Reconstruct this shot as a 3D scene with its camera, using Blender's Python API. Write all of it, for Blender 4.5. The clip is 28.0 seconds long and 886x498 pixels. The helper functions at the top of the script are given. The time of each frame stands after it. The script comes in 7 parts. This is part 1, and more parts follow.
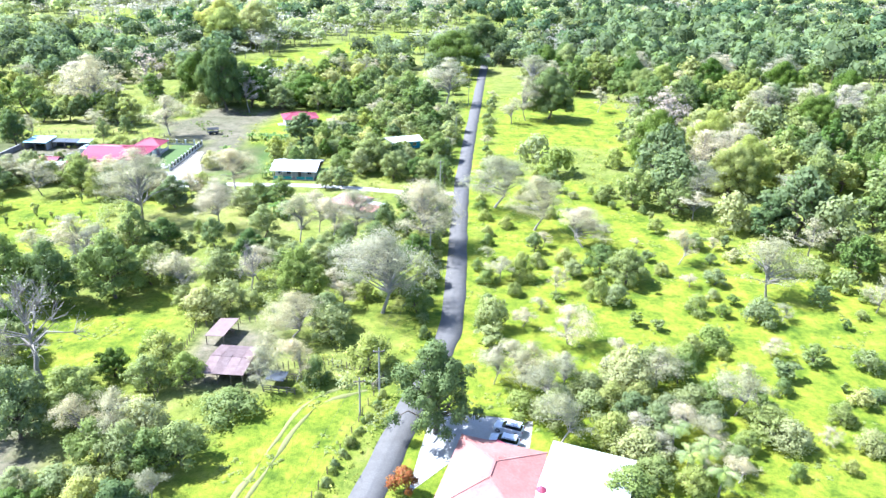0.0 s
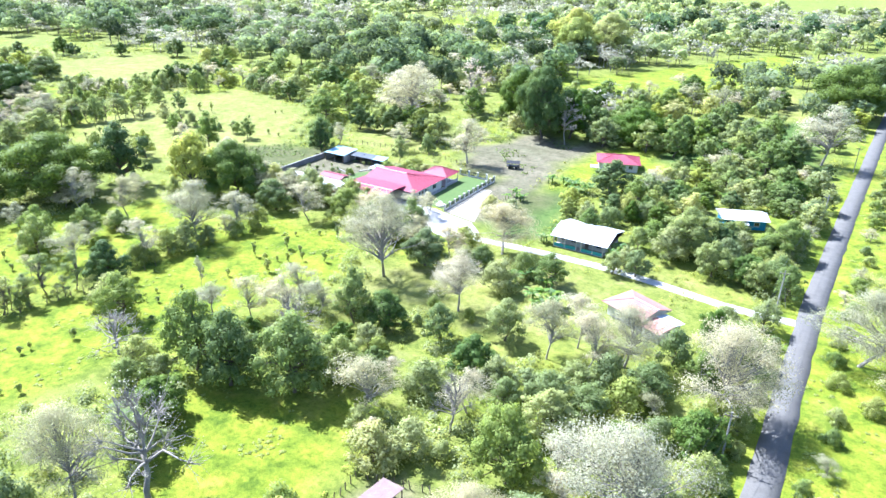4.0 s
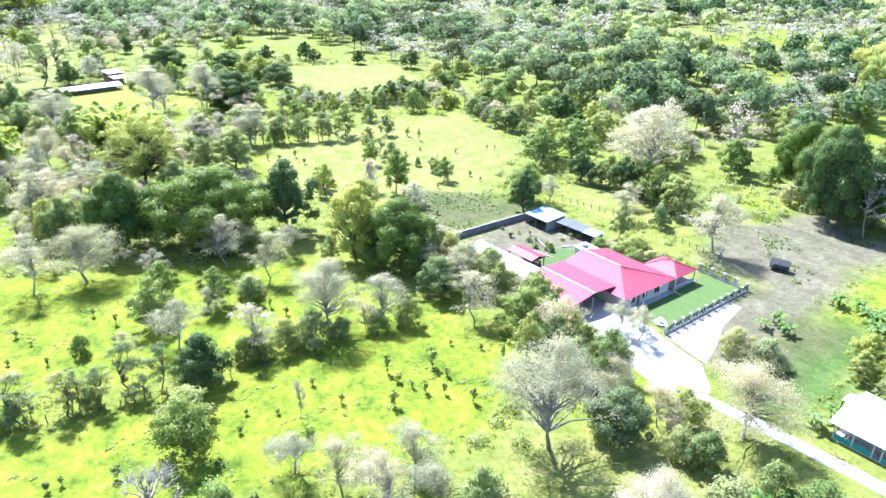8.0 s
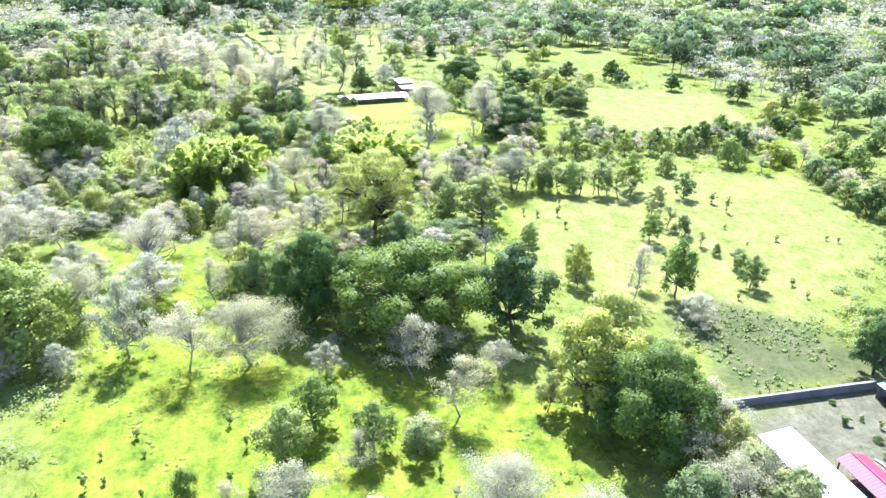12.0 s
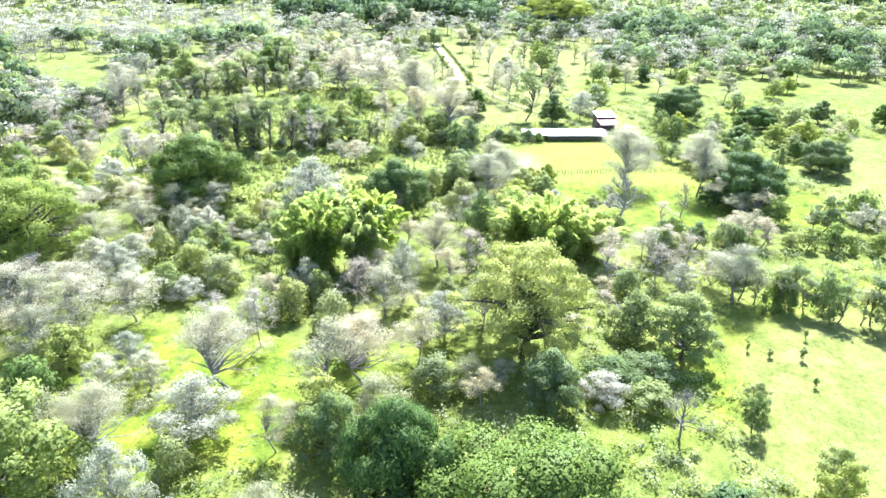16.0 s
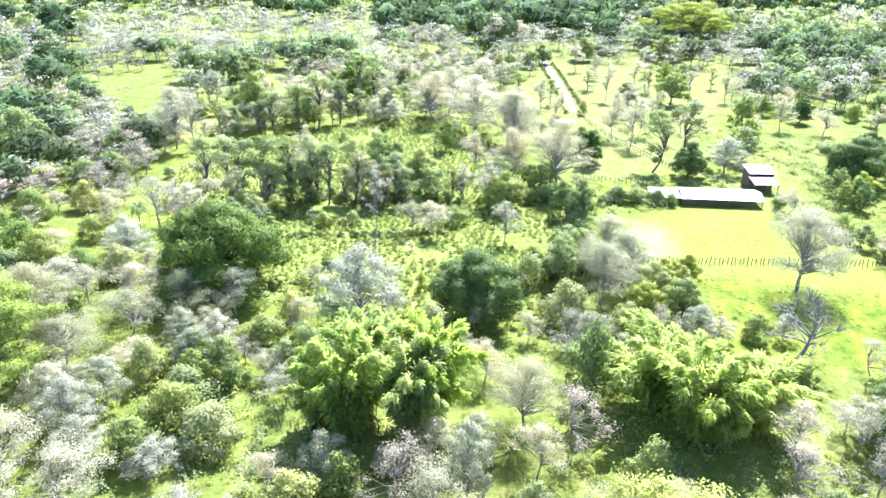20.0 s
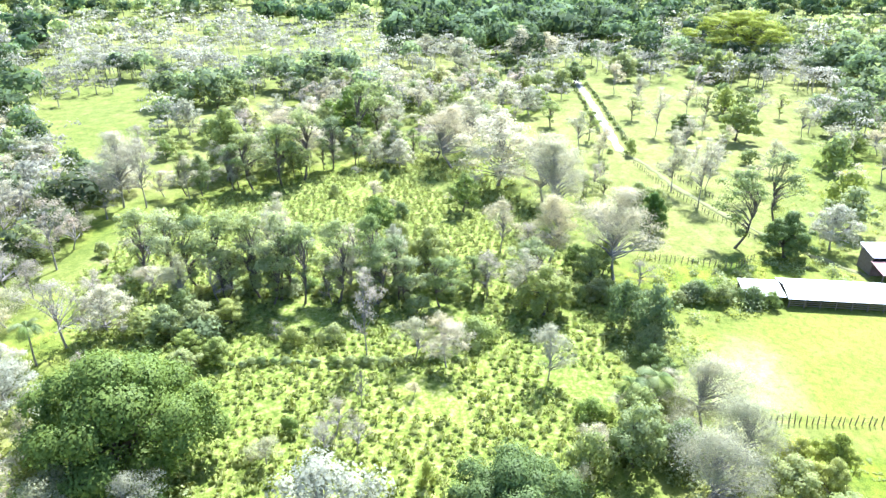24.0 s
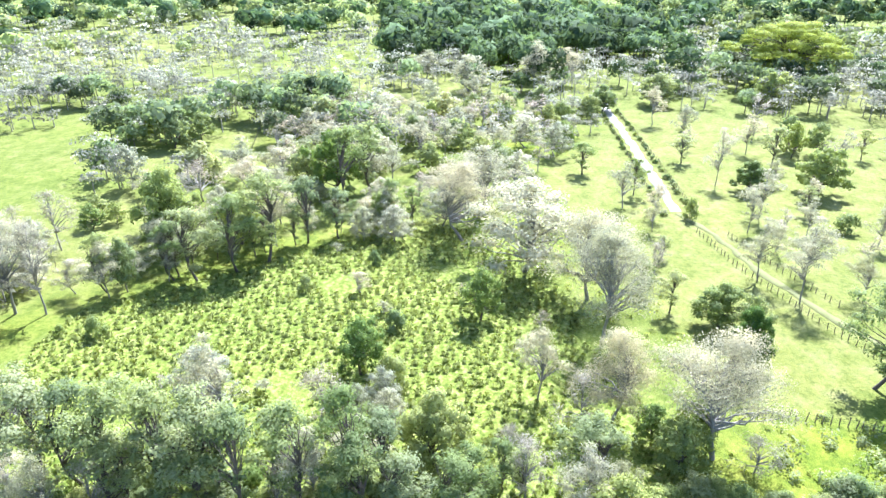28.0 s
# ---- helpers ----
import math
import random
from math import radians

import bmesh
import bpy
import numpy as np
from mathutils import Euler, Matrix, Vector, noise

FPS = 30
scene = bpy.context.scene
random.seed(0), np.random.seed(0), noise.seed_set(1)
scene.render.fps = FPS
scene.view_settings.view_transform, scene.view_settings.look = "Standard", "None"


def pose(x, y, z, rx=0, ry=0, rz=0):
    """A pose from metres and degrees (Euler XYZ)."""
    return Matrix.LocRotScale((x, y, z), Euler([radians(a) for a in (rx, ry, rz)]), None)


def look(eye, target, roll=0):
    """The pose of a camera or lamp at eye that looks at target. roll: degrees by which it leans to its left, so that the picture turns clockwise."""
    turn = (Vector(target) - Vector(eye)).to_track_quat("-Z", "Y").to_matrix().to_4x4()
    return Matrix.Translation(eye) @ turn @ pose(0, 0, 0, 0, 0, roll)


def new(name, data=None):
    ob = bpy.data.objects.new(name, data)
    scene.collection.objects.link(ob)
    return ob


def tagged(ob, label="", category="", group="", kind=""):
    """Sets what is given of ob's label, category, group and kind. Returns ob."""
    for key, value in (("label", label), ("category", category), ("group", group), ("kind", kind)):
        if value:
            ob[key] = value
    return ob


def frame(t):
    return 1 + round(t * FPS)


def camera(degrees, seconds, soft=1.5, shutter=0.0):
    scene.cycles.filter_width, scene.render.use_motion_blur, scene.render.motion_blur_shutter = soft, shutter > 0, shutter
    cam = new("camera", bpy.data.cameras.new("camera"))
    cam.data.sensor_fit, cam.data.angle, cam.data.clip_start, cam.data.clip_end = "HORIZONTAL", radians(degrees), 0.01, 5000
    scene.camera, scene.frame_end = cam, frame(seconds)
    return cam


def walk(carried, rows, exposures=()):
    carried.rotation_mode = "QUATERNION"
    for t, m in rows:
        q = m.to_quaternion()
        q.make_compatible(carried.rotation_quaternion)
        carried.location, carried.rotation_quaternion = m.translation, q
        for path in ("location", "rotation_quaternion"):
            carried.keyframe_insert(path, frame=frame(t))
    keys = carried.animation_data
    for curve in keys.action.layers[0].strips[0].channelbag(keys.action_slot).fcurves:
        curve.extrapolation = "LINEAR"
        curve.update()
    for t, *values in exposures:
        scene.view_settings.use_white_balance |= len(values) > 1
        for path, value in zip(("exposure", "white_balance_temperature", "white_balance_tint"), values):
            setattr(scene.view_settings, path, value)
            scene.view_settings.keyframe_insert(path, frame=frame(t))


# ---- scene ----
cam = camera(64.7, 28.0, soft=1.5)
METRES, EYE, TILT, LEAN, TURN = 373.7, 65.0, 0.0, 0.0, 1.4
ROWS = [
    (0.0, 0.0, 0.0, 0.0, 0.57, -23.48, -1.31),
    (0.5, 0.0043, 0.0172, 0.0006, 4.58, -23.53, -1.4),
    (1.0, 0.0074, 0.0347, 0.001, 8.47, -23.58, -1.45),
    (1.5, 0.0092, 0.0524, 0.0015, 12.25, -23.65, -1.52),
    (2.0, 0.0099, 0.0702, 0.0019, 16.04, -23.72, -1.57),
    (2.5, 0.0093, 0.0879, 0.0021, 19.73, -23.79, -1.61),
    (3.0, 0.0074, 0.1054, 0.0025, 23.28, -23.87, -1.63),
    (3.5, 0.0045, 0.1231, 0.0027, 26.79, -23.94, -1.65),
    (5.5, -0.0175, 0.1899, 0.0051, 36.9, -24.11, -1.66),
    (6.0, -0.0255, 0.206, 0.0055, 39.46, -24.15, -1.65),
    (6.5, -0.0344, 0.2216, 0.0058, 42.0, -24.2, -1.66),
    (7.0, -0.0443, 0.2366, 0.0061, 44.66, -24.26, -1.63),
    (7.5, -0.0548, 0.2514, 0.0063, 47.44, -24.3, -1.57),
    (8.0, -0.0659, 0.2654, 0.0065, 50.45, -24.37, -1.54),
    (8.5, -0.0767, 0.2779, 0.0069, 53.56, -24.46, -1.48),
    (9.0, -0.0893, 0.2909, 0.0068, 56.85, -24.52, -1.46),
    (9.5, -0.1024, 0.3033, 0.0069, 59.98, -24.57, -1.42),
    (10.0, -0.116, 0.3147, 0.0071, 63.13, -24.65, -1.4),
    (10.5, -0.1305, 0.3256, 0.0071, 66.38, -24.7, -1.34),
    (11.0, -0.1452, 0.3357, 0.007, 69.67, -24.74, -1.29),
    (11.5, -0.1607, 0.345, 0.007, 72.89, -24.8, -1.25),
    (12.0, -0.1767, 0.3534, 0.0069, 76.11, -24.82, -1.18),
    (12.5, -0.1931, 0.3609, 0.0068, 79.61, -24.85, -1.13),
    (13.0, -0.2096, 0.3677, 0.0067, 82.88, -24.88, -1.1),
    (13.5, -0.2266, 0.3737, 0.0065, 85.84, -24.92, -1.05),
    (15.5, -0.2966, 0.3871, 0.0056, 91.75, -24.94, -1.02),
    (16.0, -0.3143, 0.3887, 0.0053, 93.13, -24.93, -0.99),
    (16.5, -0.3322, 0.3894, 0.0049, 94.76, -24.92, -0.97),
    (17.0, -0.3501, 0.3897, 0.0047, 96.73, -24.93, -0.91),
    (17.5, -0.3679, 0.3894, 0.0045, 98.45, -24.93, -0.87),
    (18.0, -0.3858, 0.3887, 0.0044, 99.6, -24.92, -0.79),
    (18.5, -0.4036, 0.3873, 0.0043, 100.21, -24.91, -0.75),
    (19.0, -0.4214, 0.3854, 0.0042, 100.76, -24.89, -0.69),
    (19.5, -0.4392, 0.3829, 0.0042, 101.31, -24.89, -0.65),
    (20.0, -0.4569, 0.3802, 0.0041, 101.78, -24.88, -0.6),
    (20.5, -0.4746, 0.377, 0.004, 102.2, -24.87, -0.61),
    (21.0, -0.4922, 0.3738, 0.0039, 102.65, -24.86, -0.58),
    (21.5, -0.5096, 0.3703, 0.004, 102.96, -24.89, -0.52),
    (23.5, -0.5795, 0.3541, 0.0043, 103.01, -24.98, -0.42),
    (24.0, -0.5968, 0.3498, 0.0043, 103.02, -25.0, -0.41),
    (24.5, -0.6142, 0.3454, 0.0043, 103.03, -25.03, -0.38),
    (25.0, -0.6317, 0.341, 0.0042, 103.05, -25.04, -0.33),
    (25.5, -0.649, 0.3365, 0.0044, 103.05, -25.04, -0.32),
    (26.0, -0.6664, 0.3319, 0.0044, 103.05, -25.03, -0.29),
    (26.5, -0.6837, 0.3273, 0.0045, 103.05, -25.02, -0.28),
    (27.0, -0.7009, 0.3228, 0.0044, 103.07, -25.02, -0.26),
    (27.5, -0.7182, 0.3182, 0.0044, 103.07, -25.06, -0.24),
    (28.0, -0.7356, 0.3137, 0.0043, 103.08, -25.08, -0.22),
]
walk(cam, [(t, pose(0, 0, EYE, TILT, LEAN, TURN) @ pose(METRES * x, METRES * y, METRES * z, 90 + pitch, roll, yaw)) for t, x, y, z, yaw, pitch, roll in ROWS], exposures=[(0.0, 2.13, 5180, 15), (13.0, 2.18, 5180, 15), (17.0, 2.26, 5230, 15), (21.0, 2.24, 5230, 15), (25.0, 2.12, 5180, 15), (28.0, 2.08, 5180, 15)])

SUN_AZ, SUN_EL = math.atan2(-1.0, 0.15), radians(52)   # clockwise from +y

world = bpy.data.worlds.new("sky")
scene.world = world
world.use_nodes = True
wn, wl = world.node_tree.nodes, world.node_tree.links
sky = wn.new("ShaderNodeTexSky")
sky.sky_type, sky.sun_disc, sky.sun_elevation, sky.sun_rotation = "NISHITA", False, SUN_EL, SUN_AZ
wn["Background"].inputs["Strength"].default_value = 0.082
wl.new(sky.outputs["Color"], wn["Background"].inputs["Color"])

sun_data = bpy.data.lights.new("sun", "SUN")
sun_data.energy, sun_data.angle, sun_data.color = 4.3, radians(0.55), (1.0, 0.95, 0.86)
sun = new("sun", sun_data)
sun_from = Vector((math.sin(SUN_AZ) * math.cos(SUN_EL), math.cos(SUN_AZ) * math.cos(SUN_EL), math.sin(SUN_EL)))
sun.matrix_world = look(sun_from * 400, (0, 0, 0))


# ---------------------------------------------------------------- materials
def material(name):
    m = bpy.data.materials.new(name)
    m.use_nodes = True
    return m, m.node_tree.nodes, m.node_tree.links, m.node_tree.nodes["Principled BSDF"]


def node(nodes, kind, **values):
    n = nodes.new(kind)
    for key, value in values.items():
        n.inputs[key].default_value = value
    return n


def ramp(nodes, stops):
    r = nodes.new("ShaderNodeValToRGB")
    while len(r.color_ramp.elements) < len(stops):
        r.color_ramp.elements.new(0.5)
    for e, (at, c) in zip(r.color_ramp.elements, stops):
        e.position, e.color = at, (*c, 1)
    return r


def mix(nodes, links, fac, a, b, blend="MIX"):
    m = nodes.new("ShaderNodeMix")
    m.data_type, m.blend_type = "RGBA", blend
    for socket, value in ((m.inputs[0], fac), (m.inputs[6], a), (m.inputs[7], b)):
        if isinstance(value, bpy.types.NodeSocket):
            links.new(value, socket)
        else:
            socket.default_value = (*value, 1) if isinstance(value, tuple) else value
    return m.outputs[2]


def leaf_material(name, dark, light, third=None, gloss=0.42, clear=0.35, spread=0.25, tint=(1.2, 1.22, 0.75)):
    """Leaves: each leaf clump has its own shade, each plant its own tint; light shines through."""
    m, n, l, b = material(name)
    geo, info = n.new("ShaderNodeNewGeometry"), n.new("ShaderNodeObjectInfo")
    calm = lambda c: tuple(0.45 * p + 0.55 * q for p, q in zip(c, light))   # neighbouring leaves differ little
    r = ramp(n, [(0.0, calm(dark)), (0.75, light)] + ([(1.0, calm(third))] if third else []))
    l.new(geo.outputs["Random Per Island"], r.inputs[0])
    coord = n.new("ShaderNodeTexCoord")
    grain = node(n, "ShaderNodeTexNoise", Scale=0.9, Detail=5.0, Roughness=0.65)
    l.new(coord.outputs["Object"], grain.inputs["Vector"])
    hsv = n.new("ShaderNodeHueSaturation")
    span = n.new("ShaderNodeMapRange")
    span.inputs["To Min"].default_value, span.inputs["To Max"].default_value = 1 - spread, 1 + spread
    l.new(info.outputs["Random"], span.inputs["Value"])
    own = n.new("ShaderNodeAttribute")   # plants joined into one mesh carry their own shade
    own.attribute_name = "shade"
    value = n.new("ShaderNodeMath")
    value.operation = "ADD"
    l.new(span.outputs[0], value.inputs[0])
    l.new(own.outputs["Fac"], value.inputs[1])
    l.new(value.outputs[0], hsv.inputs["Value"])
    hue = n.new("ShaderNodeMapRange")
    hue.inputs["To Min"].default_value, hue.inputs["To Max"].default_value = 0.5 + 0.1 * spread, 0.5 - 0.1 * spread
    l.new(info.outputs["Random"], hue.inputs["Value"])
    l.new(hue.outputs[0], hsv.inputs["Hue"])
    other = n.new("ShaderNodeMath")   # a second chance number from the first
    other.operation = "MULTIPLY"
    other.inputs[1].default_value = 37.7
    l.new(info.outputs["Random"], other.inputs[0])
    part_of = n.new("ShaderNodeMath")
    part_of.operation = "FRACT"
    l.new(other.outputs[0], part_of.inputs[0])
    rich = n.new("ShaderNodeMapRange")
    rich.inputs["To Min"].default_value, rich.inputs["To Max"].default_value = 0.75, 1.06
    l.new(part_of.outputs[0], rich.inputs["Value"])
    l.new(rich.outputs[0], hsv.inputs["Saturation"])
    mottle = ramp(n, [(0.32, (0.7, 0.73, 0.68)), (0.5, (0.98, 0.98, 0.96)), (0.68, (1.2, 1.17, 1.15))])
    l.new(grain.outputs["Fac"], mottle.inputs[0])
    l.new(mix(n, l, 1.0, r.outputs[0], mottle.outputs[0], "MULTIPLY"), hsv.inputs["Color"])
    l.new(hsv.outputs[0], b.inputs["Base Color"])
    b.inputs["Roughness"].default_value = gloss
    b.inputs["Specular IOR Level"].default_value = 0.1
    through_leaf = n.new("ShaderNodeBsdfTranslucent")
    bright = mix(n, l, 1.0, hsv.outputs[0], tint, "MULTIPLY")
    l.new(bright, through_leaf.inputs["Color"])
    both = n.new("ShaderNodeMixShader")
    both.inputs[0].default_value = clear
    l.new(b.outputs[0], both.inputs[1])
    l.new(through_leaf.outputs[0], both.inputs[2])
    l.new(both.outputs[0], n["Material Output"].inputs["Surface"])
    return m


def plain_material(name, a, b_colour, scale=2.0, rough=0.8, metal=0.0, bump=0.3, fine=30.0, vary=0.12):
    m, n, l, b = material(name)
    coord, info = n.new("ShaderNodeTexCoord"), n.new("ShaderNodeObjectInfo")
    big = node(n, "ShaderNodeTexNoise", Scale=scale, Detail=6.0, Roughness=0.65)
    small = node(n, "ShaderNodeTexNoise", Scale=fine, Detail=4.0)
    l.new(coord.outputs["Object"], big.inputs["Vector"])
    l.new(coord.outputs["Object"], small.inputs["Vector"])
    r = ramp(n, [(0.3, a), (0.7, b_colour)])
    l.new(big.outputs["Fac"], r.inputs[0])
    dirty = mix(n, l, small.outputs["Fac"], r.outputs[0], tuple(0.7 * c for c in a))
    hsv = n.new("ShaderNodeHueSaturation")
    span = n.new("ShaderNodeMapRange")
    span.inputs["To Min"].default_value, span.inputs["To Max"].default_value = 1 - vary, 1 + vary
    l.new(info.outputs["Random"], span.inputs["Value"])
    l.new(span.outputs[0], hsv.inputs["Value"])
    l.new(dirty, hsv.inputs["Color"])
    l.new(hsv.outputs[0], b.inputs["Base Color"])
    b.inputs["Roughness"].default_value, b.inputs["Metallic"].default_value = rough, metal
    if bump:
        bm = n.new("ShaderNodeBump")
        bm.inputs["Strength"].default_value, bm.inputs["Distance"].default_value = bump, 0.02
        l.new(small.outputs["Fac"], bm.inputs["Height"])
        l.new(bm.outputs[0], b.inputs["Normal"])
    return m


LEAF = {
    "mango": leaf_material("mango_leaf", (0.075, 0.13, 0.021), (0.13, 0.198, 0.034), (0.23, 0.3, 0.058), gloss=0.5, clear=0.3, spread=0.16),
    "broadleaf": leaf_material("broadleaf_leaf", (0.17, 0.225, 0.06), (0.28, 0.34, 0.1), (0.41, 0.45, 0.16), gloss=0.55, clear=0.48),
    "olive": leaf_material("olive_leaf", (0.24, 0.275, 0.085), (0.38, 0.405, 0.14), (0.51, 0.51, 0.22), gloss=0.6, clear=0.48),
    "lime": leaf_material("lime_leaf", (0.27, 0.31, 0.065), (0.385, 0.425, 0.1), (0.48, 0.51, 0.15), gloss=0.6, clear=0.5, spread=0.15),
    "pale": leaf_material("pale_leaf", (0.385, 0.37, 0.21), (0.515, 0.49, 0.31), (0.625, 0.59, 0.42), gloss=0.7, clear=0.56, tint=(1.15, 1.12, 0.98)),
    "white": leaf_material("silvery_leaf", (0.4, 0.405, 0.26), (0.51, 0.505, 0.345), (0.61, 0.6, 0.445), gloss=0.7, clear=0.54, tint=(1.15, 1.12, 1.0)),
    "pink": leaf_material("dry_leaf", (0.38, 0.33, 0.24), (0.475, 0.42, 0.32), (0.58, 0.52, 0.42), gloss=0.7, clear=0.55, tint=(1.15, 1.12, 1.02)),
    "bamboo": leaf_material("bamboo_leaf", (0.35, 0.43, 0.085), (0.44, 0.515, 0.13), (0.53, 0.585, 0.18), gloss=0.6, clear=0.66, spread=0.08, tint=(1.3, 1.3, 0.85)),
    "palm": leaf_material("palm_leaf", (0.13, 0.19, 0.045), (0.25, 0.31, 0.08), gloss=0.6),
    "banana": leaf_material("banana_leaf", (0.09, 0.18, 0.03), (0.2, 0.31, 0.06), clear=0.45),
    "red": leaf_material("red_leaf", (0.16, 0.17, 0.04), (0.27, 0.12, 0.04), (0.3, 0.07, 0.03), clear=0.2),
    # distant leaves: paler and bluer than the near ones, haze put into colour
    "far_green": leaf_material("hazed_green_leaf", (0.22, 0.285, 0.12), (0.33, 0.385, 0.18), (0.44, 0.475, 0.25), gloss=0.8, clear=0.52),
    "far_dark": leaf_material("hazed_dark_leaf", (0.1, 0.155, 0.07), (0.16, 0.225, 0.1), (0.22, 0.29, 0.125), gloss=0.8, clear=0.46),
    "far_pale": leaf_material("hazed_pale_leaf", (0.33, 0.335, 0.26), (0.415, 0.41, 0.33), (0.5, 0.49, 0.41), gloss=0.8, clear=0.6, tint=(1.15, 1.12, 1.0)),
    "vine": leaf_material("vine_leaf", (0.23, 0.28, 0.105), (0.35, 0.395, 0.165), (0.48, 0.505, 0.27), gloss=0.7, clear=0.54),
    "weed": leaf_material("weed_leaf", (0.2, 0.235, 0.035), (0.32, 0.355, 0.06), (0.43, 0.45, 0.11), gloss=0.7, clear=0.5),
    "tussock": leaf_material("tussock_leaf", (0.23, 0.285, 0.028), (0.37, 0.42, 0.048), (0.5, 0.52, 0.1), gloss=0.7, clear=0.35, tint=(1.2, 1.2, 0.8)),
    "tuft": leaf_material("pasture_grass_leaf", (0.22, 0.28, 0.028), (0.33, 0.385, 0.045), (0.43, 0.465, 0.08), gloss=0.7, clear=0.5),
}
BARK = plain_material("bark", (0.11, 0.085, 0.06), (0.2, 0.17, 0.13), 1.5, 0.9, bump=0.6, fine=12)
PALE_BARK = plain_material("pale_bark", (0.26, 0.23, 0.19), (0.42, 0.39, 0.34), 1.5, 0.9, bump=0.5, fine=12)
ASPHALT = plain_material("asphalt", (0.125, 0.119, 0.108), (0.2, 0.192, 0.176), 0.5, 1.0, bump=0.5, fine=7)
CONCRETE = plain_material("concrete", (0.4, 0.385, 0.35), (0.54, 0.52, 0.48), 0.25, 0.85, fine=4)
GRAVEL = plain_material("gravel", (0.34, 0.315, 0.265), (0.47, 0.445, 0.39), 0.4, 0.95, bump=0.7, fine=6)
GRASS_TRACK = plain_material("grassy_track", (0.19, 0.2, 0.055), (0.27, 0.265, 0.1), 0.4, 0.95, bump=0.5, fine=4)
SOIL = plain_material("bare_soil", (0.25, 0.225, 0.175), (0.36, 0.33, 0.27), 0.3, 0.95, bump=0.7, fine=5)
RED_SHEET = plain_material("red_roof_sheet", (0.26, 0.03, 0.06), (0.33, 0.05, 0.085), 0.3, 0.62, bump=0.05, fine=3, vary=0.06)
FADED_RED = plain_material("faded_red_sheet", (0.36, 0.15, 0.12), (0.46, 0.26, 0.21), 0.35, 0.65, bump=0.05, fine=3)
WHITE_SHEET = plain_material("zinc_sheet", (0.56, 0.575, 0.58), (0.72, 0.725, 0.73), 0.3, 0.5, bump=0.05, fine=3, vary=0.04)
BLUE_SHEET = plain_material("blue_zinc_sheet", (0.24, 0.4, 0.47), (0.36, 0.51, 0.57), 0.3, 0.55, bump=0.05, fine=3)
RUST_SHEET = plain_material("rusty_sheet", (0.15, 0.095, 0.085), (0.28, 0.215, 0.205), 0.8, 0.8, bump=0.2, fine=4, vary=0.25)
DARK_SHEET = plain_material("dark_sheet", (0.06, 0.07, 0.08), (0.13, 0.15, 0.17), 0.5, 0.5, fine=4)
WHITE_WALL = plain_material("white_plaster", (0.6, 0.58, 0.54), (0.74, 0.72, 0.68), 0.4, 0.85, fine=5)
TEAL_WALL = plain_material("teal_plaster", (0.05, 0.3, 0.3), (0.09, 0.4, 0.4), 0.4, 0.8, fine=5)
BLUE_WALL = plain_material("blue_plaster", (0.02, 0.2, 0.36), (0.05, 0.29, 0.46), 0.4, 0.8, fine=5)
BLOCK_WALL = plain_material("grey_block", (0.28, 0.27, 0.25), (0.42, 0.4, 0.37), 0.6, 0.95, fine=4)
# darker grey block, for the yard wall panels
DARK_BLOCK = plain_material("dark_grey_block", (0.17, 0.165, 0.16), (0.27, 0.26, 0.25), 0.6, 0.95, fine=4)
DARK_METAL = plain_material("dark_metal", (0.03, 0.03, 0.03), (0.06, 0.06, 0.06), 1.0, 0.5, 0.4)
TIMBER = plain_material("weathered_timber", (0.16, 0.125, 0.09), (0.3, 0.25, 0.2), 1.2, 0.9, bump=0.5, fine=14)
POLE_GREY = plain_material("grey_pole", (0.34, 0.32, 0.3), (0.46, 0.44, 0.41), 1.2, 0.85, fine=10)
CAR_WHITE = plain_material("white_car_paint", (0.74, 0.75, 0.76), (0.8, 0.8, 0.81), 0.5, 0.2, bump=0, vary=0.02)
CAR_GLASS = plain_material("dark_car_glass", (0.012, 0.014, 0.017), (0.02, 0.022, 0.026), 0.5, 0.05, bump=0)
RUBBER = plain_material("rubber", (0.018, 0.018, 0.018), (0.03, 0.03, 0.03), 3.0, 0.85)
CHROME = plain_material("bright_metal", (0.6, 0.6, 0.6), (0.7, 0.7, 0.7), 3.0, 0.25, 0.9, bump=0)
LAMP_RED = plain_material("red_lens", (0.3, 0.01, 0.01), (0.4, 0.02, 0.02), 3.0, 0.2, bump=0)
GLASS_DARK = plain_material("window_glass", (0.03, 0.04, 0.045), (0.05, 0.06, 0.065), 0.5, 0.06, bump=0)
LAWN = plain_material("mown_lawn", (0.075, 0.13, 0.025), (0.12, 0.185, 0.04), 0.5, 0.95, bump=0.8, fine=8)


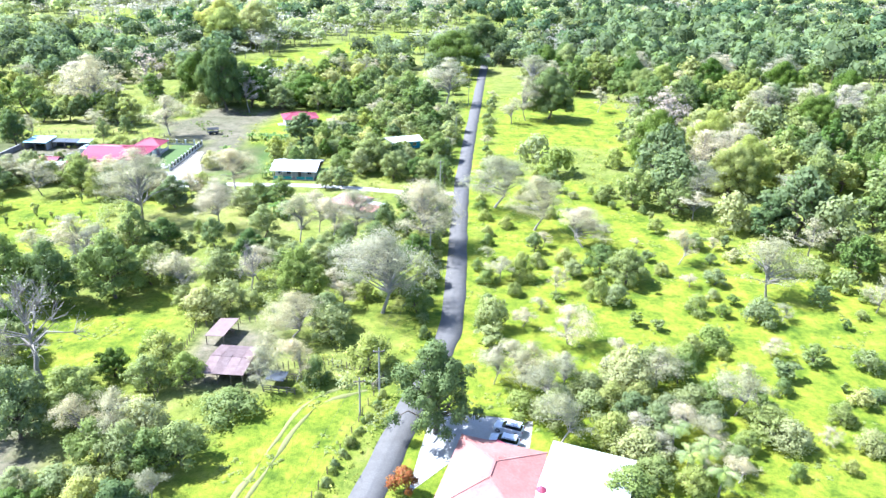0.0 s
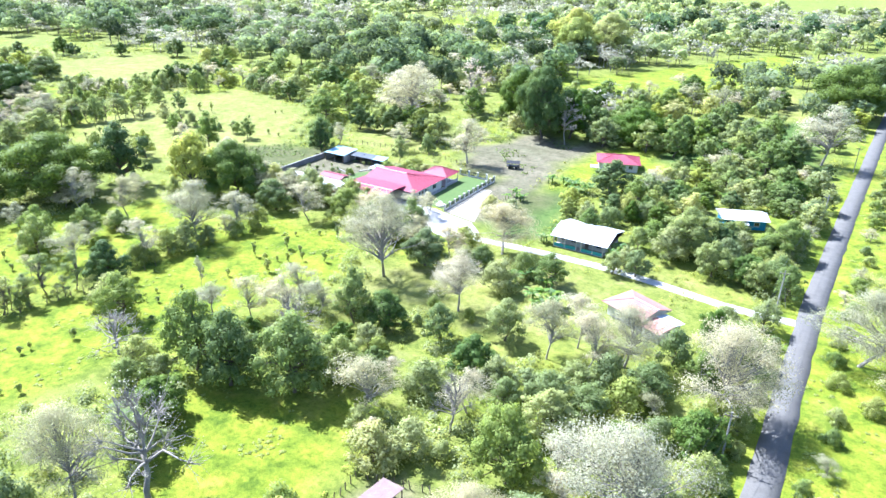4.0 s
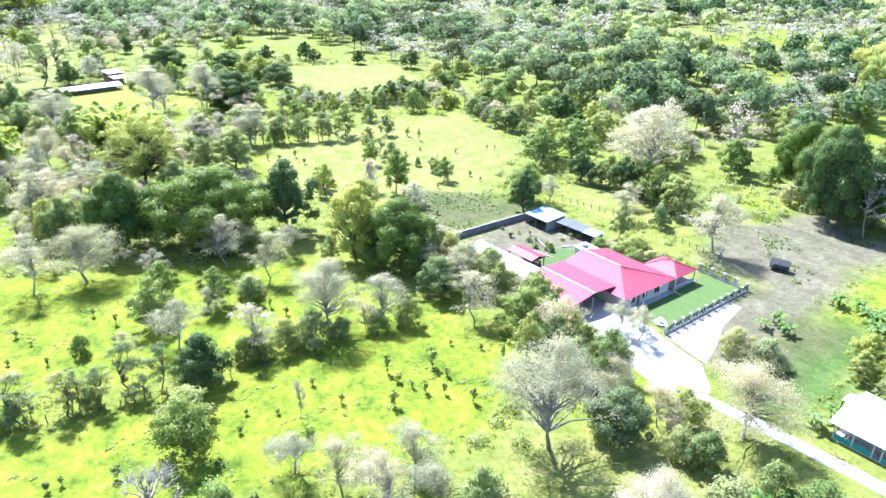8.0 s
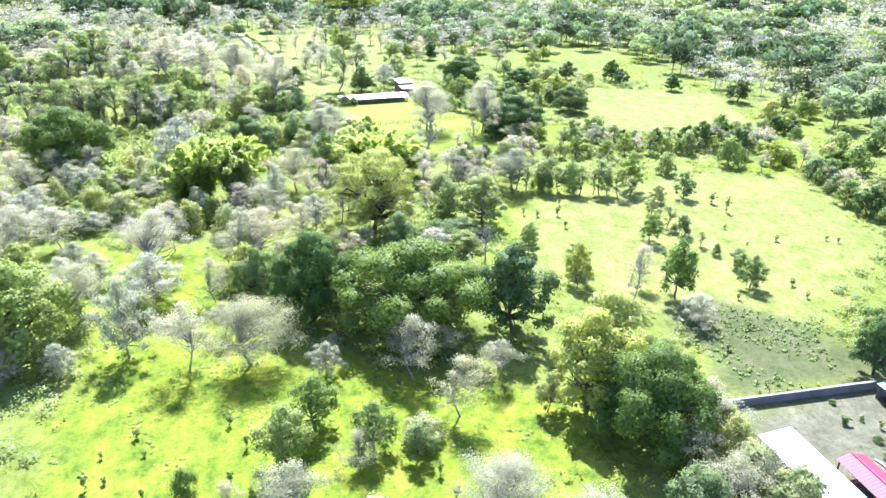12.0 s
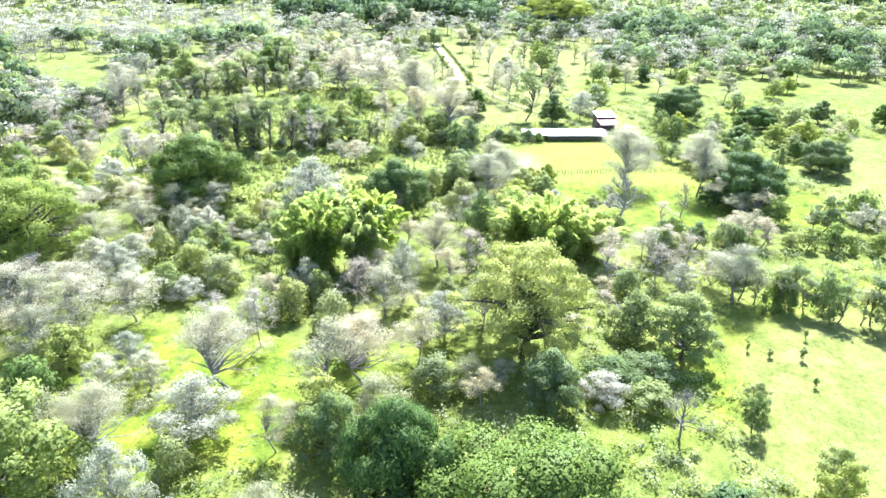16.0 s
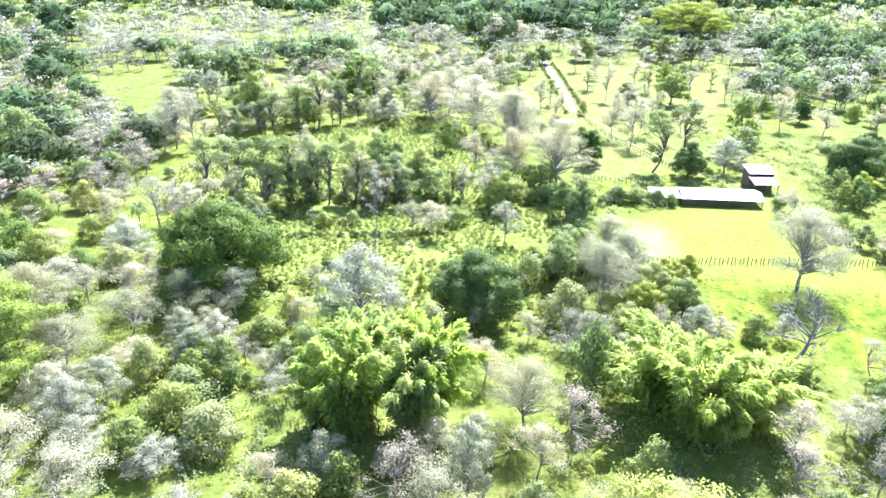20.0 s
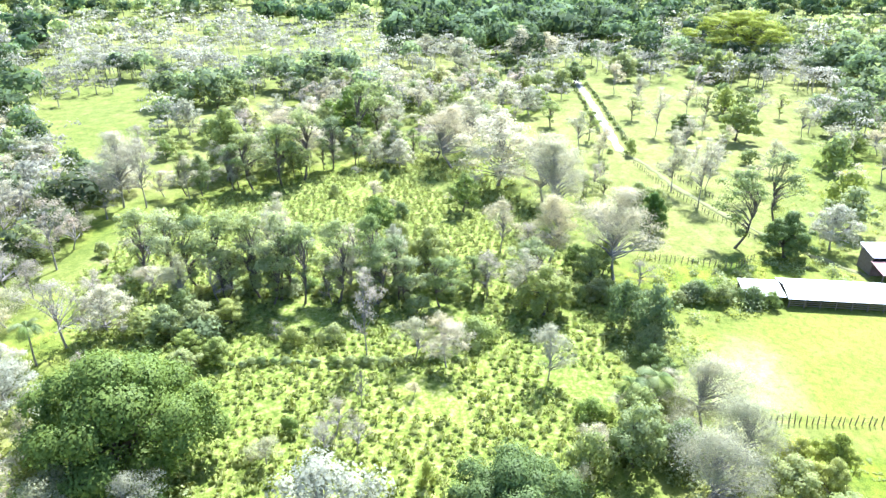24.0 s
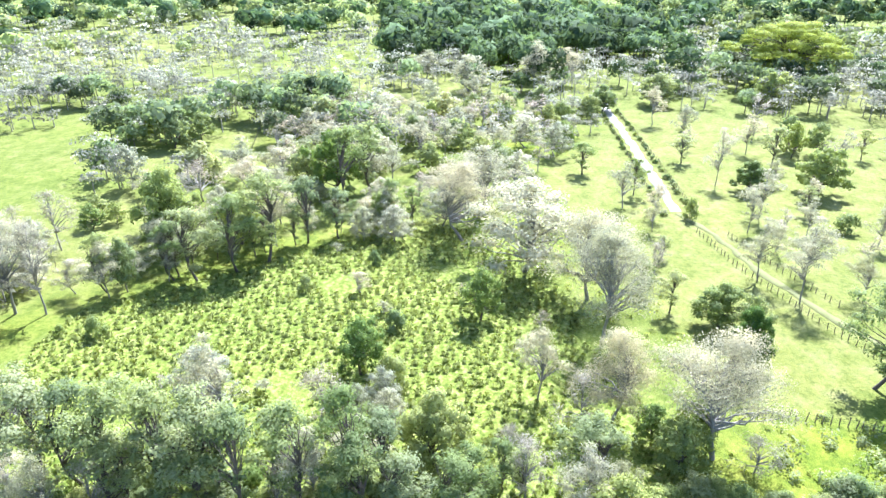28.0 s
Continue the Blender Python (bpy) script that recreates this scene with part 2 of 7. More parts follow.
def ground_material():
    m, n, l, b = material("meadow_ground")
    coord = n.new("ShaderNodeTexCoord")

    def noise_of(scale, detail=5.0, rough=0.6):
        t = node(n, "ShaderNodeTexNoise", Scale=scale, Detail=detail, Roughness=rough)
        l.new(coord.outputs["Object"], t.inputs["Vector"])
        return t.outputs["Fac"]

    def attribute(name):
        a = n.new("ShaderNodeAttribute")
        a.attribute_name = name
        return a.outputs["Fac"]

    broad, patch, tuft, fine = noise_of(0.035), noise_of(0.2, 7.0, 0.72), noise_of(0.9, 7.0, 0.75), noise_of(6.0, 4.0)

    def banded(stops, fac):
        r = ramp(n, stops)
        l.new(fac, r.inputs[0])
        return r.outputs[0]

    scrub = banded([(0.3, (0.105, 0.135, 0.025)), (0.5, (0.175, 0.2, 0.042)), (0.7, (0.255, 0.25, 0.09))], patch)
    lush = banded([(0.36, (0.08, 0.125, 0.012)), (0.46, (0.16, 0.205, 0.018)), (0.55, (0.222, 0.243, 0.024)), (0.68, (0.272, 0.27, 0.046))], patch)
    dry = banded([(0.34, (0.145, 0.165, 0.034)), (0.48, (0.212, 0.218, 0.06)), (0.68, (0.275, 0.262, 0.108))], patch)
    dirt = banded([(0.3, (0.1, 0.092, 0.06)), (0.5, (0.16, 0.14, 0.105)), (0.72, (0.23, 0.205, 0.16))], patch)
    worn = banded([(0.3, (0.065, 0.085, 0.028)), (0.5, (0.105, 0.11, 0.048)), (0.72, (0.16, 0.145, 0.09))], patch)
    pale = banded([(0.3, (0.24, 0.25, 0.09)), (0.5, (0.3, 0.3, 0.14)), (0.72, (0.38, 0.37, 0.23))], patch)
    mown = banded([(0.3, (0.2, 0.222, 0.035)), (0.5, (0.232, 0.245, 0.045)), (0.7, (0.262, 0.262, 0.065))], patch)
    # dark green grass; on the north meadow it carries cloud shade in its colour
    rough = banded([(0.3, (0.05, 0.085, 0.02)), (0.5, (0.085, 0.135, 0.035)), (0.7, (0.13, 0.175, 0.055))], patch)
    weed = banded([(0.3, (0.11, 0.15, 0.022)), (0.5, (0.2, 0.235, 0.042)), (0.68, (0.36, 0.35, 0.17))], tuft)
    colour = mix(n, l, attribute("lush"), scrub, lush)
    colour = mix(n, l, attribute("dry"), colour, dry)
    colour = mix(n, l, attribute("weed"), colour, weed)
    colour = mix(n, l, attribute("rough"), colour, rough)
    colour = mix(n, l, attribute("worn"), colour, worn)
    colour = mix(n, l, attribute("dirt"), colour, dirt)
    colour = mix(n, l, attribute("mown"), colour, mown)
    colour = mix(n, l, attribute("pale"), colour, pale)
    shade = banded([(0.3, (0.42, 0.5, 0.4)), (0.44, (0.82, 0.86, 0.75)), (0.54, (1.02, 1.02, 0.95)), (0.72, (1.2, 1.13, 1.05))], tuft)
    colour = mix(n, l, 1.0, colour, shade, "MULTIPLY")
    wide = banded([(0.3, (0.85, 0.9, 0.8)), (0.7, (1.1, 1.06, 1.1))], broad)
    colour = mix(n, l, 1.0, colour, wide, "MULTIPLY")
    speck = banded([(0.35, (0.75, 0.78, 0.7)), (0.6, (1.05, 1.05, 1.0))], fine)
    colour = mix(n, l, 1.0, colour, speck, "MULTIPLY")
    l.new(colour, b.inputs["Base Color"])
    b.inputs["Roughness"].default_value = 0.95
    b.inputs["Specular IOR Level"].default_value = 0.15
    bump = n.new("ShaderNodeBump")
    bump.inputs["Strength"].default_value, bump.inputs["Distance"].default_value = 0.7, 0.35
    l.new(tuft, bump.inputs["Height"])
    l.new(bump.outputs[0], b.inputs["Normal"])
    return m


GROUND = ground_material()


# ---------------------------------------------------------------- mesh helpers
def raw_mesh(name, verts, faces, mat, soft=None):
    """A mesh from numpy triangles (n x 3) or quads (n x 4). soft: a normal for each vertex, so that a crown shades as one mass."""
    verts, faces = np.asarray(verts, np.float32), np.asarray(faces, np.int32)
    me = bpy.data.meshes.new(name)
    me.vertices.add(len(verts))
    me.vertices.foreach_set("co", verts.ravel())
    k = faces.shape[1]
    me.loops.add(faces.size)
    me.loops.foreach_set("vertex_index", faces.ravel())
    me.polygons.add(len(faces))
    me.polygons.foreach_set("loop_start", np.arange(0, faces.size, k, dtype=np.int32))
    me.update(calc_edges=True)
    me.materials.append(mat)
    if soft is not None:
        me.polygons.foreach_set("use_smooth", np.ones(len(faces), bool))
        me.normals_split_custom_set_from_vertices(soft.tolist())
    return me


def leafy(name, leaves, mat):
    """A mesh of leaf clumps: (verts, tris, normals)."""
    verts, tris, soft = leaves[0], np.array(leaves[1]), leaves[2]
    face = np.cross(verts[tris[:, 1]] - verts[tris[:, 0]], verts[tris[:, 2]] - verts[tris[:, 0]])
    away = (face * soft[tris].sum(1)).sum(1) < 0   # turn the clumps that face inwards
    tris[away] = tris[away][:, ::-1]
    me = raw_mesh(name, verts, tris, mat, soft)
    if len(leaves) > 3:
        me.attributes.new("shade", "FLOAT", "POINT").data.foreach_set("value", leaves[3].astype(np.float32))
    return me


def joined(pieces):
    """Several (verts, tris) as one."""
    vs, fs, at = [], [], 0
    for v, f in pieces:
        vs.append(v)
        fs.append(np.asarray(f) + at)
        at += len(v)
    return np.concatenate(vs), np.concatenate(fs)


def part(name, bm, mat, parent, label=""):
    me = bpy.data.meshes.new(name)
    bm.to_mesh(me)
    bm.free()
    me.materials.append(mat)
    return hang(name, me, parent, label)


def hang(name, me, parent, label="", at=None):
    ob = new(name, me)
    ob.parent = parent
    if at is not None:
        ob.matrix_basis = at
    return tagged(ob, label)


def box(bm, x0, x1, y0, y1, z0, z1, bevel=0.0):
    made = bmesh.ops.create_cube(bm, size=1.0, matrix=Matrix.LocRotScale(((x0 + x1) / 2, (y0 + y1) / 2, (z0 + z1) / 2), None, (x1 - x0, y1 - y0, z1 - z0)))
    if bevel:
        edges = {e for v in made["verts"] for e in v.link_edges}
        bmesh.ops.bevel(bm, geom=list(edges), offset=bevel, segments=1, affect="EDGES")
    return bm


def boxed(*sizes, bevel=0.0):
    return box(bmesh.new(), *sizes, bevel=bevel)


def rod(bm, a, b, r0, r1, sides=6):
    a, b = Vector(a), Vector(b)
    m = Matrix.Translation((a + b) / 2) @ (b - a).to_track_quat("Z", "Y").to_matrix().to_4x4()
    bmesh.ops.create_cone(bm, cap_ends=True, segments=sides, radius1=r0, radius2=r1, depth=(b - a).length, matrix=m)
    return bm


def tube(points, radii, sides=5):
    """A tapered limb through points, as (verts, tris)."""
    points = np.asarray(points, float)
    ways = np.gradient(points, axis=0)
    ways /= np.linalg.norm(ways, axis=1)[:, None] + 1e-9
    side = np.cross(ways, (0.31, 0.95, 0.05))
    side /= np.linalg.norm(side, axis=1)[:, None] + 1e-9
    other = np.cross(ways, side)
    turn = np.linspace(0, 2 * np.pi, sides, endpoint=False)
    v = (points[:, None] + np.asarray(radii)[:, None, None] * (np.cos(turn)[None, :, None] * side[:, None] + np.sin(turn)[None, :, None] * other[:, None])).reshape(-1, 3)
    f = []
    for i in range(len(points) - 1):
        for j in range(sides):
            a, b, c, d = i * sides + j, i * sides + (j + 1) % sides, (i + 1) * sides + (j + 1) % sides, (i + 1) * sides + j
            f += [(a, b, c), (a, c, d)]
    return v, np.array(f)


def cards(rng, centres, normals, size, slim=0.55, droop=0.25):
    """Leaf clumps: folded, pointed leaves at the centres that face along the normals, as (verts, tris)."""
    n = len(centres)
    normals = normals / (np.linalg.norm(normals, axis=1)[:, None] + 1e-9)
    a = np.cross(normals, rng.normal(size=(n, 3)))
    a /= np.linalg.norm(a, axis=1)[:, None] + 1e-9
    b = np.cross(normals, a)
    s = (size * rng.uniform(0.6, 1.35, n))[:, None]
    k = lambda lo=0.3, hi=0.62: rng.uniform(lo, hi, n)[:, None]  # ragged corners
    v = np.stack([centres - a * s * k() + b * s * slim * k(-0.3, 0.3), centres + b * s * slim * k(0.4, 0.75) + a * s * k(-0.3, 0.3) - normals * s * droop * k(0.0, 0.8), centres + a * s * k() + b * s * slim * k(-0.3, 0.3) - normals * s * droop * k(0.0, 0.8), centres - b * s * slim * k(0.4, 0.75) + a * s * k(-0.3, 0.3) - normals * s * droop * k(0.0, 0.8)], 1).reshape(-1, 3)
    k = 4 * np.arange(n)[:, None]
    return v, np.concatenate([k + (0, 2, 1), k + (0, 3, 2)])


def soft_normals(outward, facing, share=0.62):
    """Normals for the corners of leaf clumps: mostly those of the leaf mass, partly the clump's own."""
    facing = facing / (np.linalg.norm(facing, axis=1)[:, None] + 1e-9)
    n = outward * share + facing * (1 - share)
    n /= np.linalg.norm(n, axis=1)[:, None] + 1e-9
    return np.repeat(n, 4, axis=0)


def buried(points, own, blobs, depth):
    """Which points lie deep inside a leaf mass other than their own."""
    out = np.zeros(len(points), bool)
    for i, (bx, by, bz, r, rz) in enumerate(blobs):
        q = (points - (bx, by, bz)) / (r, r, rz)
        out |= ((q * q).sum(1) < depth * depth) & (own != i)
    return out


def crown_of(rng, blobs, count, size, slim=0.6, up=0.5, shell=(0.62, 1.08), low=-0.55, core=0.0):
    """Leaf clumps over a set of ellipsoids (x, y, z, r, rz); in a full crown only where they come to the light."""
    blobs = np.asarray(blobs, float)
    tries = count * 3 if core else count
    own = rng.choice(len(blobs), tries, p=blobs[:, 3] ** 2 / (blobs[:, 3] ** 2).sum())
    d = rng.normal(size=(tries, 3))
    d /= np.linalg.norm(d, axis=1)[:, None]
    d[:, 2] = np.where(d[:, 2] < low, -d[:, 2], d[:, 2])
    q = blobs[own]
    c = q[:, :3] + d * rng.uniform(*shell, tries)[:, None] * np.stack([q[:, 3], q[:, 3], q[:, 4]], 1)
    if core:
        free = np.flatnonzero(~buried(c, own, blobs, 0.75))[:count]
        c, d = c[free], d[free]
    normals = d * 0.9 + rng.normal(size=(len(c), 3)) * 0.45 + (0, 0, up)
    whole = c - (*blobs[:, :2].mean(0), blobs[:, 2].mean() - blobs[:, 4].mean() * 0.5)
    whole /= np.linalg.norm(whole, axis=1)[:, None] + 1e-9
    leaves = (*cards(rng, c, normals, size, slim), soft_normals(d * 0.7 + whole * 0.3, normals, 0.7))
    return leaves if not core else with_core(rng, leaves, blobs, core)


def with_core(rng, leaves, blobs, share):
    """Adds loose inner leaves to each leaf mass, so that a full crown lets little light through."""
    bm = bmesh.new()
    bmesh.ops.create_icosphere(bm, subdivisions=3, radius=1.0)
    facets = np.array([[v.co for v in f.verts] for f in bm.faces if f.normal.z > -0.6])
    bm.free()
    n, k = len(blobs), len(facets)
    v = facets * rng.uniform(0.85, 1.2, (n, k, 1, 1)) * (1 + rng.normal(size=(n, k, 3, 1)) * 0.08) * share + rng.normal(size=(n, k, 3, 3)) * 0.07 * share
    v = blobs[:, None, None, :3] + v * np.stack([blobs[:, 3], blobs[:, 3], blobs[:, 4]], 1)[:, None, None]
    soft = facets + rng.normal(size=(n, k, 1, 3)) * 0.3
    soft /= np.linalg.norm(soft, axis=3)[..., None]
    v, soft = v.reshape(-1, 3, 3), soft.reshape(-1, 3, 3)
    free = ~buried(v.mean(1), np.repeat(np.arange(n), k), blobs, share)
    v, soft = v[free].reshape(-1, 3), soft[free].reshape(-1, 3)
    f = np.arange(len(v)).reshape(-1, 3) + len(leaves[0])
    return np.concatenate([leaves[0], v]), np.concatenate([leaves[1], f]), np.concatenate([leaves[2], soft])


def inside(poly, x, y):
    """Which of the points lie inside an outline, and how far they are from its edge."""
    poly = np.asarray(poly, float)
    x, y = np.asarray(x, float), np.asarray(y, float)
    hit, far = np.zeros(x.shape, bool), np.full(x.shape, 1e9)
    for (ax, ay), (bx, by) in zip(poly, np.roll(poly, -1, 0)):
        cross = ((ay > y) != (by > y)) & (x < (bx - ax) * (y - ay) / (by - ay + 1e-12) + ax)
        hit ^= cross
        k = np.clip(((x - ax) * (bx - ax) + (y - ay) * (by - ay)) / ((bx - ax) ** 2 + (by - ay) ** 2), 0, 1)
        far = np.minimum(far, np.hypot(x - ax - k * (bx - ax), y - ay - k * (by - ay)))
    return hit, far


CORRIDOR = [(-100, 40), (60, 40), (60, 170), (0, 225), (-150, 240), (-260, 215), (-330, 205), (-430, 160), (-440, 10), (-330, -30), (-200, 30)]


# ---------------------------------------------------------------- plants
def limb(rng, a, b, r0, r1, sag=0.12, steps=3, sides=5):
    a, b = np.asarray(a, float), np.asarray(b, float)
    pts = [a + (b - a) * s for s in np.linspace(0, 1, steps + 1)]
    span = np.linalg.norm(b - a)
    for p in pts[1:-1]:
        p += rng.normal(size=3) * span * sag * 0.4 + (0, 0, span * sag * 0.5)
    return tube(pts, np.linspace(r0, r1, steps + 1), sides)


def twigs(rng, tip, way, length, r, count):
    out = []
    for _ in range(count):
        d = way + rng.normal(size=3) * 0.6 + (0, 0, 0.25)
        d /= np.linalg.norm(d)
        out.append(tube([tip, tip + d * length * 0.5, tip + d * length + rng.normal(size=3) * length * 0.15], [r, r * 0.6, r * 0.2], 3))
    return out


def tree_shape(seed, height, width, foot, blobs, layers, count, leaf, leaf_mat, bark, trunk_r, slim=0.6, up=0.5, shell=(0.62, 1.08), twig=0, low=-0.55, top=0.8, core=0.0):
    """Builds trunk and crown meshes of one tree form. foot: the height where the crown starts, as a share; blobs: number of leaf masses.
    Every second form is a lighter one, with fewer and larger leaf clumps, for trees far from the flight line."""
    rng = np.random.default_rng(seed)
    if count > 300:
        count, leaf, twig = (int(count * 0.5), leaf * 1.25, min(twig, 1)) if seed % 2 else (int(count * 1.75), leaf * 0.72, twig)
    wood, masses = [], []
    lean = rng.normal(size=2) * 0.06 * height
    fork = np.array([lean[0], lean[1], height * (foot + 0.06)])
    wood.append(limb(rng, (0, 0, -0.15), fork, trunk_r, trunk_r * 0.65, 0.05, 3, 7))
    leader = np.array([lean[0] * 1.6, lean[1] * 1.6, height * max(0.66, foot + 0.2)])
    wood.append(limb(rng, fork, leader, trunk_r * 0.65, trunk_r * 0.2, 0.05, 3, 5))
    for i in range(blobs):
        layer = layers[i % len(layers)]
        turn = 2.4 * i + rng.uniform(-0.4, 0.4)
        reach = width / 2 * layer[0] * rng.uniform(0.7, 1.15)
        r = width / 2 * layer[2] * rng.uniform(0.6, 1.35)
        if core:   # a full crown is a heap of small leaf masses with gaps between them
            r, reach = (r * 0.68, reach * 1.1) if blobs > 36 else (r * 0.84, reach * 1.05)
        c = np.array([math.cos(turn) * reach, math.sin(turn) * reach, height * layer[1] * rng.uniform(0.88, 1.1)])
        masses.append((*c, r, min(r * top, height - c[2] + 0.2)))
        rise = min(0.95, max(0.0, (0.62 * c[2] - fork[2]) / (leader[2] - fork[2])))
        wood.append(limb(rng, fork + (leader - fork) * rise, c, trunk_r * (0.5 - 0.25 * rise), trunk_r * 0.06))
        if twig:
            way = c - fork
            wood += twigs(rng, c * 0.8 + fork * 0.2, way / np.linalg.norm(way), r * 1.25, trunk_r * 0.13, twig)
    if core:   # the shaded heart of the crown, seen in the gaps
        masses.append((lean[0], lean[1], height * 0.5, width * 0.3, height * 0.3))
    v, f = joined(wood)
    trunk = raw_mesh("trunk", v, f, bark)
    crown = leafy("crown", crown_of(rng, masses, count, leaf, slim, up, shell, low, core), leaf_mat) if count else None
    return trunk, crown, height, width


DOME = [(0.68, 0.46, 0.34), (0.4, 0.74, 0.36), (0.8, 0.27, 0.3), (0.05, 0.84, 0.34), (0.72, 0.6, 0.33), (0.55, 0.3, 0.36)]
OPEN = [(0.7, 0.56, 0.3), (0.35, 0.82, 0.3), (0.85, 0.4, 0.27), (0.5, 0.7, 0.3), (0.1, 0.9, 0.26), (0.55, 0.38, 0.26)]
FLAT = [(0.75, 0.7, 0.28), (0.4, 0.84, 0.3), (0.88, 0.55, 0.24), (0.1, 0.88, 0.3), (0.6, 0.78, 0.28)]
COLUMN = [(0.3, 0.34, 0.36), (0.55, 0.62, 0.42), (0.35, 0.85, 0.42), (0.75, 0.74, 0.38), (0.15, 0.16, 0.3), (0.7, 0.52, 0.34)]
SPRAY = [(0.8, 0.62, 0.34), (0.4, 0.84, 0.36), (0.95, 0.48, 0.28), (0.6, 0.74, 0.34), (0.1, 0.94, 0.32), (0.6, 0.42, 0.24), (0.9, 0.78, 0.28), (0.3, 0.66, 0.3)]
VINE = [(0.6, 0.62, 0.34), (0.3, 0.84, 0.36), (0.15, 0.22, 0.2), (0.95, 0.72, 0.32), (0.3, 0.4, 0.28), (0.1, 0.93, 0.3), (0.85, 0.5, 0.28), (0.7, 0.84, 0.28)]
LOW = [(0.6, 0.35, 0.5), (0.3, 0.6, 0.52), (0.7, 0.2, 0.45), (0.0, 0.65, 0.5)]


def forms(make, count):
    return [make(seed) for seed in range(count)]


FORMS = {
    "mango_tree": forms(lambda s: tree_shape(100 + s, 12, 12, 0.1, 46, DOME, 3200, 0.56, LEAF["mango"], BARK, 0.42, slim=0.75, core=0.55), 6),
    "spreading_tree": forms(lambda s: tree_shape(150 + s, 12, 13, 0.12, 46, DOME, 3200, 0.56, LEAF["broadleaf"], BARK, 0.38, slim=0.75, shell=(0.5, 1.12), core=0.5), 6),
    "broadleaf_tree": forms(lambda s: tree_shape(200 + s, 8, 7.5, 0.16, 26, DOME, 1300, 0.44, LEAF["broadleaf"], BARK, 0.2, slim=0.75, shell=(0.5, 1.12), core=0.42), 10),
    "bushy_tree": forms(lambda s: tree_shape(250 + s, 7, 7.5, 0.04, 24, LOW + DOME, 1400, 0.44, LEAF["olive"], BARK, 0.16, slim=0.75, shell=(0.5, 1.15), low=-0.8, core=0.45), 8),
    "lime_tree": forms(lambda s: tree_shape(300 + s, 11, 11, 0.16, 38, DOME, 2400, 0.52, LEAF["lime"], BARK, 0.32, slim=0.75, core=0.52), 6),
    "blossom_tree": forms(lambda s: tree_shape(400 + s, 9.5, 8.5, 0.2, 40, SPRAY, 3400, 0.25, LEAF["pale"], PALE_BARK, 0.17, slim=0.7, shell=(0.3, 1.15), twig=2, top=0.38), 8),
    "great_blossom_tree": forms(lambda s: tree_shape(450 + s, 14, 13, 0.16, 70, SPRAY, 12500, 0.22, LEAF["pale"], PALE_BARK, 0.3, slim=0.7, shell=(0.3, 1.15), twig=2, top=0.4), 6),
    "silvery_tree": forms(lambda s: tree_shape(500 + s, 8.5, 8, 0.08, 40, DOME, 3600, 0.26, LEAF["white"], PALE_BARK, 0.18, slim=0.7, shell=(0.45, 1.14), twig=1, top=0.75, core=0.3), 8),
    "dry_tree": forms(lambda s: tree_shape(600 + s, 10, 8, 0.24, 26, SPRAY, 1300, 0.27, LEAF["pink"], PALE_BARK, 0.17, slim=0.6, shell=(0.2, 1.2), twig=2, top=0.4), 6),
    "bare_tree": forms(lambda s: tree_shape(700 + s, 10, 9, 0.22, 20, OPEN, 260, 0.14, LEAF["white"], PALE_BARK, 0.24, slim=0.6, shell=(0.4, 1.3), twig=15), 6),
    "fence_tree": forms(lambda s: tree_shape(800 + s, 12, 6.5, 0.14, 34, VINE, 2300, 0.34, LEAF["vine"], BARK, 0.2, slim=0.7, shell=(0.2, 1.2), twig=2, top=0.6), 8),
    "roadside_tree": forms(lambda s: tree_shape(1500 + 2 * s, 13, 13, 0.1, 42, DOME, 6500, 0.42, LEAF["mango"], BARK, 0.45, slim=0.75, core=0.5), 2),
    "umbrella_tree": forms(lambda s: tree_shape(900 + 2 * s, 16, 24, 0.12, 110, FLAT + [(0.92, 0.56, 0.2), (0.65, 0.48, 0.24), (0.35, 0.42, 0.24), (0.75, 0.36, 0.22), (0.45, 0.26, 0.24)], 12000, 0.44, LEAF["lime"], BARK, 0.7, slim=0.75, top=0.5, core=0.5), 2),
    "great_mango": forms(lambda s: tree_shape(960 + 2 * s, 16, 22, 0.06, 66, DOME, 13000, 0.4, LEAF["mango"], BARK, 0.6, slim=0.75, core=0.6), 2),
    "great_lime": forms(lambda s: tree_shape(980 + 2 * s, 16, 20, 0.08, 62, DOME, 10000, 0.46, LEAF["lime"], BARK, 0.6, slim=0.75, core=0.58), 2),
    "shrub": forms(lambda s: tree_shape(1000 + s, 4, 6, 0.03, 11, LOW, 760, 0.4, LEAF["broadleaf"], BARK, 0.1, slim=0.75, shell=(0.5, 1.15), low=-0.8, core=0.45), 8),
    "red_shrub": forms(lambda s: tree_shape(1100 + s, 4, 4, 0.05, 10, LOW, 800, 0.32, LEAF["red"], BARK, 0.1, core=0.6), 1),
    "sapling": forms(lambda s: tree_shape(1200 + s, 2.3, 1.4, 0.03, 10, COLUMN, 290, 0.2, LEAF["broadleaf"], BARK, 0.04, shell=(0.4, 1.15), low=-0.9, core=0.6), 6),
}


CULM = plain_material("bamboo_culm", (0.25, 0.28, 0.08), (0.36, 0.36, 0.14))


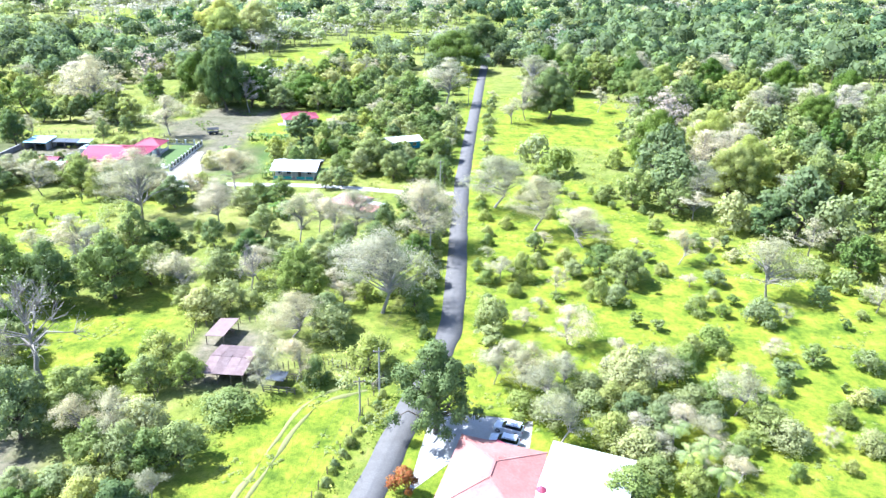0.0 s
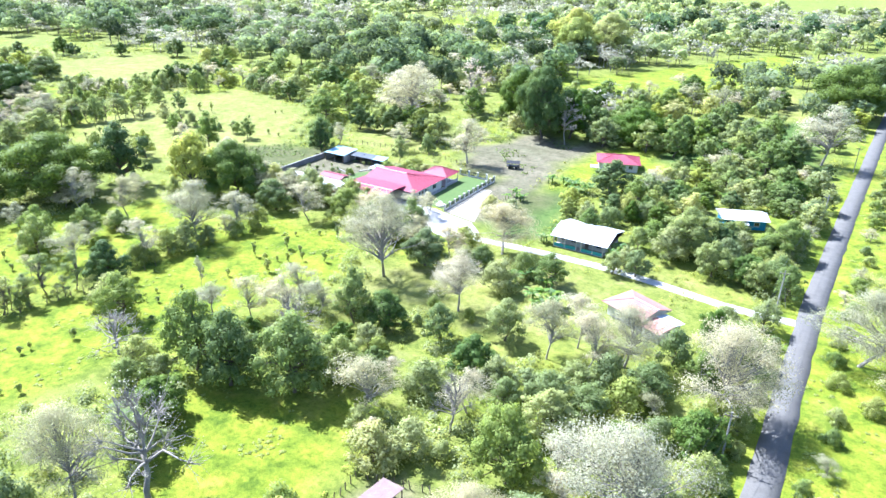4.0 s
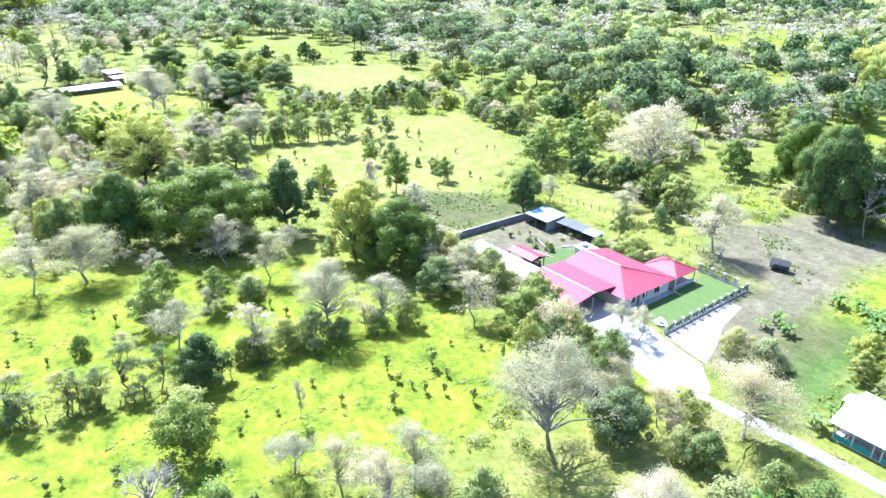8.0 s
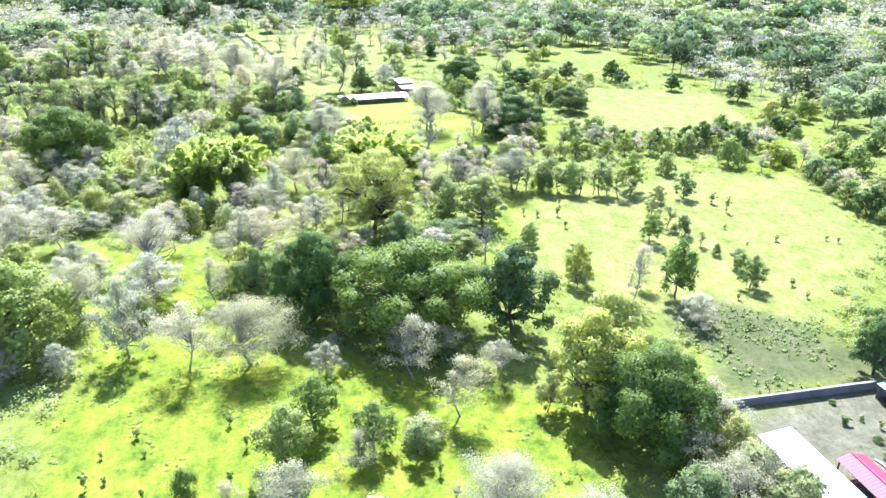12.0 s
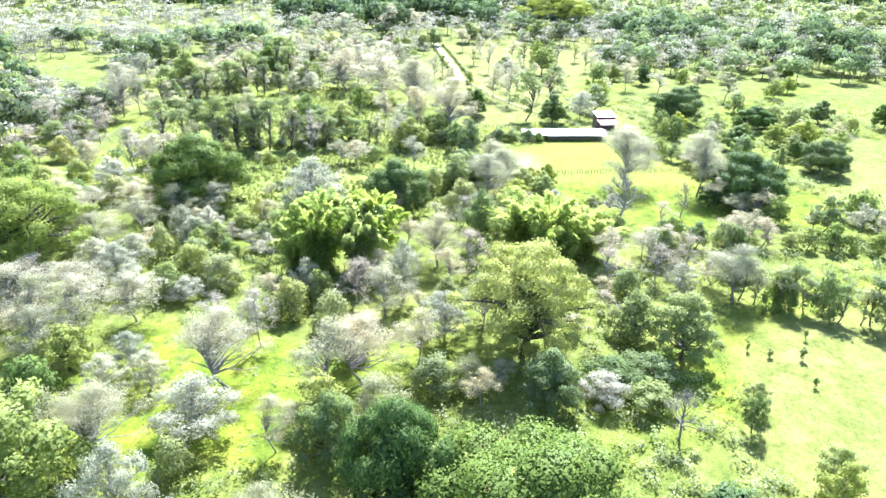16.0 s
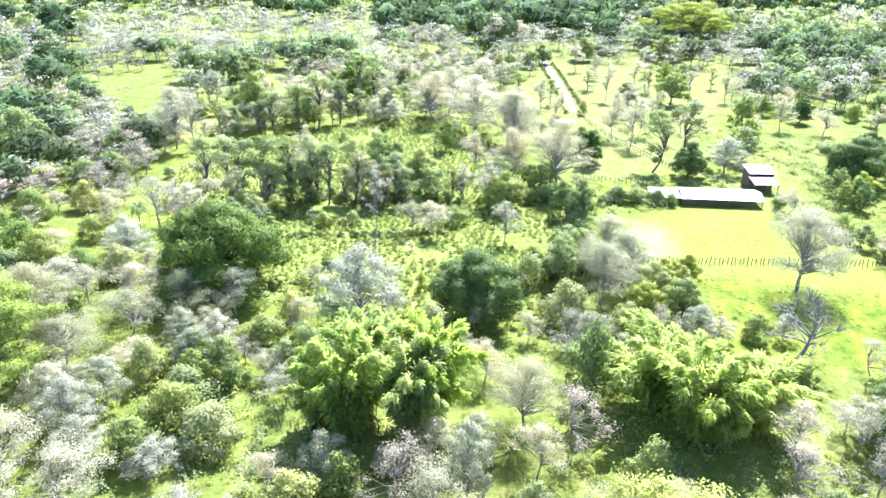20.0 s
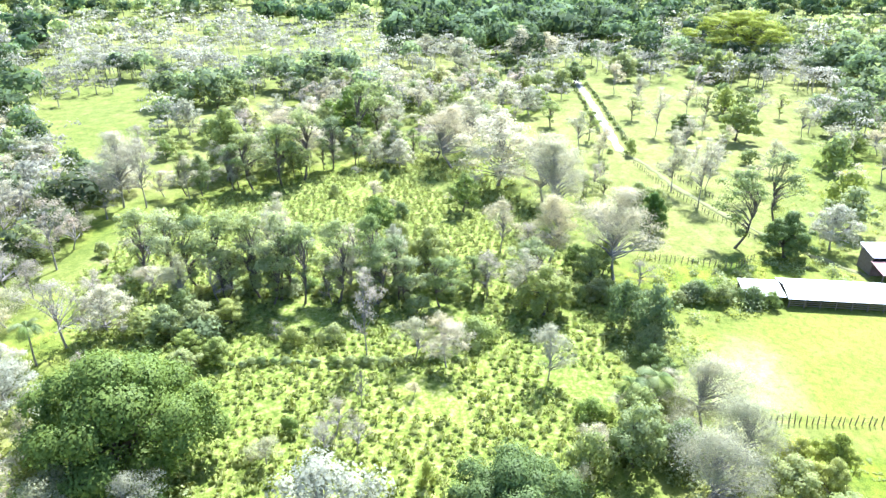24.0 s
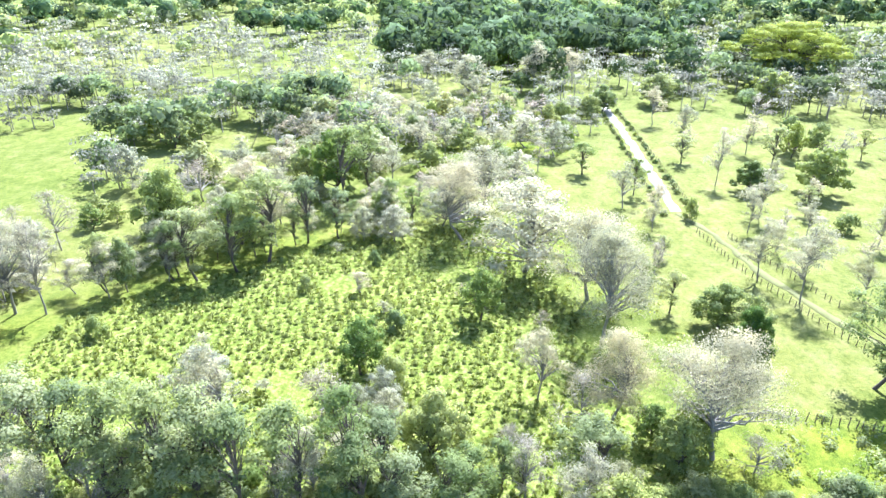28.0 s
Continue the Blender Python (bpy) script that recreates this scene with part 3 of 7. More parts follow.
def bamboo_shape(seed):
    """A clump of culms that lean out and nod over, each a feathery plume of narrow hanging leaves."""
    rng = np.random.default_rng(seed)
    wood, blades_of, out_of = [], [], []
    for i in range(30):
        turn, out = 2.4 * i + rng.uniform(-0.5, 0.5), rng.uniform(0.02, 1.0) ** 0.6
        h, far = rng.uniform(8.5, 13.5) * (1.05 - 0.26 * out), 0.6 + 4.0 * out
        s = np.linspace(0, 1, 11)
        way = np.array([math.cos(turn), math.sin(turn)])
        p = np.zeros((11, 3))
        p[:, :2] = way * (1.2 * out + far * s[:, None] ** 2.3)
        p[:, 2] = h * (s - 0.2 * s ** 5) - 0.1
        wood.append(tube(p, np.linspace(0.07, 0.015, 11), 3))
        n = 460
        k = rng.uniform(0.12, 1.0, n) ** 0.75
        at = np.stack([np.interp(k, s, p[:, j]) for j in range(3)], 1)
        along = np.stack([np.interp(k, s, np.gradient(p[:, j])) for j in range(3)], 1)
        along /= np.linalg.norm(along, axis=1)[:, None]
        d = rng.normal(size=(n, 3))
        d /= np.linalg.norm(d, axis=1)[:, None]
        puff = (0.25 + 1.0 * np.sin(np.pi * np.clip(0.08 + 0.85 * k, 0, 1)))[:, None]
        reach = rng.uniform(0.15, 1.0, (n, 1))
        centre = at + d * puff * reach - np.array((0, 0, 0.25)) * reach * puff
        hang_way = along * 0.55 + d * 0.5 * reach + (0, 0, -0.3)
        hang_way /= np.linalg.norm(hang_way, axis=1)[:, None]
        flat = np.cross(hang_way, d + rng.normal(size=(n, 3)) * 0.5)
        flat /= np.linalg.norm(flat, axis=1)[:, None] + 1e-9
        long, wide = rng.uniform(0.4, 0.75, (n, 1)), rng.uniform(0.07, 0.13, (n, 1))
        blades_of.append(np.stack([centre - hang_way * long * 0.5, centre + flat * wide, centre + hang_way * long * 0.6 - (0, 0, 0.12), centre - flat * wide], 1))
        q = d * 0.6 + along * 0.3 + (0, 0, 0.6)
        out_of.append(np.repeat(q / np.linalg.norm(q, axis=1)[:, None], 4, axis=0))
    v, f = joined(wood)
    leaf = np.concatenate(blades_of).reshape(-1, 3)
    k = np.arange(0, len(leaf), 4)[:, None]
    tris = np.concatenate([k + (0, 1, 2), k + (0, 2, 3)])
    return raw_mesh("culm_stand", v, f, CULM), leafy("foliage", (leaf, tris, np.concatenate(out_of)), LEAF["bamboo"]), 9.5, 9.5


FORMS["bamboo_clump"] = forms(lambda s: bamboo_shape(1300 + s), 3)


def frond_mesh(name, length, leaflet, width, mat, arch, whole=False):
    """One feathered palm leaf, or one whole banana leaf with a torn edge, pointing along +x from the origin."""
    rng = np.random.default_rng(int(length * 100))
    s = np.linspace(0, 1, 12)
    spine = np.stack([length * s * (1 - 0.18 * s), 0 * s, length * (0.55 * s - arch * s ** 2)], 1)
    pieces = [tube(spine, np.linspace(0.05, 0.012, 12), 3)]
    for i in range(1, 11):
        at, way = spine[i], spine[min(i + 1, 11)] - spine[i - 1]
        way = way / np.linalg.norm(way)
        for side in (-1, 1):
            reach = leaflet * math.sin(np.pi * (0.12 + 0.8 * s[i])) * rng.uniform(0.85, 1.1)
            tip = at + np.array([way[0] * reach * (0.15 if whole else 0.6), side * reach, way[2] * reach * 0.3 - reach * (0.3 if whole else 0.5)])
            half = way * width * (length / 11 if whole else 0.09)
            v = np.array([at - half, at + half, tip + half * (0.8 if whole else 0.15), tip - half * (0.8 if whole else 0.15)])
            pieces.append((v, np.array([(0, 1, 2), (0, 2, 3)])))
    return raw_mesh(name, *joined(pieces), mat)


PALM_FROND = frond_mesh("frond", 3.4, 1.0, 1.6, LEAF["palm"], 0.95)
BANANA_LEAF = frond_mesh("leaf", 2.4, 0.42, 0.5, LEAF["banana"], 0.75, True)
PALM_TRUNK = raw_mesh("trunk", *tube([(0, 0, -0.1), (0.1, 0, 2), (0.2, 0.1, 4.2), (0.2, 0.1, 6.2)], [0.24, 0.18, 0.15, 0.14], 8), PALE_BARK)
BANANA_STEM = raw_mesh("stem", *tube([(0, 0, -0.1), (0.03, 0, 1.0), (0.05, 0.02, 2.0)], [0.16, 0.13, 0.08], 7), LEAF["banana"])

WORDS = {
    "mango_tree": ("dense dark green mango tree with a broad domed crown", "tree"),
    "broadleaf_tree": ("leafy green broadleaf tree standing in rough grass", "tree"),
    "spreading_tree": ("large spreading green broadleaf tree with a full crown", "tree"),
    "great_blossom_tree": ("large pale tree with a wide airy pinkish-white crown", "tree"),
    "bushy_tree": ("green bushy tree leafy down to the ground", "tree"),
    "lime_tree": ("bright yellow-green tree with a dense rounded crown", "tree"),
    "blossom_tree": ("pale grey-green tree with a thin airy crown", "tree"),
    "silvery_tree": ("whitish tree with sparse sunlit silvery leaves", "tree"),
    "dry_tree": ("half-bare tree with pinkish brown dry leaves", "tree"),
    "bare_tree": ("nearly leafless tree with pale spreading branches", "tree"),
    "fence_tree": ("slender vine-covered tree in an overgrown tree row", "tree"),
    "roadside_tree": ("large olive-green tree with a dense domed crown", "tree"),
    "umbrella_tree": ("huge spreading umbrella-shaped tree with light green canopy", "tree"),
    "shrub": ("rounded green shrub growing in the grass", "shrub"),
    "red_shrub": ("ornamental shrub with red and orange leaves by the road", "shrub"),
    "sapling": ("small dark green sapling in the pasture grass", "sapling"),
    "bamboo_clump": ("tall clump of arching yellow-green bamboo", "bamboo"),
    "palm_tree": ("small palm tree with drooping feathery green fronds", "palm"),
    "banana_plant": ("banana plant with broad arching torn green leaves", "plant"),
}
GROUPS = {"shrub": "shrubs in the grass", "sapling": "pasture saplings", "bamboo_clump": "bamboo clumps", "palm_tree": "palms", "banana_plant": "banana plants", "red_shrub": ""}
pick = random.Random(7)
standing = []


SPLIT = {"great_blossom_tree": "blossom_tree", "blossom_tree": "blossom_tree", "silvery_tree": "silvery_tree", "spreading_tree": "broadleaf_tree", "dry_tree": "dry_tree", "broadleaf_tree": "bushy_tree", "lime_tree": "lime_tree"}


def plant(kind, places, group=""):
    """Sets plants of one kind at places (x, y, height, width)."""
    for x, y, h, w in places:
        if kind in SPLIT and w > 1.3 * h and w > 9:   # a broad low mass is three trees grown together
            turn = pick.uniform(0, 6.28)
            for i in range(3):
                k, a = pick.uniform(0.85, 1.15), turn + 2.1 * i
                stand(SPLIT[kind], x + 0.27 * w * math.cos(a), y + 0.27 * w * math.sin(a), h * k, 0.56 * w * k, group)
        else:
            stand(kind, x, y, h, w, group)


def stand(kind, x, y, h, w, group=""):
    ob = new(kind)
    label, category = WORDS[kind]
    if category == "tree" and kind not in ("umbrella_tree",):
        label = ("tall " if h > 12 else "small " if h < 5.5 else "") + label
    tagged(ob, label, category, group or GROUPS.get(kind, "trees of the countryside"))
    standing.append((x, y, w))
    turn = pick.uniform(0, 360)
    if kind == "palm_tree":
        h = min(h, 9.5)
        ob.matrix_basis = pose(x, y, 0, 0, 0, turn) @ Matrix.Diagonal((min(w / 6.0, 1.1), min(w / 6.0, 1.1), h / 8.0, 1))
        hang("trunk", PALM_TRUNK, ob)
        for i in range(15):
            hang("frond", PALM_FROND, ob, at=pose(0.2, 0.1, 6.15, 0, pick.uniform(-35, 35), i * 137.5) @ Matrix.Scale(pick.uniform(0.8, 1.1), 4))
    elif kind == "banana_plant":
        s = h / 3.6
        ob.matrix_basis = pose(x, y, 0, 0, 0, turn) @ Matrix.Scale(s, 4)
        for k in range(3):
            sx, sy = math.cos(k * 2.1) * 0.8, math.sin(k * 2.1) * 0.8
            hang("stem", BANANA_STEM, ob, at=pose(sx, sy, 0))
            for i in range(6):
                hang("leaf", BANANA_LEAF, ob, at=pose(sx, sy, 1.9, 0, pick.uniform(-40, 10), i * 62 + k * 20) @ Matrix.Scale(pick.uniform(0.8, 1.15), 4))
    else:
        form = {"mango_tree": "great_mango", "lime_tree": "great_lime"}.get(kind, kind) if w > 15 else kind
        near = inside(CORRIDOR, [x], [y])[0][0] or kind in ("bamboo_clump", "red_shrub", "umbrella_tree")
        trunk, crown, nh, nw = pick.choice(FORMS[form] if form != kind or kind in ("bamboo_clump", "umbrella_tree", "roadside_tree") else FORMS[kind][0::2] if near else FORMS[kind][1::2])
        if kind == "bamboo_clump":
            w = w * 1.25
        ob.matrix_basis = pose(x, y, 0, 0, 0, turn) @ Matrix.Diagonal((w / nw, w / nw, h / nh, 1))
        if kind == "bamboo_clump":
            tagged(hang("culm_stand", trunk, ob), kind="stuff")
        else:
            hang("trunk", trunk, ob)
        if crown:
            hang("foliage" if kind == "bamboo_clump" else "crown", crown, ob)
    return ob


# ---------------------------------------------------------------- ground, fields, roads
OPEN_FIELDS = {   # outlines on the ground of the open land
    "road verge": ("lush", [(-14, 30), (6, 30), (8, 130), (8, 260), (14, 400), (2, 400), (-4, 260), (-6, 130)]),
    "sloping pasture": ("lush", [(4, 66), (4, 110), (5, 214), (34, 207), (57, 172), (89, 134), (75, 73), (60, 40), (25, 40), (24, 66)]),
    "tree clearing": ("lush", [(6, 214), (11, 267), (18, 321), (48, 336), (74, 323), (66, 265), (54, 240), (33, 245)]),
    "shack meadow": ("lush", [(-80, 108), (-83, 114), (-57, 122), (-47, 104), (-50, 96), (-68, 92)]),
    "roadside meadow": ("lush", [(-38, 60), (-30, 92), (-12, 93), (-16, 60)]),
    "first pasture": ("lush", [(-100, 90), (-129, 95), (-124, 125), (-127, 175), (-98, 177), (-87, 156), (-97, 122)]),
    "second pasture": ("lush", [(-133, 96), (-155, 94), (-190, 95), (-168, 143), (-155, 168), (-142, 173), (-129, 150)]),
    "garden": ("dry", [(-80, 150), (-58, 152), (-40, 145), (-40, 185), (-70, 186), (-84, 165)]),
    "dry pasture": ("dry", [(-201, 179), (-240, 192), (-251, 244), (-248, 281), (-203, 272), (-169, 230), (-151, 198), (-176, 200)]),
    "far field": ("dry", [(-312, 239), (-377, 268), (-356, 326), (-309, 308), (-288, 270)]),
    "back yard": ("dirt", [(-114.4, 260.7), (-100.9, 292.7), (-83.2, 280.8), (-77.6, 249.2), (-90.3, 234.3), (-104.6, 239.4)]),
    "grazed strip": ("dry", [(-152, 236), (-160, 272), (-128, 276), (-126, 240)]),
    "house meadow": ("lush", [(-77, 245), (-81, 284), (-59, 293), (-50, 272), (-68, 246)]),
    # dark ground colour stands in for a cloud's shade on this meadow
    "cloud-shaded north meadow": ("rough", [(-61, 317), (-22, 380), (-2, 303), (-17, 285), (-54, 284)]),
    "north pasture": ("lush", [(-152, 365), (-56, 585), (-18, 504), (-100, 365)]),
    "pale patch": ("pale", [(-347, 151), (-335, 154.5), (-323, 156), (-315, 150.5), (-316.5, 141.5), (-331, 145)]),
    "trampled corner": ("worn", [(-178, 201), (-176, 213), (-166, 226), (-150, 228), (-147.5, 208), (-149, 197)]),
    "garden plot": ("rough", [(-76, 198), (-61, 196), (-60, 228), (-68, 236), (-76, 232)]),
    "compound edge": ("worn", [(-98, 231), (-88, 205), (-70, 203), (-66, 232), (-84, 236)]),
    "barn field": ("mown", [(-318, 150), (-345, 142), (-362, 180), (-357, 200), (-316, 203), (-314, 185)]),
    "lower barn field": ("lush", [(-318, 150), (-313, 185), (-316, 204), (-295, 205), (-277, 193), (-292, 175)]),
    "east field": ("lush", [(-319, 224), (-309, 240), (-279, 228), (-290, 214)]),
    "glade": ("lush", [(-209, 75), (-226, 80), (-223, 111), (-193, 116), (-189, 84)]),
    "paddock": ("weed", [(-284, 60), (-281, 134), (-300, 133), (-316, 131), (-332, 129.5), (-350, 128), (-398, 105), (-434, 80), (-412, 51), (-370, 16), (-332, 20)]),
    "hill pasture": ("dry", [(-376, -12), (-407, -40), (-432, -14), (-411, 6), (-378, 8)]),
    "far hill pasture": ("dry", [(-442, -41), (-501, -17), (-461, 10), (-434, -16)]),
    "west pasture": ("dry", [(-440, 98), (-480, 92), (-560, 110), (-560, 205), (-517, 197), (-378, 158), (-371, 132), (-411, 118)]),
    "compound yard": ("dirt", [(-146, 194), (-146, 228), (-118, 228), (-118, 194)]),
    "dirt road": ("dirt", [(-88.5, 203), (-77, 200), (-77, 228), (-79, 262), (-73, 296), (-81, 300), (-89, 262), (-89, 232)]),
    "shack yard": ("dirt", [(-44, 90), (-44, 110), (-31, 110), (-29, 92)]),
    "track ends": ("dirt", [(-72, 66), (-68, 84), (-57, 83), (-54, 68)]),
}


def wavy(x, y, scale, seed):
    """A cheap smooth noise on the plan, about -1 to 1."""
    rng = np.random.default_rng(seed)
    out = 0 * x
    for i in range(5):
        a, k, p = rng.uniform(0, 2 * np.pi), rng.uniform(0.6, 1.9), rng.uniform(0, 6.3)
        out = out + np.sin((x * math.cos(a) + y * math.sin(a)) * k / scale + p)
    return out / 2.6


def build_ground():
    edge = [-3000, -2000, -1400, -1100]
    xs = np.array(edge + list(np.arange(-960, -460, 8.0)) + list(np.arange(-460, 130, 3.5)) + list(np.arange(130, 520, 10.0)) + [600, 900, 1500, 3000])
    ys = np.array([-3000, -1500, -800, -500] + list(np.arange(-360, 20, 8.0)) + list(np.arange(20, 300, 3.5)) + list(np.arange(300, 940, 8.0)) + [1000, 1300, 2000, 3000])
    gx, gy = np.meshgrid(xs, ys)
    x, y = gx.ravel(), gy.ravel()
    nx, ny = len(xs), len(ys)
    i = np.arange(nx * ny).reshape(ny, nx)
    quads = np.stack([i[:-1, :-1], i[:-1, 1:], i[1:, 1:], i[1:, :-1]], -1).reshape(-1, 4)
    me = raw_mesh("ground", np.stack([x, y, 0 * x], 1), quads, GROUND)
    grounds = {k: np.zeros(len(x)) for k in ("lush", "dry", "dirt", "weed", "worn", "pale", "rough", "mown")}
    for kind, outline in OPEN_FIELDS.values():
        hit, far = inside(outline, x, y)
        signed = np.where(hit, far, -far) + 2.2 * wavy(x, y, 4.0, len(outline))
        grounds[kind] = np.maximum(grounds[kind], np.clip(0.5 + signed / 6, 0, 1))
    away = np.maximum(np.abs(x + 160) - 330, np.abs(y - 150) - 190)
    far_off = np.clip(away / 60, 0, 1)
    meadow = np.clip(wavy(x, y, 34.0, 3) * 1.3 - 0.45, 0, 1) * far_off
    grounds["lush"] = np.maximum(grounds["lush"], meadow)
    grounds["dry"] = np.maximum(grounds["dry"], np.clip(wavy(x, y, 46.0, 5) * 1.3 - 0.2, 0, 1) * far_off)
    grounds["lush"] = np.maximum(grounds["lush"], np.clip(wavy(x, y, 9.0, 11) * 0.9 - 0.1, 0, 1) * (1 - far_off) * 0.9)
    grounds["dry"] = np.maximum(grounds["dry"], np.clip(wavy(x, y, 7.0, 12) * 0.9 - 0.45, 0, 1) * (1 - far_off) * (grounds["lush"] < 0.6))
    grounds["dry"] = np.maximum(grounds["dry"], 0.3 * far_off * (x < -330))
    for k, value in grounds.items():
        me.attributes.new(k, "FLOAT", "POINT").data.foreach_set("value", value.astype(np.float32))
    tagged(new("ground", me), "sunlit grassland with scrub and dry patches", "ground", kind="structure")


build_ground()


def strip(name, line, width, z, mat, label, category="road", rough_edge=0.0):
    """A flat road or track along a line of points, as one mesh with thickness."""
    line = np.asarray(line, float)
    s = np.r_[0, np.cumsum(np.hypot(*np.diff(line, axis=0).T))]
    at = np.arange(0, s[-1], 2.0)
    # two passes of smoothing take the corners off
    p = np.stack([np.interp(at, s, line[:, 0]), np.interp(at, s, line[:, 1])], 1)
    for _ in range(6):
        p[1:-1] = (p[:-2] + 2 * p[1:-1] + p[2:]) / 4
    way = np.gradient(p, axis=0)
    way /= np.hypot(*way.T)[:, None]
    left = np.stack([-way[:, 1], way[:, 0]], 1)
    wob = rough_edge * np.stack([wavy(p[:, 0], p[:, 1], 1.6, 1), wavy(p[:, 0], p[:, 1], 1.4, 2)], 1)
    a, b = p + left * (width / 2 + wob[:, :1]), p - left * (width / 2 + wob[:, 1:])
    n = len(p)
    v = np.concatenate([np.c_[a, np.full(n, z)], np.c_[p, np.full(n, z + 0.012)], np.c_[b, np.full(n, z)], np.c_[a, np.full(n, -0.1)], np.c_[b, np.full(n, -0.1)]])
    f = []
    for i in range(n - 1):
        for u, w in ((0, 3), (1, 0), (2, 1), (4, 2)):
            f.append((u * n + i, u * n + i + 1, w * n + i + 1, w * n + i))
    return tagged(new(name, raw_mesh(name, v, np.array(f), mat)), label, category, kind="structure")


ROAD = [(-62, -120), (-46, -60), (-33, -20), (-24, 12), (-17, 45), (-9.8, 72.3), (-7.0, 85.7), (-1.0, 111), (-0.3, 132), (-0.2, 165), (0.3, 200), (1.8, 235), (3.2, 266), (5.4, 307), (9.4, 388), (13, 450), (17, 540)]
strip("road", ROAD, 4.4, 0.05, ASPHALT, "narrow grey asphalt country road with worn edges", rough_edge=0.12)
strip("driveway", [(-2, 189.5), (-12, 188.5), (-19, 189.5), (-30, 191.5), (-41, 192.7), (-63, 191.6), (-76, 190)], 2.8, 0.06, CONCRETE, "pale concrete lane between gardens", "driveway", 0.1)
strip("farm_track", [(-451, 127), (-440, 135), (-422, 142), (-404, 153), (-385, 168), (-374, 180)], 1.7, 0.03, GRASS_TRACK, "narrow dirt lane to the farm", "road", 0.5)
strip("farm_track", [(-570, 103), (-556, 105), (-530, 111), (-492, 119), (-451, 127)], 2.9, 0.03, GRAVEL, "pale gravel farm track between post fences", "road", 0.4)
strip("wheel_track", [(-27, 62), (-25.5, 70), (-23, 82), (-20.5, 90), (-12, 93)], 0.6, 0.012, GRASS_TRACK, "worn wheel rut in the meadow", "track", 0.3)
strip("wheel_track", [(-28.6, 62), (-27, 70), (-24.5, 82), (-22, 91), (-14, 95)], 0.6, 0.012, GRASS_TRACK, "worn wheel rut in the meadow", "track", 0.3)


def slab(name, outline, z, mat, label, category, kind="structure"):
    bm = bmesh.new()
    bottom = [bm.verts.new((x, y, -0.08)) for x, y in outline]
    f = bm.faces.new(bottom)
    up = bmesh.ops.extrude_face_region(bm, geom=[f])["geom"]
    bmesh.ops.translate(bm, vec=(0, 0, z + 0.08), verts=[g for g in up if isinstance(g, bmesh.types.BMVert)])
    bmesh.ops.recalc_face_normals(bm, faces=bm.faces)
    me = bpy.data.meshes.new(name)
    bm.to_mesh(me)
    bm.free()
    me.materials.append(mat)
    return tagged(new(name, me), label, category, kind=kind)


slab("forecourt", [(-104, 193.5), (-104, 202), (-98.5, 203), (-91, 202), (-88.4, 201), (-79, 199), (-74, 194), (-72, 189.5), (-80, 187), (-90, 189)], 0.045, CONCRETE, "sunlit pale concrete forecourt of the house", "driveway")
slab("gravel_drive", [(-89.2, 203.6), (-89.3, 224), (-86, 224), (-84, 214), (-80.5, 206), (-78.5, 199.6), (-88.2, 201.6)], 0.03, SOIL, "pale worn gravel drive along the pillar fence", "driveway")
slab("lawn", [(-98.2, 203.6), (-98.2, 218), (-99, 231), (-90, 231), (-89.6, 203.2)], 0.035, LAWN, "mown green lawn behind the pillar fence", "lawn")
slab("patio_lawn", [(-126.8, 207), (-127.6, 214.6), (-124.5, 218.6), (-117.4, 218), (-117.4, 204.6), (-122.3, 204.8)], 0.035, LAWN, "small mown lawn beside the red roof", "lawn")
slab("parking_yard", [(-4.5, 78), (-3, 88), (12, 86), (11, 80), (0, 76.5), (-5.5, 70)], 0.035, CONCRETE, "pale concrete parking yard beside the house", "driveway")
# ---------------------------------------------------------------- buildings
def sheet(corners, rib=0.5, amp=0.018, thick=0.05):
    """A ribbed roof sheet over eave-left, eave-right, ridge-right, ridge-left; the ribs run up the slope."""
    el, er, rr, rl = (Vector(c) for c in corners)
    n = max(2, int((er - el).length / rib)) * 2
    bm = bmesh.new()
    normal = (er - el).cross(rl - el if (rl - el).length > 1e-6 else rr - el).normalized()
    if normal.z < 0:
        normal = -normal
    top, low = [], []
    for i in range(n + 1):
        s = i / n
        lift = normal * (amp if i % 2 else 0.0)
        a, b = el.lerp(er, s), rl.lerp(rr, s)
        top.append((bm.verts.new(a + lift), bm.verts.new(b + lift)))
        low.append((bm.verts.new(a - normal * thick), bm.verts.new(b - normal * thick)))
    for i in range(n):
        bm.faces.new((top[i][0], top[i + 1][0], top[i + 1][1], top[i][1]))
        bm.faces.new((low[i][0], low[i][1], low[i + 1][1], low[i + 1][0]))
        bm.faces.new((low[i][0], low[i + 1][0], top[i + 1][0], top[i][0]))
        bm.faces.new((low[i][1], top[i][1], top[i + 1][1], low[i + 1][1]))
    for i in (0, n):
        bm.faces.new((low[i][0], top[i][0], top[i][1], low[i][1]))
    bmesh.ops.remove_doubles(bm, verts=bm.verts, dist=0.001)
    bmesh.ops.recalc_face_normals(bm, faces=bm.faces)
    return bm


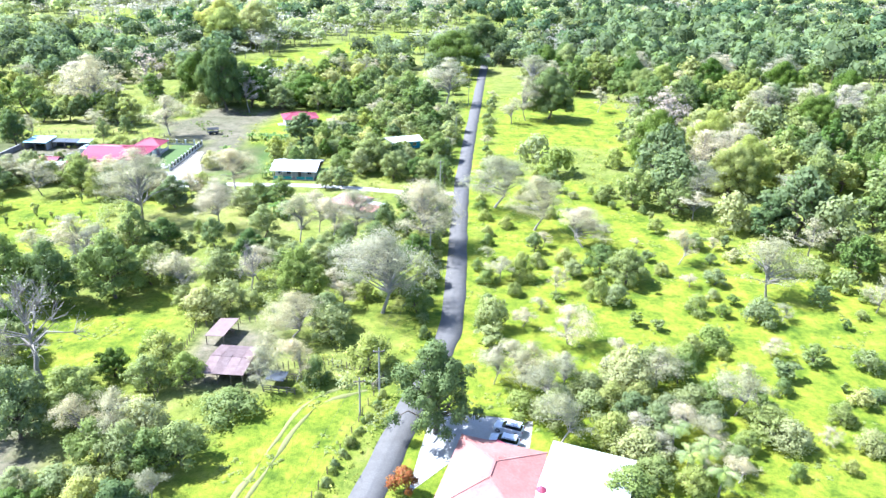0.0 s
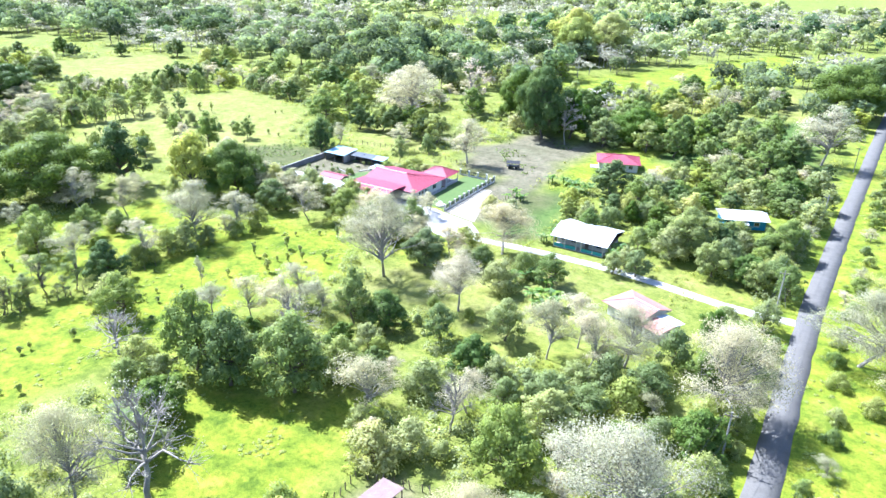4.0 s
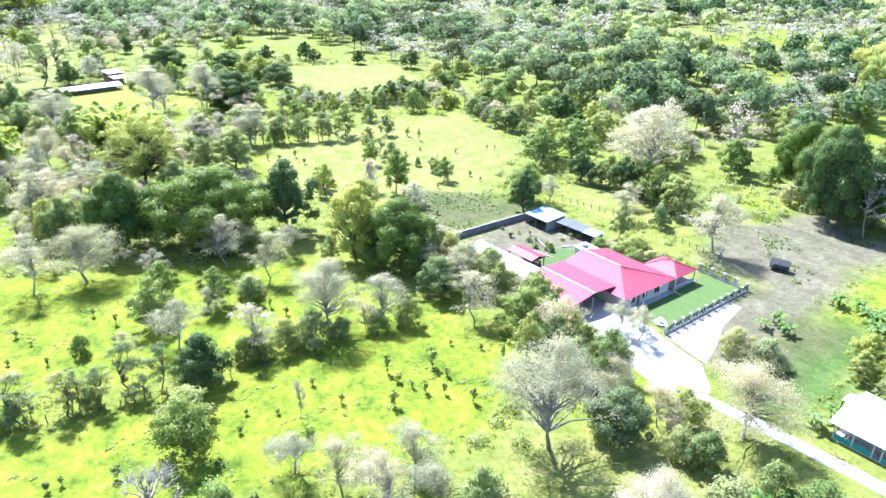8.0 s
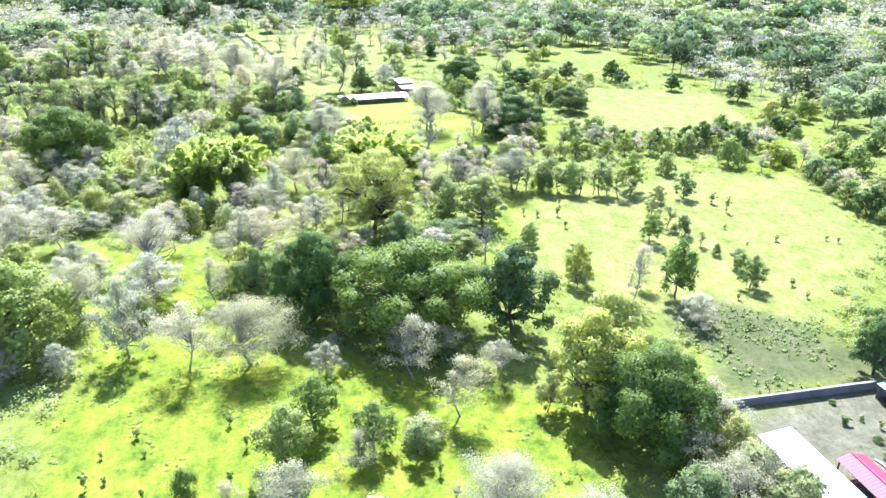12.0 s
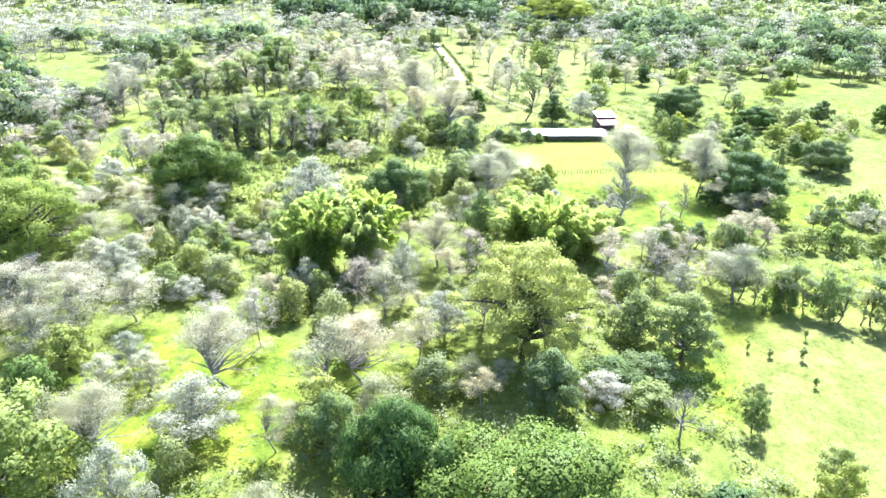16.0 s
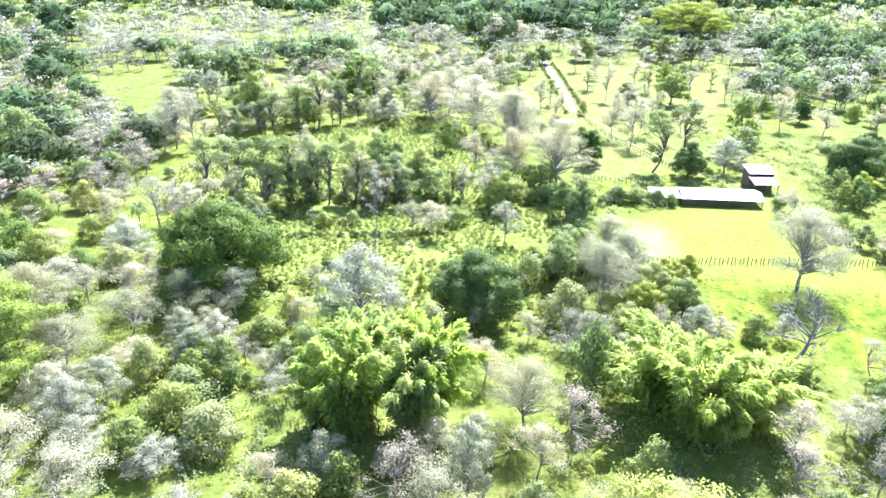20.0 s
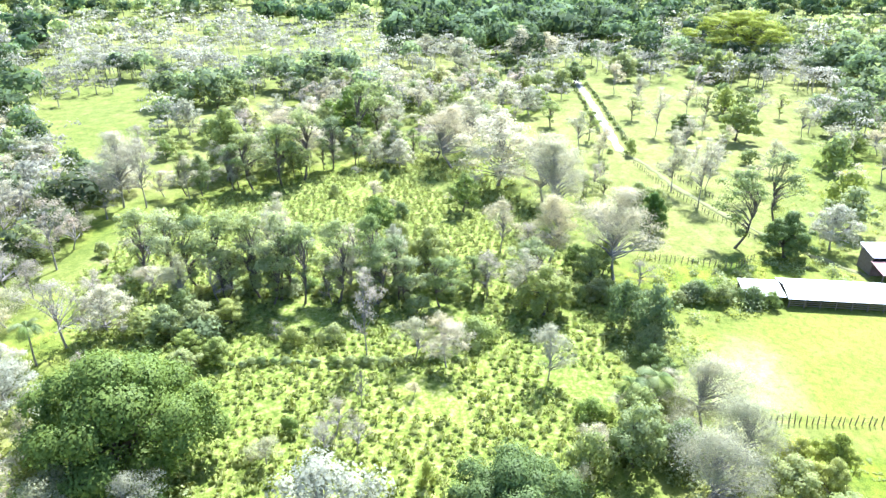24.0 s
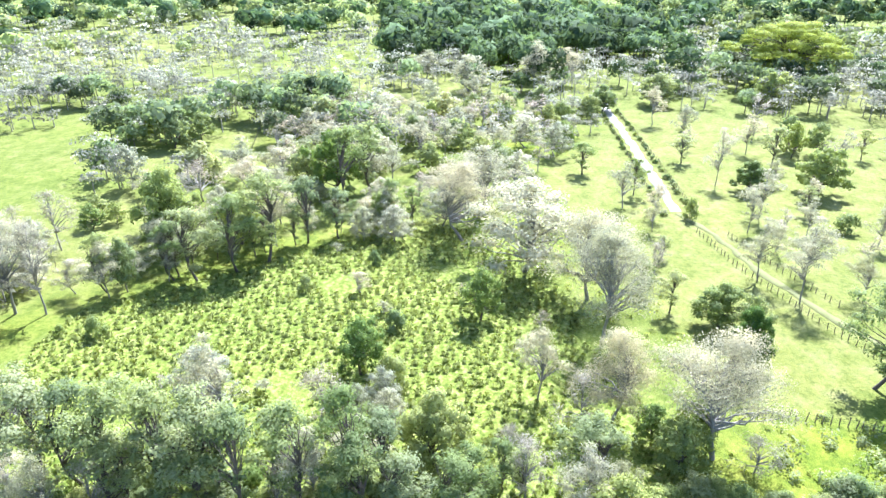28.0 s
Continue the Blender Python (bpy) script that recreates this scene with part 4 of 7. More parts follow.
def window_at(parent, x, y, z, w, h, side, frame_mat=WHITE_WALL):
    """A framed window on a wall; side: the wall's outward direction (0 +x, 1 +y, 2 -x, 3 -y)."""
    ob = new("window")
    ob.parent = parent
    ob.matrix_basis = pose(x, y, z, 0, 0, (90, 180, 270, 0)[side])
    hang_box = ((-w / 2 - 0.08, w / 2 + 0.08, -0.05, 0.0, h, h + 0.08), (-w / 2 - 0.12, w / 2 + 0.12, -0.1, 0.0, -0.08, 0.0), (-w / 2 - 0.08, -w / 2, -0.05, 0.0, 0.0, h), (w / 2, w / 2 + 0.08, -0.05, 0.0, 0.0, h), (-0.03, 0.03, -0.045, 0.0, 0.0, h))
    bm = bmesh.new()
    for b in hang_box:
        box(bm, *b)
    part("frame", bm, frame_mat, ob)
    part("pane", boxed(-w / 2, w / 2, -0.02, 0.0, 0.0, h), GLASS_DARK, ob)
    return ob


def cap(a, b, width=0.34, lift=0.07):
    a, b = Vector(a), Vector(b)
    bm = bmesh.new()
    m = Matrix.Translation((a + b) / 2 + Vector((0, 0, lift))) @ (b - a).to_track_quat("Y", "Z").to_matrix().to_4x4() @ Matrix.Diagonal((width, (b - a).length, 0.06, 1))
    bmesh.ops.create_cube(bm, size=1.0, matrix=m)
    return bm


def walls(ob, x0, x1, y0, y1, height, mat, thick=0.15, skip=()):
    sides = {"south": (x0, x1, y0, y0 + thick), "north": (x0, x1, y1 - thick, y1), "west": (x0, x0 + thick, y0 + thick, y1 - thick), "east": (x1 - thick, x1, y0 + thick, y1 - thick)}
    for name, s in sides.items():
        if name not in skip:
            part("wall", boxed(*s, -0.1, height), mat, ob)


def hip_roof(ob, x0, x1, y0, y1, eave, rise, mat, cap_mat, along="x", gable=()):
    """Four slopes over a rectangle with the ridge along x or y; the ends named in gable ("low", "high") stay upright."""
    if along == "x":
        mid, inset = (y0 + y1) / 2, (y1 - y0) / 2
        a = (x0 + (0 if "low" in gable else inset), mid, eave + rise)
        b = (x1 - (0 if "high" in gable else inset), mid, eave + rise)
    else:
        mid, inset = (x0 + x1) / 2, (x1 - x0) / 2
        a = (mid, y0 + (0 if "low" in gable else inset), eave + rise)
        b = (mid, y1 - (0 if "high" in gable else inset), eave + rise)
    c = [(x0, y0, eave), (x1, y0, eave), (x1, y1, eave), (x0, y1, eave)]
    if along == "x":
        slopes = [(c[0], c[1], b, a), (c[2], c[3], a, b)] + ([] if "high" in gable else [(c[1], c[2], b, b)]) + ([] if "low" in gable else [(c[3], c[0], a, a)])
        hips = [] if "high" in gable else [(c[1], b), (c[2], b)]
        hips += [] if "low" in gable else [(c[0], a), (c[3], a)]
    else:
        slopes = [(c[1], c[2], b, a), (c[3], c[0], a, b)] + ([] if "high" in gable else [(c[2], c[3], b, b)]) + ([] if "low" in gable else [(c[0], c[1], a, a)])
        hips = [] if "high" in gable else [(c[2], b), (c[3], b)]
        hips += [] if "low" in gable else [(c[0], a), (c[1], a)]
    for s in slopes:
        part("roof_slope", sheet(s), mat, ob)
    part("ridge_cap", cap(a, b), cap_mat, ob) if (Vector(a) - Vector(b)).length > 0.4 else None
    for h in hips:
        part("hip_cap", cap(*h, 0.22, 0.05), mat, ob)
    if gable:
        ends = {"low": ((c[0], c[3], a) if along == "x" else (c[0], c[1], a)), "high": ((c[1], c[2], b) if along == "x" else (c[3], c[2], b))}
        for g in gable:
            bm = bmesh.new()
            f = bm.faces.new([bm.verts.new(Vector(p) - Vector((0, 0, 0.12))) for p in ends[g]])
            bmesh.ops.solidify(bm, geom=[f], thickness=0.1)
            part("gable", bm, WHITE_WALL, ob)


def building(name, x, y, turn, label, category="house", group="houses"):
    ob = new(name)
    ob.matrix_basis = pose(x, y, 0, 0, 0, turn)
    return tagged(ob, label, category, group)


def posts(ob, places, height, mat=WHITE_WALL, r=0.09):
    bm = boxed(-r, r, -r, r, -0.1, height)
    me = bpy.data.meshes.new("post")
    bm.to_mesh(me)
    bm.free()
    me.materials.append(mat)
    for x, y in places:
        hang("post", me, ob, at=pose(x, y, 0))


# The large red-roofed house
big = building("house", 0, 0, 0, "large white house with a broad red hipped metal roof")
walls(big, -116, -99.2, 203.2, 217.6, 3.0, WHITE_WALL)
hip_roof(big, -117, -98.3, 202, 218.8, 3.0, 1.9, RED_SHEET, WHITE_SHEET, "x", gable=("low",))
for yy in (205.5, 209.5, 213.5):
    window_at(big, -99.2, yy, 1.0, 1.6, 1.2, 0)
part("door", boxed(-99.2, -99.16, 207.0, 207.9, 0, 2.1), TIMBER, big, "brown wooden front door")
part("porch_floor", boxed(-99.2, -97.9, 203.2, 218.5, -0.05, 0.12), CONCRETE, big)
posts(big, [(-98.1, 203.4), (-98.1, 208), (-98.1, 213), (-98.1, 218.2)], 2.95)
# carport wing of the same house
part("roof_slope", sheet([(-117, 191.8, 3.1), (-102.6, 191.8, 3.1), (-102.6, 197.8, 4.1), (-117, 197.8, 4.1)]), RED_SHEET, big)
part("roof_slope", sheet([(-102.6, 204.2, 3.75), (-117, 204.2, 3.75), (-117, 197.8, 4.1), (-102.6, 197.8, 4.1)]), RED_SHEET, big)
part("ridge_cap", cap((-117, 197.8, 4.1), (-102.6, 197.8, 4.1)), WHITE_SHEET, big)
part("gutter", boxed(-117, -102.6, 191.55, 191.75, 2.95, 3.12), WHITE_SHEET, big, "white gutter along the eave")
posts(big, [(-102.9, 192.2), (-102.9, 197.8), (-110, 192.2), (-116.6, 192.2)], 3.05)
part("wall", boxed(-116.6, -116.4, 192.4, 203, -0.1, 3.0), WHITE_WALL, big)
part("floor_slab", boxed(-116.4, -102.5, 192.2, 203, -0.05, 0.1), CONCRETE, big)

pavilion = building("pavilion", -102.7, 222.6, 0, "open garden pavilion with a red pyramid roof", "pavilion", "")
hip_roof(pavilion, -4.4, 4.4, -3.7, 3.8, 2.9, 1.7, RED_SHEET, RED_SHEET, "x")
posts(pavilion, [(-4, -3.3), (4, -3.3), (-4, 3.4), (4, 3.4)], 2.85)
part("floor_slab", boxed(-4.2, 4.2, -3.5, 3.6, -0.05, 0.12), CONCRETE, pavilion)
part("rail", boxed(3.9, 4.1, -3.2, 3.3, 0.5, 0.9), WHITE_WALL, pavilion)

kiosk = building("shelter", -126.5, 202.8, 0, "small open shelter with a low red metal roof", "shelter", "yard shelters")
hip_roof(kiosk, -3.9, 3.9, -2.3, 2.3, 2.4, 0.7, RED_SHEET, RED_SHEET, "x", gable=("low", "high"))
posts(kiosk, [(-3.5, -2), (3.5, -2), (-3.5, 2), (3.5, 2)], 2.35, TIMBER)
part("workbench", boxed(-3, 3, 1.2, 1.9, 0.75, 0.85), TIMBER, kiosk)
part("bench_leg", boxed(-2.9, -2.75, 1.3, 1.8, -0.05, 0.75), TIMBER, kiosk)
part("bench_leg", boxed(2.75, 2.9, 1.3, 1.8, -0.05, 0.75), TIMBER, kiosk)

gallery = building("outbuilding", -127.4, 195.8, 1.5, "long narrow outbuilding with a white metal roof", "outbuilding", "yard shelters")
part("roof_slope", sheet([(-9.6, -2.7, 2.4), (9.6, -2.7, 2.4), (9.6, 2.7, 3.0), (-9.6, 2.7, 3.0)]), WHITE_SHEET, gallery)
walls(gallery, -9.2, 9.2, -2.3, 2.3, 2.4, BLOCK_WALL, skip=("north",))
posts(gallery, [(-9, 2.3), (-3, 2.3), (3, 2.3), (9, 2.3)], 2.9)

blue_shed = building("shed", -140.3, 223.0, 0, "open shed with a pale blue metal roof", "shed", "yard shelters")
part("roof_slope", sheet([(-3.9, -3.6, 2.6), (3.9, -3.6, 2.6), (3.9, 3.6, 3.1), (-3.9, 3.6, 3.1)]), BLUE_SHEET, blue_shed)
walls(blue_shed, -3.6, 3.6, -3.3, 3.3, 2.5, BLOCK_WALL, skip=("south",))
posts(blue_shed, [(-3.5, -3.3), (0, -3.3), (3.5, -3.3)], 2.55, TIMBER)
dark_shed = building("shed", -130.2, 224.3, 4, "low open shed with a dark metal roof", "shed", "yard shelters")
for k in range(3):
    part("roof_slope", sheet([(-6.2 + k * 4.15, -1.6, 2.2 - 0.05 * k), (-2.1 + k * 4.15, -1.6, 2.2 - 0.05 * k), (-2.1 + k * 4.15, 1.8, 2.6 - 0.05 * k), (-6.2 + k * 4.15, 1.8, 2.6 - 0.05 * k)]), (DARK_SHEET, DARK_SHEET, BLUE_SHEET)[k], dark_shed)
posts(dark_shed, [(-6, -1.5), (-2, -1.5), (2, -1.5), (6, -1.5)], 2.1, TIMBER)
part("wall", boxed(-6, 6, 1.45, 1.6, -0.1, 2.3), DARK_SHEET, dark_shed)
tank_hut = building("hut", -119.8, 215.8, -4, "small flat-roofed white utility hut", "hut", "yard shelters")
walls(tank_hut, -2.6, 2.4, -1.6, 1.6, 2.6, WHITE_WALL)
part("roof_slope", sheet([(-2.9, -1.9, 2.6), (2.7, -1.9, 2.6), (2.7, 1.9, 2.8), (-2.9, 1.9, 2.8)]), WHITE_SHEET, tank_hut)
tank = building("water_tank", -120.9, 215.9, 0, "white plastic water tank on the hut roof", "tank", "")
tank.location.z = 2.78
bm = bmesh.new()
bmesh.ops.create_cone(bm, cap_ends=True, segments=16, radius1=0.75, radius2=0.7, depth=0.6, matrix=Matrix.Translation((0, 0, 0.3)))
part("drum", bm, BLUE_SHEET, tank)
part("lid", rod(bmesh.new(), (0, 0, 0.6), (0, 0, 0.68), 0.4, 0.3, 12), WHITE_SHEET, tank)

# Timber beams lying in the yard
for k, (bx, by, bt, bl) in enumerate(((-131, 213, 160, 6.5), (-128, 209, 10, 7.0), (-126.5, 218, 60, 5))):
    beam = building("timber_beam", bx, by, bt, "pale timber beam lying on the yard soil", "beam", "yard beams")
    part("beam", boxed(-bl / 2, bl / 2, -0.14, 0.14, 0, 0.22), CONCRETE, beam)
    part("packing_block", boxed(-bl / 2 + 0.3, -bl / 2 + 0.55, -0.25, 0.25, -0.02, 0.1), TIMBER, beam)

# Pillar fence round the front lawn
def pillar_fence(line, step, label):
    ob = tagged(new("pillar_fence"), label, "fence")
    pillar_bm = bmesh.new()
    box(pillar_bm, -0.2, 0.2, -0.2, 0.2, -0.1, 1.75)
    box(pillar_bm, -0.27, 0.27, -0.27, 0.27, 1.75, 1.87)
    pillar = bpy.data.meshes.new("pillar")
    pillar_bm.to_mesh(pillar)
    pillar_bm.free()
    pillar.materials.append(WHITE_WALL)
    for (ax, ay), (bx, by) in zip(line, line[1:]):
        a, b = Vector((ax, ay, 0)), Vector((bx, by, 0))
        n = max(1, round((b - a).length / step))
        turn = math.degrees(math.atan2(by - ay, bx - ax))
        for i in range(n + 1):
            p = a.lerp(b, i / n)
            hang("pillar", pillar, ob, at=pose(p.x, p.y, 0, 0, 0, turn))
            if i < n:
                q = a.lerp(b, (i + 0.5) / n)
                gap = (b - a).length / n - 0.42
                base = part("base_wall", boxed(-gap / 2, gap / 2, -0.1, 0.1, -0.1, 0.45), WHITE_WALL, ob)
                grille = bmesh.new()
                for k in range(9):
                    s = -gap / 2 + (k + 0.5) * gap / 9
                    box(grille, s - 0.05, s + 0.05, -0.025, 0.025, 0.45, 1.55)
                box(grille, -gap / 2, gap / 2, -0.035, 0.035, 1.45, 1.52)
                box(grille, -gap / 2, gap / 2, -0.035, 0.035, 0.55, 0.62)
                rail = part("grille", grille, DARK_METAL, ob)
                base.matrix_basis = rail.matrix_basis = pose(q.x, q.y, 0, 0, 0, turn)
    return ob


pillar_fence([(-88.8, 202.2), (-89.3, 231.5)], 2.6, "white pillar fence with dark metal grilles beside the lawn")
pillar_fence([(-91.9, 231.7), (-101, 231.7)], 3.0, "white pillar fence with dark metal grilles behind the lawn")

yard_wall = building("yard_wall", 0, 0, 0, "long grey block wall round the yard", "wall", "")
for k in range(11):
    part("wall_panel", boxed(-146.1, -145.9, 194 + k * 2.5, 196.46 + k * 2.5, -0.1, 1.5), DARK_BLOCK, yard_wall)
part("coping", boxed(-146.2, -145.8, 194, 221.4, 1.5, 1.6), BLOCK_WALL, yard_wall)

fountain = building("garden_fountain", -91.8, 204.8, 0, "low white round garden fountain on the lawn", "fountain", "")
part("basin", rod(bmesh.new(), (0, 0, 0), (0, 0, 0.4), 1.1, 1.25, 16), WHITE_WALL, fountain)
part("stem", rod(bmesh.new(), (0, 0, 0.4), (0, 0, 1.2), 0.16, 0.1, 10), WHITE_WALL, fountain)
part("bowl", rod(bmesh.new(), (0, 0, 1.0), (0, 0, 1.2), 0.2, 0.55, 14), WHITE_WALL, fountain)

# The white-roofed house on the lane
white_house = building("house", -49.7, 203.5, 0, "teal-trimmed house with a large white metal roof")
walls(white_house, -6.2, 6.0, -3.6, 5.3, 2.7, WHITE_WALL)
hip_roof(white_house, -7.0, 7.0, -6.4, 6.2, 2.7, 1.5, WHITE_SHEET, WHITE_SHEET, "x", gable=("low", "high"))
part("terrace", boxed(-6.2, 6.0, -6.1, -3.6, -0.05, 0.15), CONCRETE, white_house)
for s in (-6.1, -3.4, -0.6, 0.6, 3.4, 5.9):
    posts(white_house, [(s, -5.9)], 2.7)
for x0, x1 in ((-6.0, -3.5), (-3.3, -0.7), (0.7, 3.3), (3.5, 5.8)):
    part("balustrade", boxed(x0, x1, -5.95, -5.85, 0.15, 0.95), TEAL_WALL, white_house, "teal painted balustrade")
for s in (-4.6, -2.0, 4.2):
    window_at(white_house, s, -3.6, 1.0, 1.2, 1.1, 3)
part("door", boxed(0.8, 1.7, -3.66, -3.6, 0, 2.1), TIMBER, white_house, "brown wooden door")
part("roof_slope", sheet([(-8.6, 1.5, 2.2), (-6.9, 1.5, 2.35), (-6.9, 4.6, 2.35), (-8.6, 4.6, 2.2)]), WHITE_SHEET, white_house)
posts(white_house, [(-8.4, 1.7), (-8.4, 4.4)], 2.15, TIMBER)

red_house = building("house", -63.6, 268.5, 20, "white house with a faded red hipped metal roof")
walls(red_house, -6.0, 6.0, -4.4, 4.4, 2.7, WHITE_WALL)
hip_roof(red_house, -6.9, 6.9, -5.3, 5.3, 2.7, 1.7, RED_SHEET, RED_SHEET, "x")
for s in (-3.5, 0.5, 3.8):
    window_at(red_house, s, -4.4, 1.0, 1.2, 1.1, 3)
window_at(red_house, -6.0, -1.0, 1.0, 1.2, 1.1, 2)
part("door", boxed(-1.8, -0.9, -4.46, -4.4, 0, 2.1), TIMBER, red_house)
part("step", boxed(-8.6, -6.1, -2.6, 0.6, -0.05, 0.18), CONCRETE, red_house)

blue_house = building("house", -20.4, 238.0, 24, "small bright blue house with a pale metal roof")
walls(blue_house, -5.2, 5.2, -2.6, 3.6, 2.7, BLUE_WALL)
hip_roof(blue_house, -5.9, 5.9, -3.6, 4.4, 2.7, 1.0, WHITE_SHEET, WHITE_SHEET, "x", gable=("low", "high"))
part("awning", sheet([(-2.6, -4.6, 1.95), (0.6, -4.6, 1.95), (0.6, -2.6, 2.3), (-2.6, -2.6, 2.3)]), WHITE_SHEET, blue_house, "small pale awning")
posts(blue_house, [(-2.5, -4.5), (0.5, -4.5)], 1.95, TIMBER)
window_at(blue_house, -4.0, -2.6, 1.0, 1.1, 1.0, 3)
window_at(blue_house, 3.0, -2.6, 1.0, 1.1, 1.0, 3)
part("door", boxed(-1.4, -0.5, -2.66, -2.6, 0, 2.1), WHITE_WALL, blue_house, "white door")

pink_house = building("house", -28.0, 173.6, -24, "small house with a faded pink metal roof in two levels")
walls(pink_house, -5.0, 3.2, -3.4, 3.6, 2.7, WHITE_WALL)
hip_roof(pink_house, -6.0, 4.0, -4.4, 4.4, 2.7, 1.3, FADED_RED, WHITE_SHEET, "x", gable=("high",))
part("roof_slope", sheet([(3.8, -4.8, 2.3), (8.4, -4.8, 2.3), (8.4, -0.4, 2.75), (3.8, -0.4, 2.75)]), FADED_RED, pink_house)
part("roof_slope", sheet([(8.4, 2.6, 2.4), (3.8, 2.6, 2.4), (3.8, -0.4, 2.75), (8.4, -0.4, 2.75)]), WHITE_SHEET, pink_house)
walls(pink_house, 4.2, 8.0, -4.2, 1.8, 2.25, WHITE_WALL, skip=("west",))
window_at(pink_house, 8.0, -1.5, 1.0, 1.0, 0.9, 0)
part("door", boxed(3.2, 3.26, 0.5, 1.4, 0, 2.1), TIMBER, pink_house)
window_at(pink_house, -2.0, -3.4, 1.0, 1.1, 1.0, 3)

# The roadside house with the red and white roofs
road_house = building("house", 5.2, 70.2, -15, "teal house with a faded red hipped roof beside the road")
walls(road_house, -5.2, 5.2, -6.6, 6.6, 2.8, TEAL_WALL)
hip_roof(road_house, -6.0, 6.0, -7.5, 7.4, 2.8, 1.8, FADED_RED, FADED_RED, "y")
window_at(road_house, -5.2, 2.0, 1.0, 1.2, 1.1, 2)
window_at(road_house, -5.2, -3.0, 1.0, 1.2, 1.1, 2)
part("door", boxed(-5.26, -5.2, -0.6, 0.3, 0, 2.1), TIMBER, road_house)
part("roof_slope", sheet([(-6.2, 6.2, 2.6), (-1.0, 8.2, 2.5), (4.0, 6.0, 3.0), (-1.5, 4.2, 3.4)]), RED_SHEET, road_house, "brighter red patch of roof sheet")
annex = building("outbuilding", 16.4, 69.2, -18, "wide flat outbuilding with a white metal roof", "outbuilding", "yard shelters")
part("roof_slope", sheet([(-5.2, -9.0, 2.6), (6.0, -9.0, 2.6), (6.0, 0.0, 3.0), (-5.2, 0.0, 3.0)]), WHITE_SHEET, annex)
part("roof_slope", sheet([(6.0, 8.2, 2.6), (-5.2, 8.2, 2.6), (-5.2, 0.0, 3.0), (6.0, 0.0, 3.0)]), WHITE_SHEET, annex)
walls(annex, -4.8, 5.6, -8.6, 7.8, 2.55, WHITE_WALL)
umbrella = building("parasol", 11.4, 68.6, 0, "small closed red parasol beside the roof", "parasol", "")
part("pole", rod(bmesh.new(), (0, 0, -0.05), (0, 0, 3.4), 0.04, 0.04, 6), POLE_GREY, umbrella)
part("canopy", rod(bmesh.new(), (0, 0, 2.9), (0, 0, 3.4), 0.7, 0.05, 8), RED_SHEET, umbrella)

# Tin shack with its yard
shack = building("shack", -36.3, 96.2, -4, "patched tin shack with rusty purple-brown roof sheets", "shack", "")
for k in range(4):
    x0 = -3.6 + k * 1.75
    part("roof_slope", sheet([(x0, -4.2, 2.1 + 0.05 * k), (x0 + 1.8, -4.2, 2.15 + 0.05 * k), (x0 + 1.8, 0.2, 2.75), (x0, 0.2, 2.7)], 0.25), RUST_SHEET, shack)
    part("roof_slope", sheet([(x0 + 1.75, 4.4, 2.2), (x0 - 0.05, 4.4, 2.15 + 0.04 * k), (x0, 0.1, 2.74), (x0 + 1.8, 0.1, 2.8)], 0.25), RUST_SHEET, shack)
walls(shack, -3.2, 3.0, -1.4, 3.9, 2.1, TIMBER, 0.08, skip=("south",))
posts(shack, [(-3.2, -3.9), (-1, -3.9), (1.2, -3.9), (3.1, -3.9), (-3.2, -1), (3.1, -1)], 2.15, TIMBER, 0.06)
lean_to = building("shack", -41.2, 106.6, -8, "small tin-roofed animal shelter on posts", "shelter", "")
part("roof_slope", sheet([(-2.0, -3.0, 1.9), (1.6, -3.0, 2.3), (1.6, 3.2, 2.4), (-2.0, 3.2, 2.0)], 0.25), RUST_SHEET, lean_to)
posts(lean_to, [(-1.8, -2.8), (1.4, -2.8), (1.4, 3.0), (-1.8, 3.0)], 2.0, TIMBER, 0.06)
part("trough", boxed(-1.4, 1.0, 1.8, 2.4, 0.3, 0.6), TIMBER, lean_to)
part("trough_leg", boxed(-1.2, -1.05, 1.9, 2.3, -0.05, 0.3), TIMBER, lean_to)
part("trough_leg", boxed(0.65, 0.8, 1.9, 2.3, -0.05, 0.3), TIMBER, lean_to)
pen = building("animal_pen", -27.2, 92.5, -6, "dark low animal pen with plank rails", "pen", "")
for k in range(5):
    part("post", boxed(-2.6 + k * 1.3 - 0.06, -2.6 + k * 1.3 + 0.06, -1.8, -1.68, -0.1, 1.3), TIMBER, pen)
    part("post", boxed(-2.6 + k * 1.3 - 0.06, -2.6 + k * 1.3 + 0.06, 1.7, 1.82, -0.1, 1.3), TIMBER, pen)
for z in (0.4, 0.8, 1.15):
    part("rail", boxed(-2.6, 2.6, -1.85, -1.8, z, z + 0.14), TIMBER, pen)
    part("rail", boxed(-2.6, 2.6, 1.82, 1.87, z, z + 0.14), TIMBER, pen)
part("cover", sheet([(-2.7, -0.6, 1.4), (0.4, -0.6, 1.4), (0.4, 1.95, 1.6), (-2.7, 1.95, 1.6)], 0.3), DARK_SHEET, pen)

# Barn and its store at the field
barn = building("barn", -361.8, 169.4, -81.5, "long low cattle barn with a white metal roof", "barn", "farm buildings")
part("roof_slope", sheet([(-11.5, -4.2, 2.2), (9.6, -4.2, 2.2), (9.6, 0.2, 3.0), (-11.5, 0.2, 3.0)]), WHITE_SHEET, barn)
part("roof_slope", sheet([(9.6, 4.4, 2.0), (-11.5, 4.4, 2.0), (-11.5, 0.2, 3.0), (9.6, 0.2, 3.0)]), WHITE_SHEET, barn)
posts(barn, [(-11 + 2.9 * k, s) for k in range(8) for s in (-4.0, 4.1)], 2.0, TIMBER)
part("wall", boxed(-11, 9.2, -4.0, -3.85, -0.1, 2.1), TIMBER, barn)
